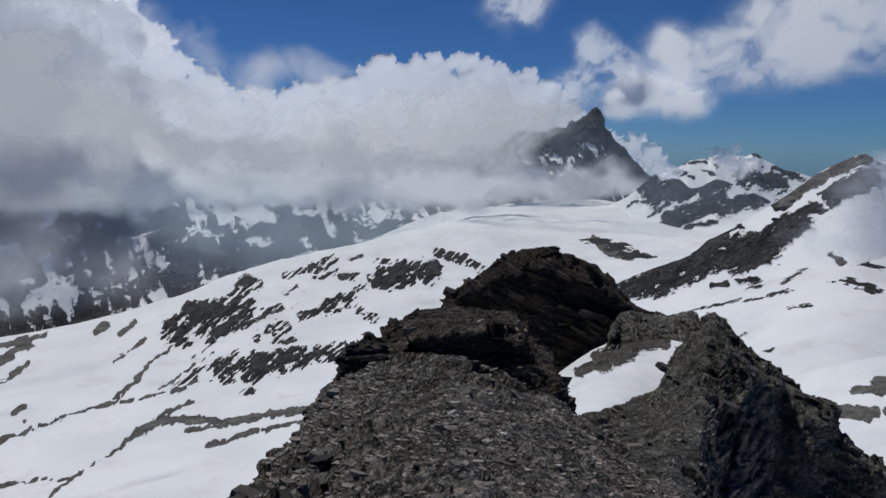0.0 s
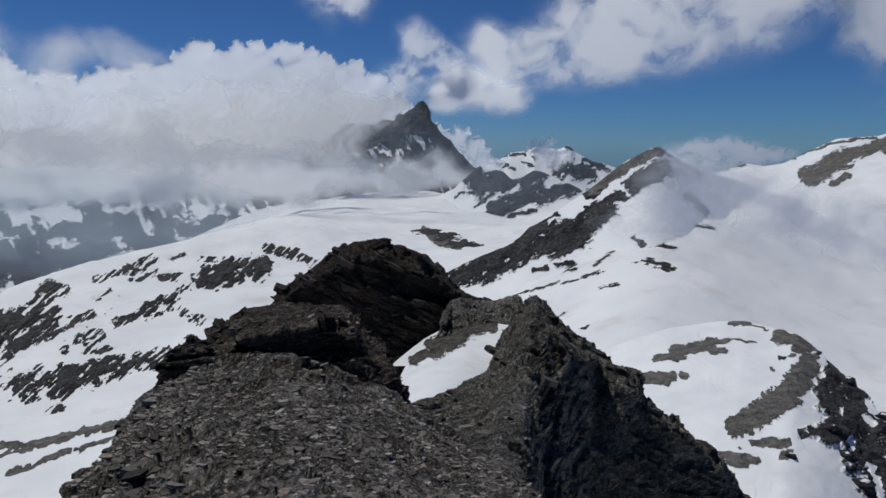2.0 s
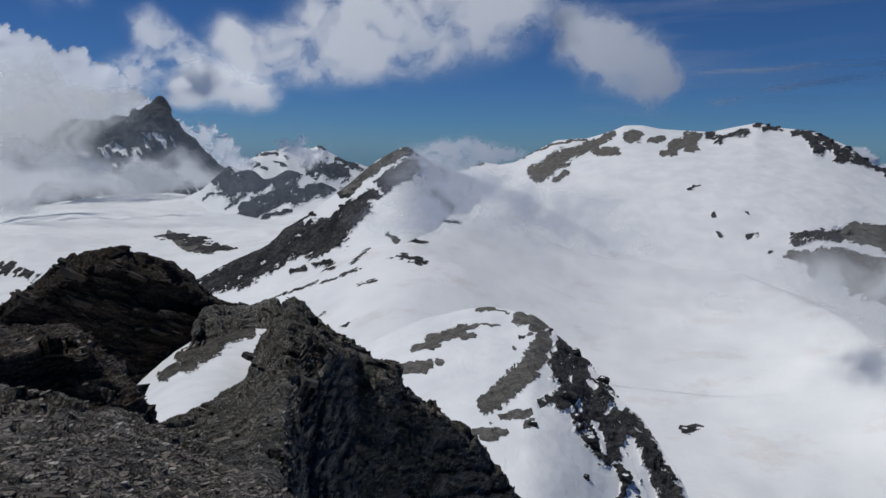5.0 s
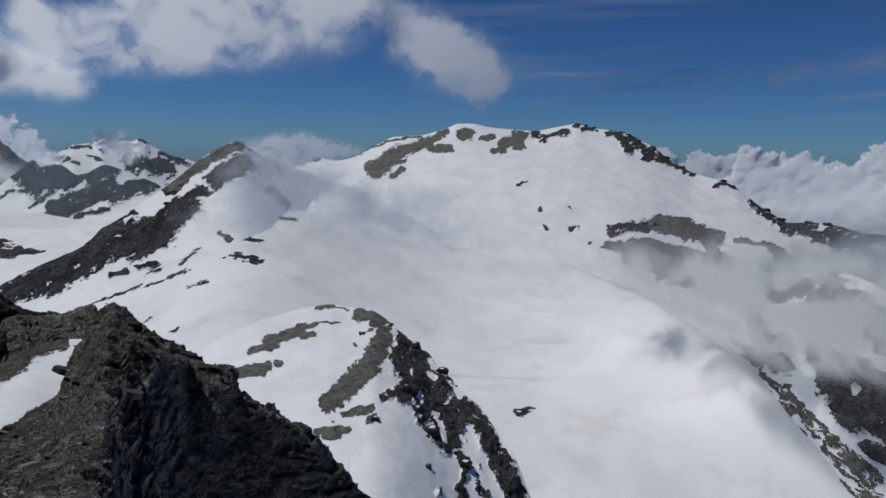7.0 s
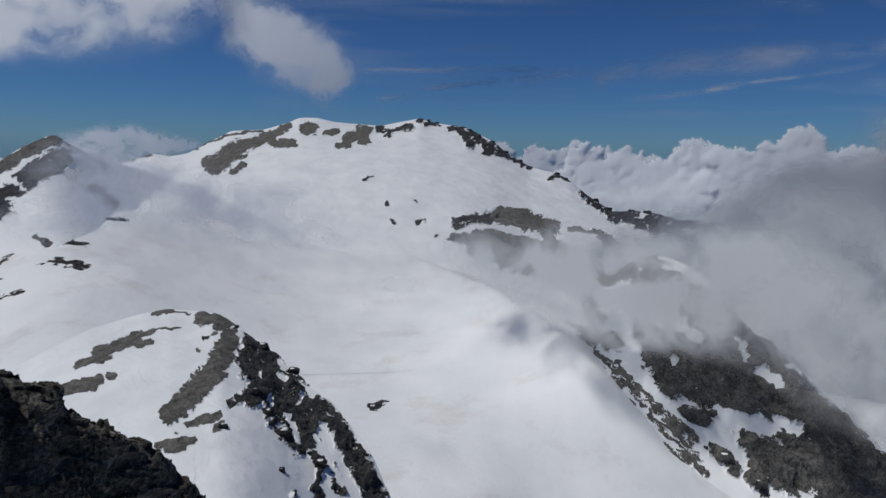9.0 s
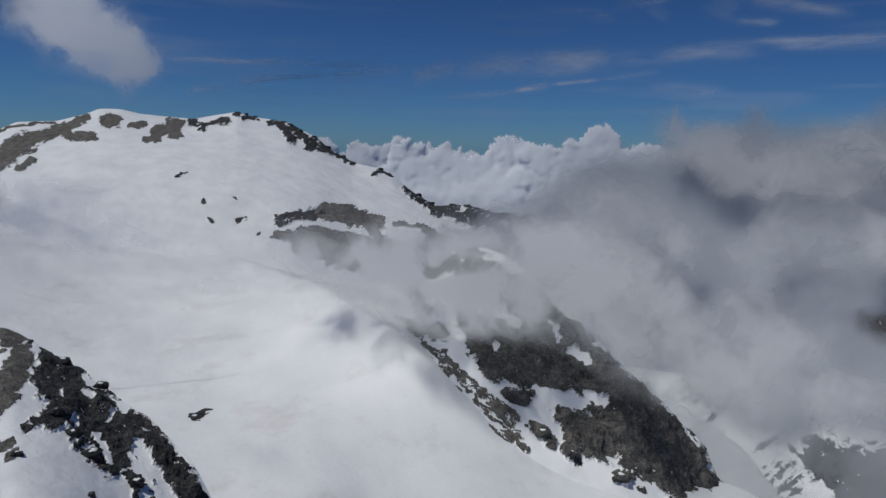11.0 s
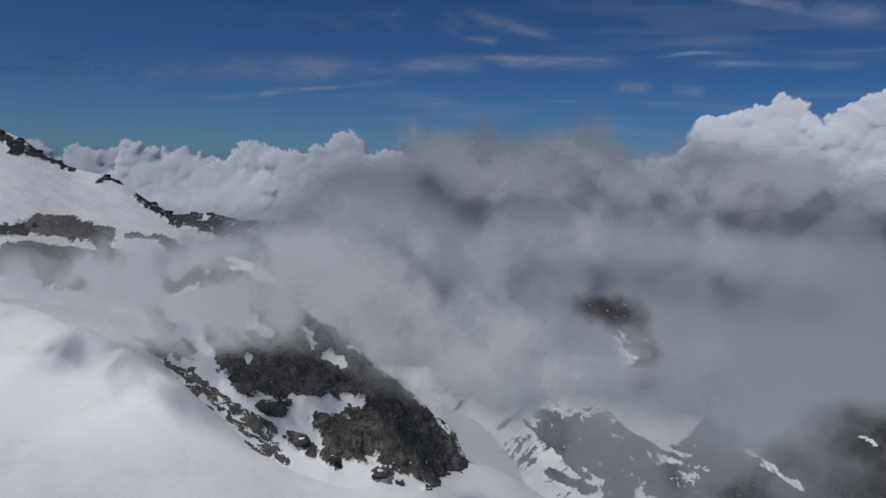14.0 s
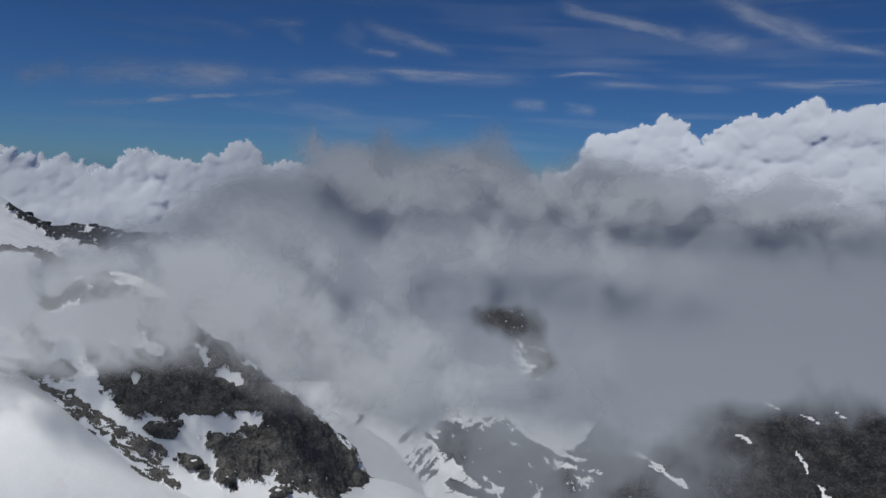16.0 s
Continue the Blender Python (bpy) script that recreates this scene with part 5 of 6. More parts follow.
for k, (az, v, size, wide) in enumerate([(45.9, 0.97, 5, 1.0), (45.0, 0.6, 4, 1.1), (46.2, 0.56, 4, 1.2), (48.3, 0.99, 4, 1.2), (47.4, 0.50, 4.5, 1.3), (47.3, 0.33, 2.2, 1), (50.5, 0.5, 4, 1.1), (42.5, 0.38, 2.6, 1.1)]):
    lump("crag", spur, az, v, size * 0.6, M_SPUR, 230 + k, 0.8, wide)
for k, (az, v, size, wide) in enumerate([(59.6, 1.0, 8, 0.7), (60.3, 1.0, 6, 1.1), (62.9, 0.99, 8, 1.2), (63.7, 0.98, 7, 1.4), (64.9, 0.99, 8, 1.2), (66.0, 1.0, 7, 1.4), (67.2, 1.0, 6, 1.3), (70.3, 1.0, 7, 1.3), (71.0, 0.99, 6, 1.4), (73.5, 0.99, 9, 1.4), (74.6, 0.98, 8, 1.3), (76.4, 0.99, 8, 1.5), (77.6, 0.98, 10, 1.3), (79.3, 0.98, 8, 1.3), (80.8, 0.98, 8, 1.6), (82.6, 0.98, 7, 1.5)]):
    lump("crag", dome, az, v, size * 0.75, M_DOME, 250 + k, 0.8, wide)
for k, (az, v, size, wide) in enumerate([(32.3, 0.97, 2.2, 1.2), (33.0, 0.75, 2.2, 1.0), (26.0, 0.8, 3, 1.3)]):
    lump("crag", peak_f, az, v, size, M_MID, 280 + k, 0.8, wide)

# ---- loose stones ----
def shard(rng, size):
    """Corners and faces of one flat, broken flake of schist."""
    n = rng.randint(4, 6)
    turn, long_ = rng.uniform(0, 6.28), rng.uniform(0.35, 0.8)
    ring = [(math.cos(turn + 6.283 * k / n + rng.uniform(-0.3, 0.3)) * rng.uniform(0.75, 1.1), math.sin(turn + 6.283 * k / n + rng.uniform(-0.3, 0.3)) * long_ * rng.uniform(0.7, 1.1)) for k in range(n)]
    thick = rng.uniform(0.05, 0.15)
    low = [(x * size, y * size, -thick * size) for x, y in ring]
    top = [(x * size * 0.86 + rng.uniform(-0.06, 0.06) * size, y * size * 0.86, (thick + rng.uniform(-0.12, 0.12)) * size) for x, y in ring]
    faces = [tuple(range(n))[::-1], tuple(range(n, 2 * n))] + [(k, (k + 1) % n, n + (k + 1) % n, n + k) for k in range(n)]
    return low + top, faces


def seat_on(X, Y, Z, N, rng, i, j, sink):
    """A pose for a flake on the rock: along its layers, tilted a little."""
    n = Vector(N[i, j])
    up = (n * 0.75 + Vector((0.3, -0.05, 0.9)) * 0.5 + Vector((rng.uniform(-1, 1), rng.uniform(-1, 1), 0)) * 0.28).normalized()
    m = up.to_track_quat("Z", "Y").to_matrix().to_4x4() @ Matrix.Rotation(rng.gauss(0.2, 0.6), 4, "Z")
    return Matrix.Translation(Vector((X[i, j], Y[i, j], Z[i, j])) + n * sink) @ m


def stone_material(name, tones, scale):
    mat, nt, bsdf = material(name)
    info, geo = nt.nodes.new("ShaderNodeObjectInfo"), nt.nodes.new("ShaderNodeNewGeometry")
    pick = maths(nt, "FRACT", maths(nt, "ADD", info.outputs["Random"], geo.outputs["Random Per Island"]))
    tone = ramp(nt, pick, tones)
    grit = noise_node(nt, scale, 7, 0.7)
    col = mixed(nt, spread(nt, grit, 0.35, 0.75), tone, (0.02, 0.018, 0.017))
    rust = maths(nt, "MULTIPLY", spread(nt, noise_node(nt, scale / 18, 6, 0.7), 0.52, 0.7), 0.5)
    col = mixed(nt, rust, col, (0.11, 0.062, 0.042))
    nt.links.new(col, bsdf.inputs["Base Color"])
    bsdf.inputs["Roughness"].default_value = 0.8
    nt.links.new(bumped(nt, grit, 0.8, 0.5 / scale), bsdf.inputs["Normal"])
    return mat


STONE_TONES = [(0.0, (0.03, 0.026, 0.021)), (0.4, (0.14, 0.125, 0.105)), (0.75, (0.34, 0.31, 0.27)), (0.9, (0.42, 0.34, 0.28)), (1.0, (0.62, 0.59, 0.55))]
PLATE_TONES = [(0.0, (0.018, 0.015, 0.012)), (0.5, (0.08, 0.07, 0.058)), (0.85, (0.21, 0.187, 0.16)), (1.0, (0.42, 0.385, 0.34))]
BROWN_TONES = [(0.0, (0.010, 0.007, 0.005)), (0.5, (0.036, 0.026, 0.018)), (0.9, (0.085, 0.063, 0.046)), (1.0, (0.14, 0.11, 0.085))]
M_STONE = stone_material("loose_schist", STONE_TONES, 45)
M_PLATE = stone_material("schist_plate", PLATE_TONES, 9)
M_PLATE_BROWN = stone_material("brown_plate", BROWN_TONES, 5)


def scatter(name, host, surface, count, sizes, where, seed, label):
    """Countless small flakes in one mesh, lying on the rock."""
    rng = random.Random(seed)
    X, Y, Z, N = (surface[k] for k in "XYZN")
    rows = np.argwhere(where)
    verts, faces = [], []
    for _ in range(count):
        i, j = rows[rng.randrange(len(rows))]
        size = sizes[0] * (sizes[1] / sizes[0]) ** (rng.random() ** 2.2)
        vs, fs = shard(rng, size)
        m, base = seat_on(X, Y, Z, N, rng, i, j, size * 0.08), len(verts)
        verts += [(m @ Vector(v))[:] for v in vs]
        faces += [tuple(base + k for k in f) for f in fs]
    me = bpy.data.meshes.new(name)
    me.from_pydata(verts, [], faces)
    me.materials.append(M_STONE)
    ob = tagged(new(name, me), label, kind="stuff")
    ob.parent = host
    return ob


def leaf_of_rock(rng, size):
    """Corners and faces of one long thin plate with broken ends."""
    w, t = rng.uniform(0.28, 0.6), rng.uniform(0.05, 0.13)
    ring = [(-1, rng.uniform(-0.5, 0.2) * w), (-0.55, -w * rng.uniform(0.7, 1)), (rng.uniform(0.2, 0.7), -w), (1, rng.uniform(-0.3, 0.5) * w), (rng.uniform(0.1, 0.7), w * rng.uniform(0.7, 1)), (-0.6, w)]
    ring = [(x * size * rng.uniform(0.85, 1.1), y * size) for x, y in ring]
    tilt = rng.uniform(-0.04, 0.04)
    low = [(x * 0.95, y * 0.95, (-t) * size) for x, y in ring]
    top = [(x * 0.93, y * 0.9, (t + tilt * x / size) * size) for x, y in ring]
    return low + top, [(5, 4, 3, 2, 1, 0), (6, 7, 8, 9, 10, 11)] + [(k, (k + 1) % 6, 6 + (k + 1) % 6, 6 + k) for k in range(6)]


def plates(name, host, surface, count, sizes, where, seed, lie, along, label, jitter=0.1, sink=0.3, scale_r=0.0):
    """Broken plates of the rock's own layers, set into its face, in one mesh; their size grows with distance along a long rib.
    lie: the layers' normal; along: the way their long edges run."""
    rng = random.Random(seed)
    X, Y, Z, N = (surface[k] for k in "XYZN")
    rows = np.argwhere(where)
    verts, faces = [], []
    for _ in range(count):
        i, j = rows[rng.randrange(len(rows))]
        size = sizes[0] * (sizes[1] / sizes[0]) ** (rng.random() ** 1.8)
        if scale_r:
            size *= min(1.5, max(0.22, math.hypot(X[i, j], Y[i, j]) / scale_r))
        vs, fs = leaf_of_rock(rng, size)
        up = (Vector(lie) + Vector((rng.gauss(0, jitter), rng.gauss(0, jitter), 0))).normalized()
        ex = Vector(along) + Vector((rng.gauss(0, 0.3), rng.gauss(0, 0.35), 0))
        ex = (ex - up * ex.dot(up)).normalized()
        ey = up.cross(ex)
        at = Vector((X[i, j], Y[i, j], Z[i, j])) - Vector(N[i, j]) * size * sink * rng.uniform(0.3, 1.2)
        base = len(verts)
        verts += [(at + ex * v[0] + ey * v[1] + up * v[2])[:] for v in vs]
        faces += [tuple(base + k for k in f) for f in fs]
    me = bpy.data.meshes.new(name)
    me.from_pydata(verts, [], faces)
    me.materials.append({knoll: M_PLATE_BROWN, summit: M_STONE}.get(host, M_PLATE))
    ob = tagged(new(name, me), label, kind="stuff")
    ob.parent = host
    return ob


HR = np.hypot(HUMP["X"], HUMP["Y"])
HA = np.arctan2(HUMP["X"], HUMP["Y"]) / D2R
scatter("loose_flakes", summit, HUMP, 22000, (0.008, 0.045), (HUMP["bare"] < 0.7) & (np.abs(HA) < 44) & (HR > 2.2) & (HR < 12), 41, "small broken schist flakes")
S = SURFACE["rock_rib"]
plates("plate_layer", rib, S, 2200, (0.1, 0.4), (S["v"] < 1.03) & (S["A"] > 9), 51, (0.36, -0.2, 0.9), (0.9, 0.35, -0.35), "broken grey schist plates", scale_r=45)
RR = np.hypot(S["X"], S["Y"])
plates("plate_layer", rib, S, 5000, (0.03, 0.16), (S["A"] < 22) & (RR < 40) & (S["v"] > 0.2), 55, (0.2, -0.15, 0.95), (1, 0.3, 0.0), "loose grey schist plates on the ramp", jitter=0.25, sink=0.25)
S = SURFACE["rock_shoulder"]
plates("plate_layer", shoulder, S, 900, (0.15, 0.5), (S["v"] > 0.1) & (S["v"] < 1.0), 57, (-0.45, -0.1, 0.88), (0.8, 0.5, 0.3), "broken grey schist plates", sink=0.4)
S = SURFACE["rock_ledge"]
plates("plate_layer", ledge, S, 1500, (0.04, 0.16), (S["v"] > 0.3) & (S["v"] < 1.2), 52, (-0.12, 0.06, 0.98), (1, 0.1, 0.12), "dark layered schist plates", sink=0.7)
S = SURFACE["rock_knoll"]
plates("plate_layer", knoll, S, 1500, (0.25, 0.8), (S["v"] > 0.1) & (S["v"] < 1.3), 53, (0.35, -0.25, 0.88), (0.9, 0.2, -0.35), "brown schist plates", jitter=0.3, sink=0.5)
plates("plate_layer", summit, HUMP, 17000, (0.016, 0.095), (np.abs(HA) < 44) & (HR > 2.4) & (HR < 13), 54, (0.14, -0.12, 0.97), (1, 0.25, 0.1), "thin grey schist plates", jitter=0.16, sink=0.12)


def slabs(host, surface, count, sizes, where, seed, lie, along, mat, scale_r=0.0):
    """The larger plates, each one by itself."""
    rng = random.Random(seed)
    kinds = []
    for _ in range(8):
        vs, fs = leaf_of_rock(rng, 1.0)
        me = bpy.data.meshes.new("slab")
        me.from_pydata(vs, [], fs)
        me.materials.append(mat)
        kinds.append(me)
    rows = np.argwhere(where)
    for _ in range(count):
        i, j = rows[rng.randrange(len(rows))]
        p, n = Vector((surface["X"][i, j], surface["Y"][i, j], surface["Z"][i, j])), Vector(surface["N"][i, j])
        size = rng.uniform(*sizes) * (min(1.5, max(0.25, p.length / scale_r)) if scale_r else 1)
        up = (Vector(lie) + Vector((rng.gauss(0, 0.1), rng.gauss(0, 0.1), 0))).normalized()
        ex = Vector(along) + Vector((rng.gauss(0, 0.25), rng.gauss(0, 0.3), 0))
        ex = (ex - up * ex.dot(up)).normalized()
        m = Matrix((ex, up.cross(ex), up)).transposed().to_4x4()
        ob = new("slab", kinds[rng.randrange(8)])
        ob.parent = host
        ob.matrix_world = Matrix.Translation(p - n * size * 0.35) @ m @ Matrix.Diagonal((size, size, size * rng.uniform(1, 2.2), 1))


S = SURFACE["rock_rib"]
slabs(rib, S, 90, (0.5, 1.1), (S["v"] < 0.93) & (S["A"] > 11), 61, (0.36, -0.2, 0.9), (0.9, 0.35, -0.35), M_PLATE, 45)
slabs(summit, HUMP, 80, (0.09, 0.26), (HA < -7.5) & (HA > -24) & (HR > 5) & (HR < 10.5), 66, (0.08, -0.05, 0.99), (1, 0.5, 0.0), M_PLATE)
S = SURFACE["rock_ledge"]
slabs(ledge, S, 40, (0.2, 0.45), (S["v"] > 0.55) & (S["v"] < 1.0) & (S["A"] < 7) & (S["A"] > -6), 62, (-0.12, -0.1, 0.98), (1, 0.1, 0.12), M_PLATE)
S = SURFACE["rock_knoll"]
slabs(knoll, S, 60, (0.9, 2.2), (S["v"] > 0.1) & (S["v"] < 1.1), 63, (0.35, -0.25, 0.88), (0.9, 0.2, -0.35), M_PLATE_BROWN)
rng = random.Random(77)
flakes = []
for k in range(10):
    vs, fs = shard(rng, 1.0)
    me = bpy.data.meshes.new("stone")
    me.from_pydata(vs, [], fs)
    me.materials.append(M_STONE)
    flakes.append(me)
spots = np.argwhere((np.abs(HA) < 42) & (HR > 2.6) & (HR < 11.5))
for k in range(290):
    i, j = spots[rng.randrange(len(spots))]
    size = 0.03 * (0.11 / 0.03) ** (rng.random() ** 2.5)
    ob = new("stone", flakes[rng.randrange(10)])
    ob.parent = summit
    ob.matrix_world = seat_on(HUMP["X"], HUMP["Y"], HUMP["Z"], HUMP["N"], rng, i, j, size * 0.05) @ Matrix.Diagonal((size, size, size, 1))

# ---- clouds ----
def cloud(name, az0, az1, el0, el1, r, mat, blobs=(), tops=(), bases=(), holes=(), step=0.16, rough=0.5, size=3.0, edge=(0.3, 0.6), soft=(0.5, 1.5), relief=120, seed=0, peak=1.0, label="", octaves=6, stretch=1.0, layers=1, gap=0.02, knob=0.035, fade=2.0, crisp=False, swing=0.0):
    """A bank of cloud in layers, one behind the other: each billows towards the summit and thins out to nothing at the rim.
    blobs, holes: azimuth, elevation, half width, half height, weight. tops, bases: lines of azimuth, elevation."""
    A, E = np.meshgrid(np.arange(az0, az1 + step, step), np.arange(el0, el1 + step, step), indexing="ij")
    u, w = A / size / stretch, E / size
    first = None
    for k in range(layers):
        sl = seed * 1.7 + 0.45 * k
        wa, we = fbm(u * 0.6, w * 0.6, u * 0 + sl, 4, 0.5, seed + 1), fbm(u * 0.6, w * 0.6, u * 0 + sl + 40, 4, 0.5, seed + 2)
        puff = billow(u + 0.3 * wa, w + 0.3 * we, u * 0 + sl, octaves, 0.52, seed + 3)
        if not crisp:
            puff = 1.25 * fbm(u + 0.3 * wa, w + 0.3 * we, u * 0 + sl, min(octaves, 5), 0.5, seed + 3) - 0.38
        knobs = 0.6 * fbm(u * 0.8 + 0.3 * wa, w * 0.8 + 0.3 * we, u * 0 + sl, 4, 0.5, seed + 3) + 0.4 * puff
        D = np.zeros_like(A)
        for ca, ce, ha, he, weight in blobs:
            q = ((A - ca + 0.28 * size * wa) / ha) ** 2 + ((E - ce + 0.28 * size * we) / he) ** 2
            D = np.maximum(D, weight * np.exp(-0.7 * q))
        bulge = D
        if len(tops):
            top, base = np.array(tops), np.array(bases)
            over = curve_at(A[:, 0], top[:, 0], top[:, 1], 0.4)[:, None] - E
            under = E - curve_at(A[:, 0], base[:, 0], base[:, 1], 1.0)[:, None]
            D = np.minimum(0.45 + over / soft[0] * 0.5, 0.45 + under / soft[1] * 0.5).clip(-1, 2.4)
            bulge = 1 - (1 - np.clip((over + 1) / 8, 0, 1)) ** 2
        for ca, ce, ha, he, weight in holes:
            D = D - weight * np.exp(-0.7 * (((A - ca + 0.3 * size * wa) / ha) ** 2 + ((E - ce + 0.3 * size * we) / he) ** 2))
        near = sstep(0.1, 0.3, D) if len(blobs) else 1.0
        veil = near * peak * sstep(edge[0], edge[1], D + rough * 0.35 * puff) * (0.8 if k < layers - 1 else 1.0)
        rim = np.minimum.reduce([sstep(az0, az0 + fade, A), sstep(az1, az1 - fade, A), sstep(el0, el0 + 1, E), sstep(el1, el1 - 1, E)])
        rr = r * (1 - gap * (layers - 1 - k)) - relief * bulge - knob * r * size * D2R * knobs
        rr = np.minimum(rr * (1 - swing * (A - 0.5 * (az0 + az1))), 4930)
        C = np.cos(E * D2R)
        X, Y, Z = rr * C * np.sin(A * D2R), rr * C * np.cos(A * D2R), EYE_Z + rr * np.sin(E * D2R)
        ob = new(name if first is None else "cloud_layer", grid_mesh(name, X, Y, Z, mat, [("veil", veil * rim)], keep=veil * rim > 0.004))
        if first is None:
            first = tagged(ob, label or "drifting white cumulus cloud with bright edges", "cloud", kind="stuff")
        else:
            ob.parent = first
    return first


def drift(name, blobs, r, mat, size=2.5, peak=0.8, contrast=1.3, step=0.15, stretch=1.0, tilt=0.0, lean=0.0, gain=1.0, holes=(), seed=0, label=""):
    """Mist that thickens and thins in soft swirls. blobs: azimuth, elevation, half width, half height, weight.
    lean: metres by which the mist lies farther off for each degree upwards, along the slope below it."""
    B = np.array(blobs)
    A, E = np.meshgrid(np.arange((B[:, 0] - 2.6 * B[:, 2]).min(), (B[:, 0] + 2.6 * B[:, 2]).max(), step), np.arange((B[:, 1] - 2.6 * B[:, 3]).min(), (B[:, 1] + 2.6 * B[:, 3]).max(), step), indexing="ij")
    u, w = (A + tilt * E) / size / stretch, (E - tilt * A * 0.5) / size
    wa, we = fbm(u * 0.7, w * 0.7, u * 0 + seed, 4, 0.5, seed + 1), fbm(u * 0.7, w * 0.7, u * 0 + seed + 40, 4, 0.5, seed + 2)
    swirl = np.clip(0.5 + 0.55 * fbm(u + 0.5 * wa, w + 0.5 * we, u * 0, 6, 0.5, seed + 3), 0, 1)
    clear = np.ones_like(A)
    for ca, ce, ha, he, weight in blobs:
        q = ((A - ca + 0.25 * ha * wa) / ha) ** 2 + ((E - ce + 0.25 * he * we) / he) ** 2
        clear = clear * (1 - np.clip(weight, 0, 0.98) * np.clip(np.exp(-0.6 * q) - 0.03, 0, 1))
    D = 1 - clear
    for ca, ce, ha, he, weight in holes:
        D = D * (1 - weight * np.exp(-0.7 * (((A - ca + 0.5 * ha * wa) / ha) ** 2 + ((E - ce + 0.5 * he * we) / he) ** 2)))
    r = r + lean * (E - B[:, 1].mean())
    veil = peak * sstep(0.0, 1.0, gain * D * (1 - 0.5 * contrast + contrast * swirl))
    X, Y, Z = r * np.cos(E * D2R) * np.sin(A * D2R), r * np.cos(E * D2R) * np.cos(A * D2R), EYE_Z + r * np.sin(E * D2R)
    return tagged(new(name, grid_mesh(name, X, Y, Z, mat, [("veil", veil)], keep=veil > 0.004)), label, "cloud", kind="stuff")


def billows(name, heads, r, mat, step=0.1, soft=0.35, wisp=0.15, fine=1.0, peak=1.0, sprouts=(6, 4), depth=1.0, base=None, blur=3, seed=0, label=""):
    """A heaped cloud: round heads, each with smaller ones sprouting from it, thinning out at the rim.
    heads: azimuth, elevation, radius (degrees). base: elevations between which the foot fades away."""
    rng = random.Random(seed)
    lumps = []
    for a, e, R in heads:
        lumps.append((a, e, R, 0.0))
        for _ in range(sprouts[0]):
            t, R2 = rng.uniform(-0.5, 3.6), R * rng.uniform(0.28, 0.55)
            a2, e2, d2 = a + math.cos(t) * R * 0.8, e + math.sin(t) * R * 0.72, R * rng.uniform(0.1, 0.6)
            lumps.append((a2, e2, R2, d2))
            for _ in range(sprouts[1]):
                t, R3 = rng.uniform(-0.4, 3.5), R2 * rng.uniform(0.25, 0.5)
                lumps.append((a2 + math.cos(t) * R2 * 0.85, e2 + math.sin(t) * R2 * 0.8, R3, d2 + R2 * rng.uniform(0.1, 0.6)))
    L = np.array(lumps)
    az0, az1, el0, el1 = (L[:, 0] - L[:, 2]).min() - 1, (L[:, 0] + L[:, 2]).max() + 1, (L[:, 1] - L[:, 2]).min() - 1, (L[:, 1] + L[:, 2]).max() + 1
    A, E = np.meshgrid(np.arange(az0, az1, step), np.arange(el0, el1, step), indexing="ij")
    wa = A + wisp * (fbm(A * 0.9 * fine, E * 0.9 * fine, A * 0, 5, 0.55, seed + 1) + 0.16 * fbm(A * 4 * fine, E * 4 * fine, A * 0, 4, 0.5, seed + 3))
    we = E + wisp * (fbm(A * 0.9 * fine, E * 0.9 * fine, A * 0 + 9, 5, 0.55, seed + 2) + 0.16 * fbm(A * 4 * fine, E * 4 * fine, A * 0 + 9, 4, 0.5, seed + 4))
    H, C, pad = np.zeros_like(A), np.zeros_like(A), 1.5 * wisp + step
    for a, e, R, d in lumps:
        i0, i1 = max(0, int((a - R - pad - az0) / step)), int((a + R + pad - az0) / step) + 2
        j0, j1 = max(0, int((e - R - pad - el0) / step)), int((e + R + pad - el0) / step) + 2
        q = ((wa[i0:i1, j0:j1] - a) ** 2 + (we[i0:i1, j0:j1] - e) ** 2) / (R * R)
        H[i0:i1, j0:j1] = np.maximum(H[i0:i1, j0:j1], np.where(q < 1, d + R * np.sqrt(np.clip(1 - q, 0, 1)), 0))
        C[i0:i1, j0:j1] = np.maximum(C[i0:i1, j0:j1], sstep(0, soft, 1 - q))
    H = H * sstep(0.0, 0.7, C)
    for _ in range(blur):
        P = np.pad(H, 1, mode="edge")
        H = (P[:-2, 1:-1] + P[2:, 1:-1] + P[1:-1, :-2] + P[1:-1, 2:] + 2 * P[1:-1, 1:-1]) / 6
    veil = peak * np.clip(C + 1.1 * C * (1 - C) * fbm(A * 1.2, E * 1.2, A * 0 + 4, 4, 0.5, seed + 5), 0, 1)
    if base:
        veil = veil * sstep(base[0], base[1], E + 0.4 * (base[1] - base[0]) * fbm(A * 0.5, E * 0.8, A * 0, 4, 0.5, seed + 6))
    rr = np.minimum(r * (1 - depth * D2R * (H + 0.06 * fbm(A * 3, E * 3, A * 0, 4, 0.55, seed + 7))), 4930)
    X, Y, Z = rr * np.cos(E * D2R) * np.sin(A * D2R), rr * np.cos(E * D2R) * np.cos(A * D2R), EYE_Z + rr * np.sin(E * D2R)
    return tagged(new(name, grid_mesh(name, X, Y, Z, mat, [("veil", veil)], keep=veil > 0.004)), label or "drifting white cumulus cloud with soft edges", "cloud", kind="stuff")


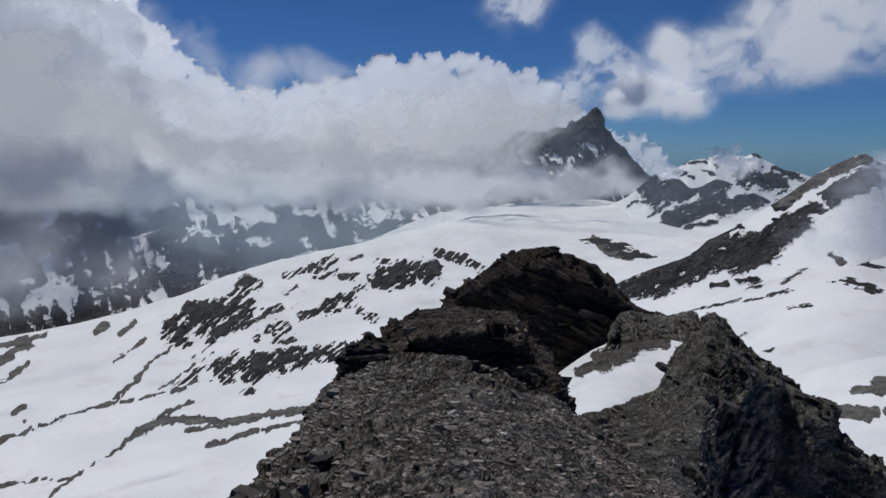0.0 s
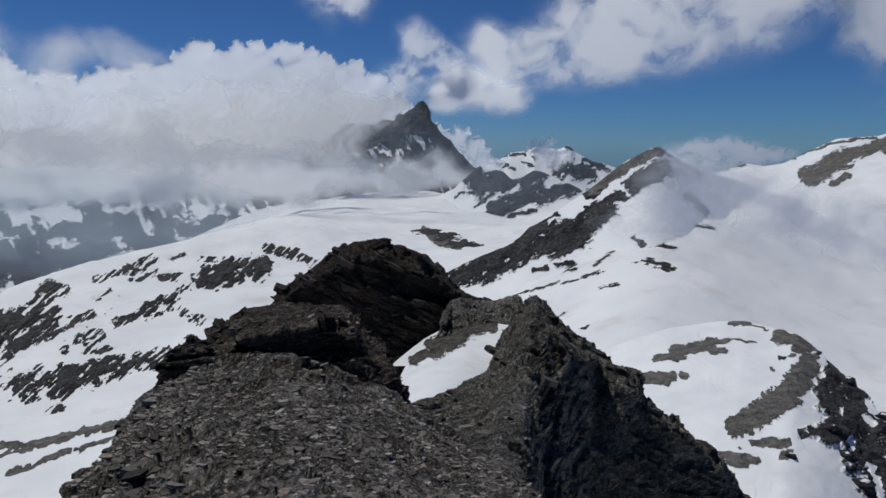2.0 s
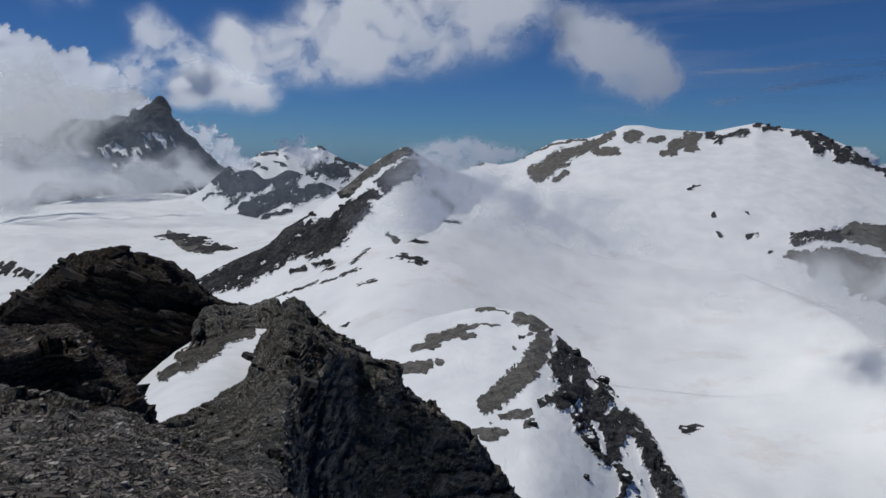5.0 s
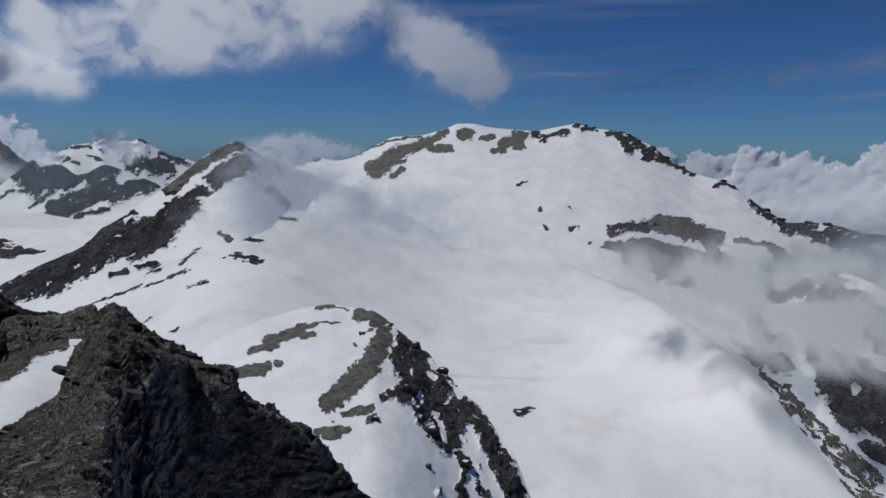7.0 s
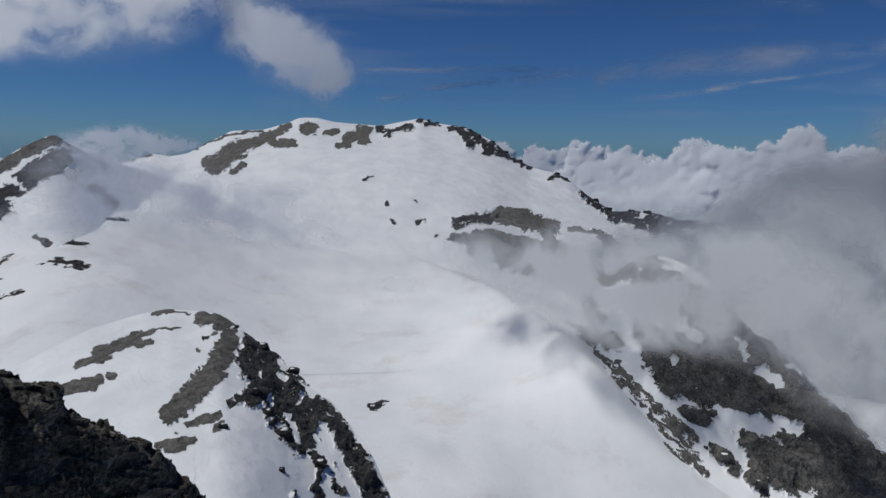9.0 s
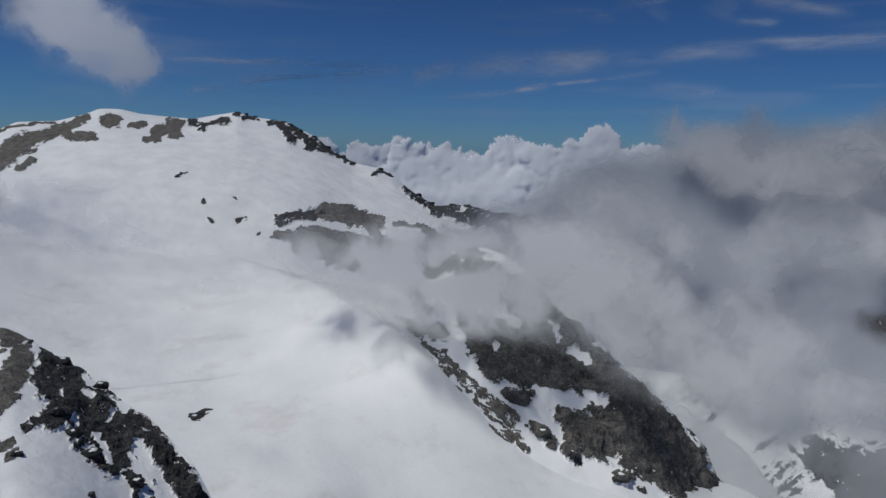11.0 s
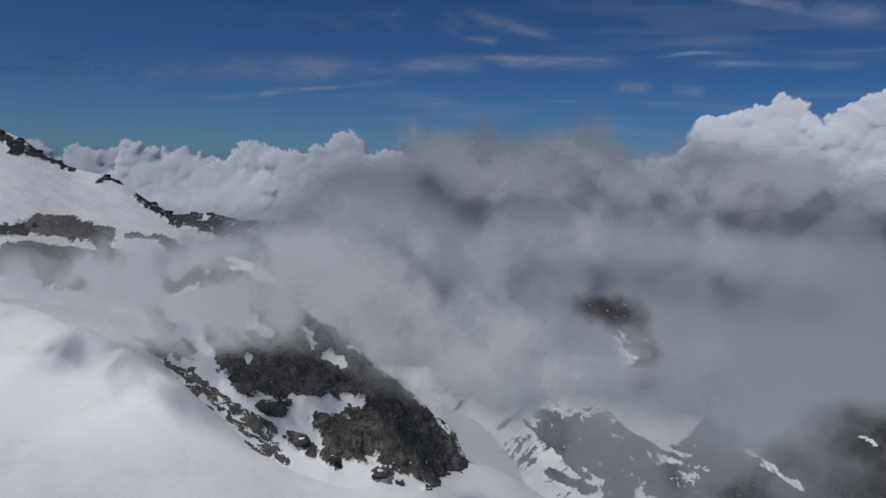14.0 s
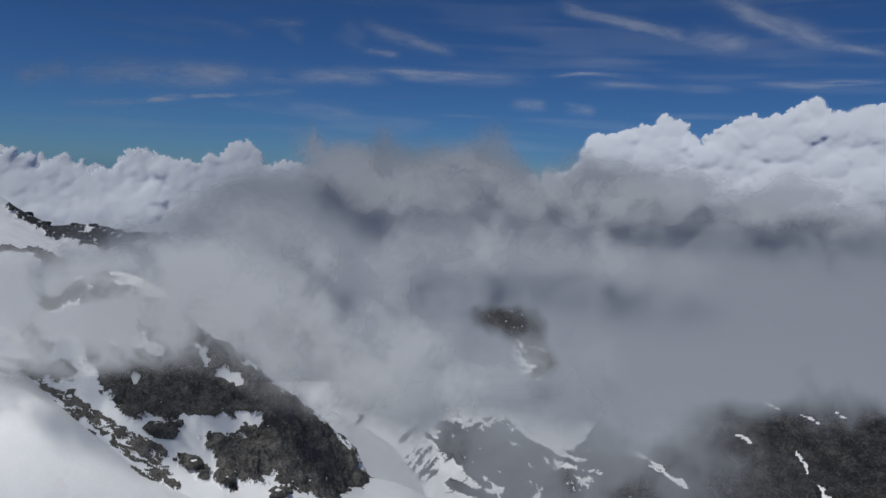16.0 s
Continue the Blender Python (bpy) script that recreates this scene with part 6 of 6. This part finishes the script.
def heap(tops, low, size, seed, rows=9, jitter=0.25):
    """Heads for a bank of cloud under a skyline, filling it down to a lower elevation."""
    rng, T, out = random.Random(seed), np.array(tops), []
    a = T[0, 0]
    while a < T[-1, 0]:
        top = float(np.interp(a, T[:, 0], T[:, 1]))
        R = size * rng.uniform(0.6, 1.25)
        e = top - R * rng.uniform(1.0, 1.25)
        for k in range(rows):
            if e < low:
                break
            out.append((a + rng.uniform(-1, 1) * jitter * R, e, R))
            R = size * rng.uniform(0.7, 1.4)
            e -= R * rng.uniform(0.7, 1.1)
        a += size * rng.uniform(0.7, 1.1)
    return out


BANK_TOPS = [(-46, 20), (-27, 16), (-24, 12), (-22, 8.5)] + [(-19.5, 6.58), (-17.3, 5.00), (-14.2, 5.38), (-12.1, 5.07), (-10.3, 5.46), (-8.4, 5.93), (-7.5, 6.74), (-5.7, 7.73), (-4.3, 7.96), (-3.0, 7.40), (-1.1, 7.98), (0.7, 8.29), (3.0, 7.84), (5.3, 7.20), (7.6, 6.38), (9.9, 4.66), (11.5, 3.44), (12.7, 0.51)]
billows("cloud_bank", heap(BANK_TOPS, -4, 1.7, 3), 4350, M_BILLOW, soft=0.75, wisp=0.3, seed=3, depth=0.16, blur=9, label="large white cloud bank with billowing tops")
# grey and white sheets put the bank's shaded and bright folds into colour
cloud("cloud_bank", -46, 13, -6, 19, 3950, M_SHADE_GREY, tops=[(-46, 17), (-27, 13), (-22, 6.5), (-16, 3.4), (-8, 4.6), (-1, 6.4), (5, 5.8), (9, 3.0), (13, -2)], bases=[(-46, -5), (13, -5)],
      size=2.4, rough=3.0, soft=(1.6, 1.5), edge=(-0.2, 2.0), octaves=4, relief=0, knob=0.0, seed=33, peak=0.5, label="folds in the middle of the cloud bank, their shade painted grey")
cloud("cloud_bank", -46, 19, -8, 18, 2450, M_SHADE_GREY, tops=[(-46, 12), (-30, 8), (-24, 4), (-16, 1.5), (-8, 1.6), (-2, 0.8), (3, -0.3), (6, -1.6), (9, -1.9), (13, -2.1), (16.5, -2.8), (19, -4.5)], bases=[(-46, -4.2), (-26, -4.5), (-13, -5.2), (-4, -4.7), (5.5, -4.3), (12, -3.6), (17, -3.4)],
      size=2.6, rough=1.6, soft=(1.5, 0.9), edge=(0.15, 0.85), relief=0, knob=0.03, seed=4, label="lower edge of cloud resting on the mountains, its shade painted grey")
drift("cloud_bank", [(-32, -1.5, 8, 2.0, 0.7), (-19, -2.6, 7, 1.5, 0.8), (-8, -2.8, 6, 1.4, 0.8), (2, -2.8, 6, 1.2, 0.8), (-12, 2.2, 4, 1.8, 0.5), (-22, 3.5, 5, 2.4, 0.5), (-3, 3.6, 3.4, 1.8, 0.5)], 2350, M_CLOUD, 2.6, 0.85, 1.6, 0.15, seed=38, label="pale drifts along the foot of the cloud bank")
cloud("cloud_bank", -50, -4, -2, 26, 4150, M_CLOUD, blobs=[(-36, 12, 12, 9, 1.0), (-25, 12, 5, 6, 0.8), (-19.5, 7.6, 4, 2.6, 0.7), (-15, 6.4, 3, 1.6, 0.6), (-11, 6.8, 2.5, 1.4, 0.5)], size=4, rough=1.4, edge=(0.05, 1.2), relief=0, knob=0.0, seed=39, peak=0.85, step=0.2, label="soft veil of cloud at the edge of the bank")
drift("cloud_bank", [(1.0, 1.6, 4.2, 2.6, 0.98), (4.2, 1.4, 2.4, 1.9, 0.98), (6.6, 1.9, 1.9, 1.1, 0.98), (8.7, 2.7, 1.3, 0.9, 0.95), (10.4, 3.5, 0.9, 0.5, 0.8), (5.0, -0.6, 2.0, 1.0, 0.9), (-6, 0.5, 5, 2, 0.9)], 3200, M_SEA, 1.6, 0.98, 0.9, 0.1, seed=36, label="cloud closing round the shoulder of the spire")
drift("cloud_bank", [(6.0, -2.4, 4, 1.0, 0.97), (10.5, -2.3, 3.2, 0.8, 0.97), (13.8, -1.0, 1.2, 0.7, 0.6), (14.6, -2.6, 1.8, 0.6, 0.85), (0, -2.6, 5, 1.0, 0.9)], 3150, M_CLOUD, 1.6, 0.95, 1.2, 0.1, seed=37, label="bright mist round the foot of the spire")
LENS = [(14.8, 4.3, 1.23), (16.5, 4.7, 1.61), (18.4, 4.3, 1.42), (19.7, 3.9, 0.95), (13.7, 4.1, 0.95)]
drift("cumulus", [(a, e, R * 1.1, R * 0.8, 0.96) for a, e, R in LENS], 4300, M_PUFF, 1.4, 1.0, 0.8, 0.09, seed=5, label="flat white cloud beside the spire")
TORN = [(10.4, 5.5, 1.04), (11.7, 5.2, 1.14), (9.2, 4.8, 0.95), (11.6, 8.7, 1.04), (12.9, 7.8, 1.23), (14.1, 6.8, 1.14), (14.8, 6.2, 0.95), (5.3, 11.7, 1.61), (6.9, 11.5, 1.23)]
drift("cumulus", [(a, e, R, R * 0.9, 0.8) for a, e, R in TORN], 4350, M_PUFF, 1.2, 0.8, 1.4, 0.09, seed=25, label="torn wisps of white cloud")
WIDE = [(17.6, 8.4, 1.42), (18.5, 7.2, 1.61), (20.2, 6.8, 1.71), (22.2, 6.7, 1.71), (23.7, 7.4, 2.37), (25.5, 8.6, 2.94), (27.6, 9.2, 3.32), (20.9, 8.4, 1.04), (31.6, 9.6, 3.32), (34.8, 9.6, 3.13), (37.9, 10.4, 2.94), (40.7, 10.9, 2.47), (28.4, 8.1, 1.90)]
drift("cumulus", [(a, e, R * 0.95, R * 0.75, 0.9) for a, e, R in WIDE], 4250, M_PUFF, 1.8, 1.0, 1.2, 0.1, seed=45, label="broad white cumulus with soft edges")
LONE = [(45.1, 9.0, 1.71), (46.6, 7.9, 2.13), (48.3, 7.1, 2.28), (50.4, 6.1, 1.99), (51.5, 4.8, 1.42), (44.4, 10.0, 1.14)]
drift("cumulus", [(a, e, R * 0.85, R * 0.8, 0.95) for a, e, R in LONE], 4200, M_PUFF, 1.3, 1.0, 1.0, 0.09, seed=6, label="lone puff of white cloud with soft edges")
billows("cumulus", [(13.5, 1.4, 0.57), (14.3, 0.8, 0.76), (15.5, 0.5, 0.95), (16.5, -0.4, 1.14), (17.4, -1.3, 1.23), (18.5, -1.9, 0.95), (15.1, -0.8, 1.14)], 4500, M_BILLOW, step=0.07, soft=1.1, wisp=0.25, fine=2, seed=12, sprouts=(5, 3), depth=0.2, blur=6, label="white cumulus behind the spire")
billows("cumulus", [(21.5, 0.2, 0.47), (22.5, -0.4, 1.04), (23.5, -1.2, 0.90), (23.0, 0.4, 0.57)], 4100, M_PUFF, step=0.07, soft=1.3, wisp=0.35, fine=2, seed=15, sprouts=(4, 2), depth=0.1, blur=8, peak=0.95, label="small cloud resting on the distant peak")
drift("cumulus", [(33.4, -0.5, 0.8, 0.5, 0.95), (34.8, -0.2, 0.8, 0.6, 0.97), (36.3, 0.0, 0.7, 0.6, 0.97), (37.5, 0.05, 0.6, 0.5, 0.97), (38.6, -0.4, 0.8, 0.5, 0.95), (40.3, -0.6, 0.9, 0.35, 0.9), (36.0, -1.2, 3.0, 0.8, 0.98), (57.3, 0.3, 0.8, 0.5, 0.8)], 4700, M_PUFF, 0.7, 1.0, 1.0, 0.06, seed=16, label="low white cloud resting behind the snow saddle")
SEA_TOPS = [(56, -2.5), (61, -0.6), (65, 0.2)] + [(66.8, -0.61), (68.1, -0.12), (69.9, -0.99), (71.5, 0.70), (72.9, -0.91), (74.2, -0.44), (75.8, -0.10), (77.5, -0.80), (79.5, -0.74), (80.9, 0.84), (82.8, 0.17), (84.0, -0.62)]
SEA_TOPS_EAST = [(71.8, 0.34), (73.8, -0.61), (76.0, -0.21), (78.2, -1.00), (80.1, -0.27), (80.9, 0.75), (82.9, 0.10), (84.9, -0.58), (87.0, 1.44), (88.7, 1.99), (89.6, 0.25), (92.3, 0.17), (94.1, 0.49), (96.8, 1.34), (98.7, 0.51), (101.5, -0.04), (105.3, 0.39), (112.3, 0.28), (119.1, 0.63), (137.4, 1.50)]
billows("cloud_sea", heap(SEA_TOPS, -8, 1.25, 7, jitter=0.5), 4750, M_HORIZON, step=0.09, soft=0.65, wisp=0.25, fine=1.4, depth=0.28, blur=6, seed=7, base=(-12, -8), label="sea of cumulus tops on the horizon")
billows("cloud_sea", heap(SEA_TOPS_EAST, -15, 1.3, 17, rows=16, jitter=0.5), 4650, M_HORIZON, step=0.09, soft=0.65, wisp=0.25, fine=1.4, depth=0.28, blur=6, seed=17, base=(-19, -15), label="sea of cumulus tops on the horizon")
TOWER = [(114.0, -0.56), (115.1, 0.88), (116.6, 1.96), (117.3, 3.81), (118.4, 4.43), (120.2, 4.35), (121.0, 5.17), (121.8, 5.80), (122.7, 4.69), (125.2, 4.20), (127.2, 4.97), (129.5, 5.92), (130.9, 5.20), (131.7, 6.50), (132.5, 6.90), (133.8, 6.26), (135.6, 6.56), (136.9, 6.36)]
billows("cumulus", heap(TOWER + [(152, 5.5)], -4, 1.5, 8, jitter=0.4), 3500, M_TOPS, step=0.09, soft=0.5, wisp=0.2, depth=0.4, blur=4, seed=8, base=(-9, -4), label="tall white cumulus cloud with bright tops")
# shade is kept in the grey sheet, brighter clumps in the paler one
cloud("mist", 72, 152, -28, 5, 1000, M_SHADED_MIST, tops=[(72, -9), (80, -6), (86, -3), (92, 0.4), (97, 0.4), (103, 1.4), (107, 2.0), (111, 0.8), (116, 0.6), (121, -0.4), (152, -0.8)], bases=[(72, -18.7), (96, -21), (106, -20.2), (112, -20.8), (118, -20.8), (122, -20.5), (126, -19.2), (128, -18), (130.5, -16.4), (135, -14.8), (140, -13.9), (152, -13)], holes=[(112.1, -10.8, 3.0, 2.1, 1.84), (113.6, -14.2, 2.8, 1.2, 1.72), (109, -12.2, 3.0, 1.4, 1.5)],
      size=4, soft=(1.6, 1.7), edge=(-0.4, 0.75), relief=0, seed=9, octaves=5, knob=0.0, rough=1.3, step=0.2, peak=0.99, label="thick mist over the valley, cloud shade in its grey")
drift("mist", [(97, -13.5, 8, 4, 0.9), (89, -11, 6, 4, 0.9), (88, -5, 4, 3, 0.8), (103, -17, 6, 2.5, 0.8), (100, -7.5, 7, 2.5, 0.6), (108, -4.5, 6, 2, 0.6), (120, -6, 7, 2, 0.5), (112, -14.5, 8, 2.5, 0.35)], 960, M_VEIL, 3.4, 0.8, 1.5, 0.2, gain=0.85, holes=[(112.1, -10.6, 2.6, 1.8, 0.6), (112.5, -12.8, 2.6, 1.0, 0.5)], seed=27, label="paler mist drifting up the valley")
drift("mist", [(93.5, 1.2, 1.6, 1.6, 0.8), (96.5, 0.4, 1.6, 1.4, 0.8), (107, 0.2, 2.4, 1.9, 0.9), (101, -1.4, 4, 1.6, 0.9), (114, -1.4, 4, 1.6, 0.8), (120, -1.2, 3, 1.8, 0.9), (125, -0.6, 2.4, 1.6, 0.7), (132, -1.2, 4, 1.8, 0.8)], 980, M_SHADE_GREY, 1.8, 0.85, 1.4, 0.12, seed=28, label="smoky grey tops of the valley mist")
drift("mist", [(101, -24, 4, 4, 0.8), (107, -23, 8, 5, 0.88), (116, -22, 8, 5, 0.93), (123, -22.5, 4.5, 3.5, 0.8), (130, -21, 4, 3, 0.25)], 880, M_SHADED_MIST, 4.0, 0.58, 1.2, 0.25, lean=10, seed=19, label="thin grey mist in the depths of the valley")
drift("mist", [(74.5, -11.8, 4.5, 2.4, 0.95), (79, -12.4, 4, 2.2, 0.97), (82.5, -12.6, 3.6, 2.2, 0.97), (70, -10.0, 4.6, 2.0, 0.9), (65.5, -9.2, 3.6, 1.5, 0.7), (85, -9.6, 4, 3.0, 0.97), (88.5, -11.5, 3, 2.4, 0.95), (78, -9.4, 4.5, 1.8, 0.95), (81.5, -9.8, 3, 1.8, 0.95), (76, -14.6, 3, 1.2, 0.7), (82, -14.8, 2.6, 1.0, 0.7), (90.5, -15.0, 3, 1.6, 0.7), (95, -18.6, 3, 1.2, 0.5)], 690, M_SHADE_GREY, 2.2, 0.97, 0.95, 0.12, tilt=0.25, lean=24, gain=1.0, seed=10, label="thin mist drifting over the cliff")
drift("mist", [(57.5, -11.8, 4, 1.3, 0.6), (65, -13.5, 2.4, 1.1, 0.7), (55, -13.6, 3, 0.7, 0.5), (52, -8.5, 6, 1.2, 0.4), (70, -17, 3, 0.8, 0.3)], 400, M_VEIL, 2.6, 0.3, 1.6, 0.2, lean=25, seed=29, label="faint wisps of mist over the snow")
# two sheets added for distance haze; the blue one also dims the far wall
cloud("mist", -46, 22, -14, -1.5, 1250, M_CLOUD, blobs=[(-30, -7, 16, 5, 0.7), (-8, -5.5, 12, 2.5, 0.5), (10, -3.5, 8, 2.0, 0.6)], size=5, edge=(0.1, 1.2), relief=20, seed=17, fade=7, knob=0.02, step=0.3, peak=0.2, layers=1, label="pale sheet for the haze before the far valley wall")
cloud("mist", -50, 40, -12, 6, 2250, M_HAZE, blobs=[(-40, -7, 20, 5, 1.1), (-15, -6, 18, 4, 1.1), (10, -2.5, 20, 4.5, 0.5), (22, -2.5, 14, 4, 0.4)], size=6, rough=0.2, edge=(0.0, 1.1), relief=10, knob=0.01, fade=10, seed=23, step=0.4, peak=0.5, layers=1, label="bluish sheet for distance haze and cloud shade on the far wall")
cloud("mist", 30, 76, -16, -1, 440, M_CLOUD, blobs=[(45, -7, 12, 4, 0.6), (60, -8, 10, 4, 0.6)], size=5, edge=(0.1, 1.2), relief=20, seed=11, fade=7, knob=0.02, step=0.3, peak=0.14, label="thin bright haze over the snow basin")
drift("mist", [(36, -3.4, 3.5, 1.5, 0.85), (33.2, -4.2, 2.4, 2.0, 0.92), (31.8, -2.6, 1.2, 1.6, 0.8), (42, -5.2, 5, 1.8, 0.5), (48, -7, 5, 2, 0.4), (30.5, -6, 2.4, 1.4, 0.6)], 700, M_PUFF, 2.2, 0.7, 1.4, 0.15, tilt=0.3, seed=43, label="bright mist drifting off the snow flank")
cloud("mist", -46, -16, -18, -3, 780, M_CLOUD, blobs=[(-33, -8, 4, 4, 0.8), (-26, -9, 3, 3, 0.6), (-36, -14, 5, 3, 0.6)], size=3, edge=(0.2, 1.1), relief=20, seed=14, fade=7, knob=0.02, step=0.25, peak=0.45, label="pale mist drifting up from the valley")


def cirrus(streaks, r, seed, peak, label):
    """High ice cloud: long combed streaks, each from one azimuth and elevation to another, with half width and weight."""
    A, E = np.meshgrid(np.arange(44, 155, 0.25), np.arange(1.5, 19, 0.08), indexing="ij")
    A2, E2 = A + 0.5 * fbm(A / 6, E / 2, A * 0, 3, 0.5, seed + 4), E + 0.16 * fbm(A / 4, E / 1.2, A * 0, 4, 0.5, seed + 5)
    veil = 0.10 * sstep(0.1, 0.9, 0.55 * fbm(A / 9, E / 0.6, A * 0, 4, 0.5, seed) + 0.75 * fbm(A / 16, E / 2.2, A * 0, 3, 0.5, seed + 9))
    for a1, e1, a2, e2, w, weight in streaks:
        qx, qy = a2 - a1, e2 - e1
        long = math.hypot(qx, qy)
        along = ((A2 - a1) * qx + (E2 - e1) * qy) / long
        off = ((E2 - e1) * qx - (A2 - a1) * qy) / long
        comb = 0.75 + 0.7 * fbm(along / 3, off / w * 0.8, A * 0, 4, 0.6, seed + int(a1 * 10))
        fadein = sstep(-0.12 * long, 0.25 * long, along) * sstep(1.12 * long, 0.75 * long, along)
        veil = np.maximum(veil, weight * np.exp(-(off / w / 1.15) ** 2) * fadein * comb)
    veil = peak * np.clip(veil, 0, 1) * np.minimum.reduce([sstep(44, 50, A), sstep(155, 147, A), sstep(1.5, 3, E), sstep(19, 16, E)])
    C = np.cos(E * D2R)
    X, Y, Z = r * C * np.sin(A * D2R), r * C * np.cos(A * D2R), EYE_Z + r * np.sin(E * D2R)
    return tagged(new("cirrus", grid_mesh("cirrus", X, Y, Z, M_CIRRUS, [("veil", veil)])), label, "cloud", kind="stuff")


TRAILS = [(53.6, 5.74, 69.2, 6.00, 0.19, 0.35), (55.0, 3.29, 58.2, 4.06, 0.33, 0.25), (58.2, 4.24, 65.8, 5.08, 0.19, 0.35), (65.8, 5.08, 72.0, 5.87, 0.24, 0.20), (72.4, 5.24, 76.1, 6.09, 0.57, 0.30), (76.1, 5.96, 88.8, 6.90, 0.66, 0.40), (88.8, 6.99, 99.5, 7.50, 0.47, 0.30), (99.4, 7.70, 111.1, 7.85, 0.33, 0.25), (80.7, 4.32, 83.9, 4.98, 0.17, 0.65), (83.9, 4.98, 88.0, 5.41, 0.12, 0.45), (75.2, 3.56, 80.7, 4.27, 0.19, 0.20), (88.0, 5.49, 92.4, 6.15, 0.19, 0.20), (91.8, 4.67, 97.2, 4.45, 0.33, 0.30), (97.7, 9.57, 100.5, 9.21, 0.24, 0.25)]
COMBED = [(82.8, 10.57, 89.0, 10.04, 0.28, 0.20), (88.6, 10.75, 92.9, 11.04, 0.28, 0.25), (91.2, 10.67, 93.2, 9.79, 0.24, 0.25), (95.6, 11.06, 97.9, 9.94, 0.57, 0.25), (97.4, 11.41, 104.8, 9.70, 0.47, 0.25), (95.7, 8.03, 109.5, 8.14, 0.24, 0.25), (113.2, 8.39, 120.3, 8.32, 0.14, 0.30), (113.7, 13.71, 124.2, 10.92, 0.38, 0.40), (123.0, 11.14, 128.2, 10.64, 0.66, 0.30), (125.2, 13.90, 133.1, 10.48, 0.57, 0.40), (129.7, 11.78, 136.5, 9.58, 0.38, 0.30), (128.1, 7.73, 136.7, 7.85, 0.19, 0.30), (109.7, 5.99, 112.9, 5.98, 0.33, 0.20), (114.3, 5.85, 117.0, 5.50, 0.28, 0.20), (115.9, 7.68, 127.0, 7.40, 0.24, 0.20)]
cirrus(TRAILS, 4850, 31, 1.3, "thin old vapour trails and long streaks of high cloud")
cirrus(COMBED, 4890, 37, 1.2, "combed white streaks of high cirrus cloud")
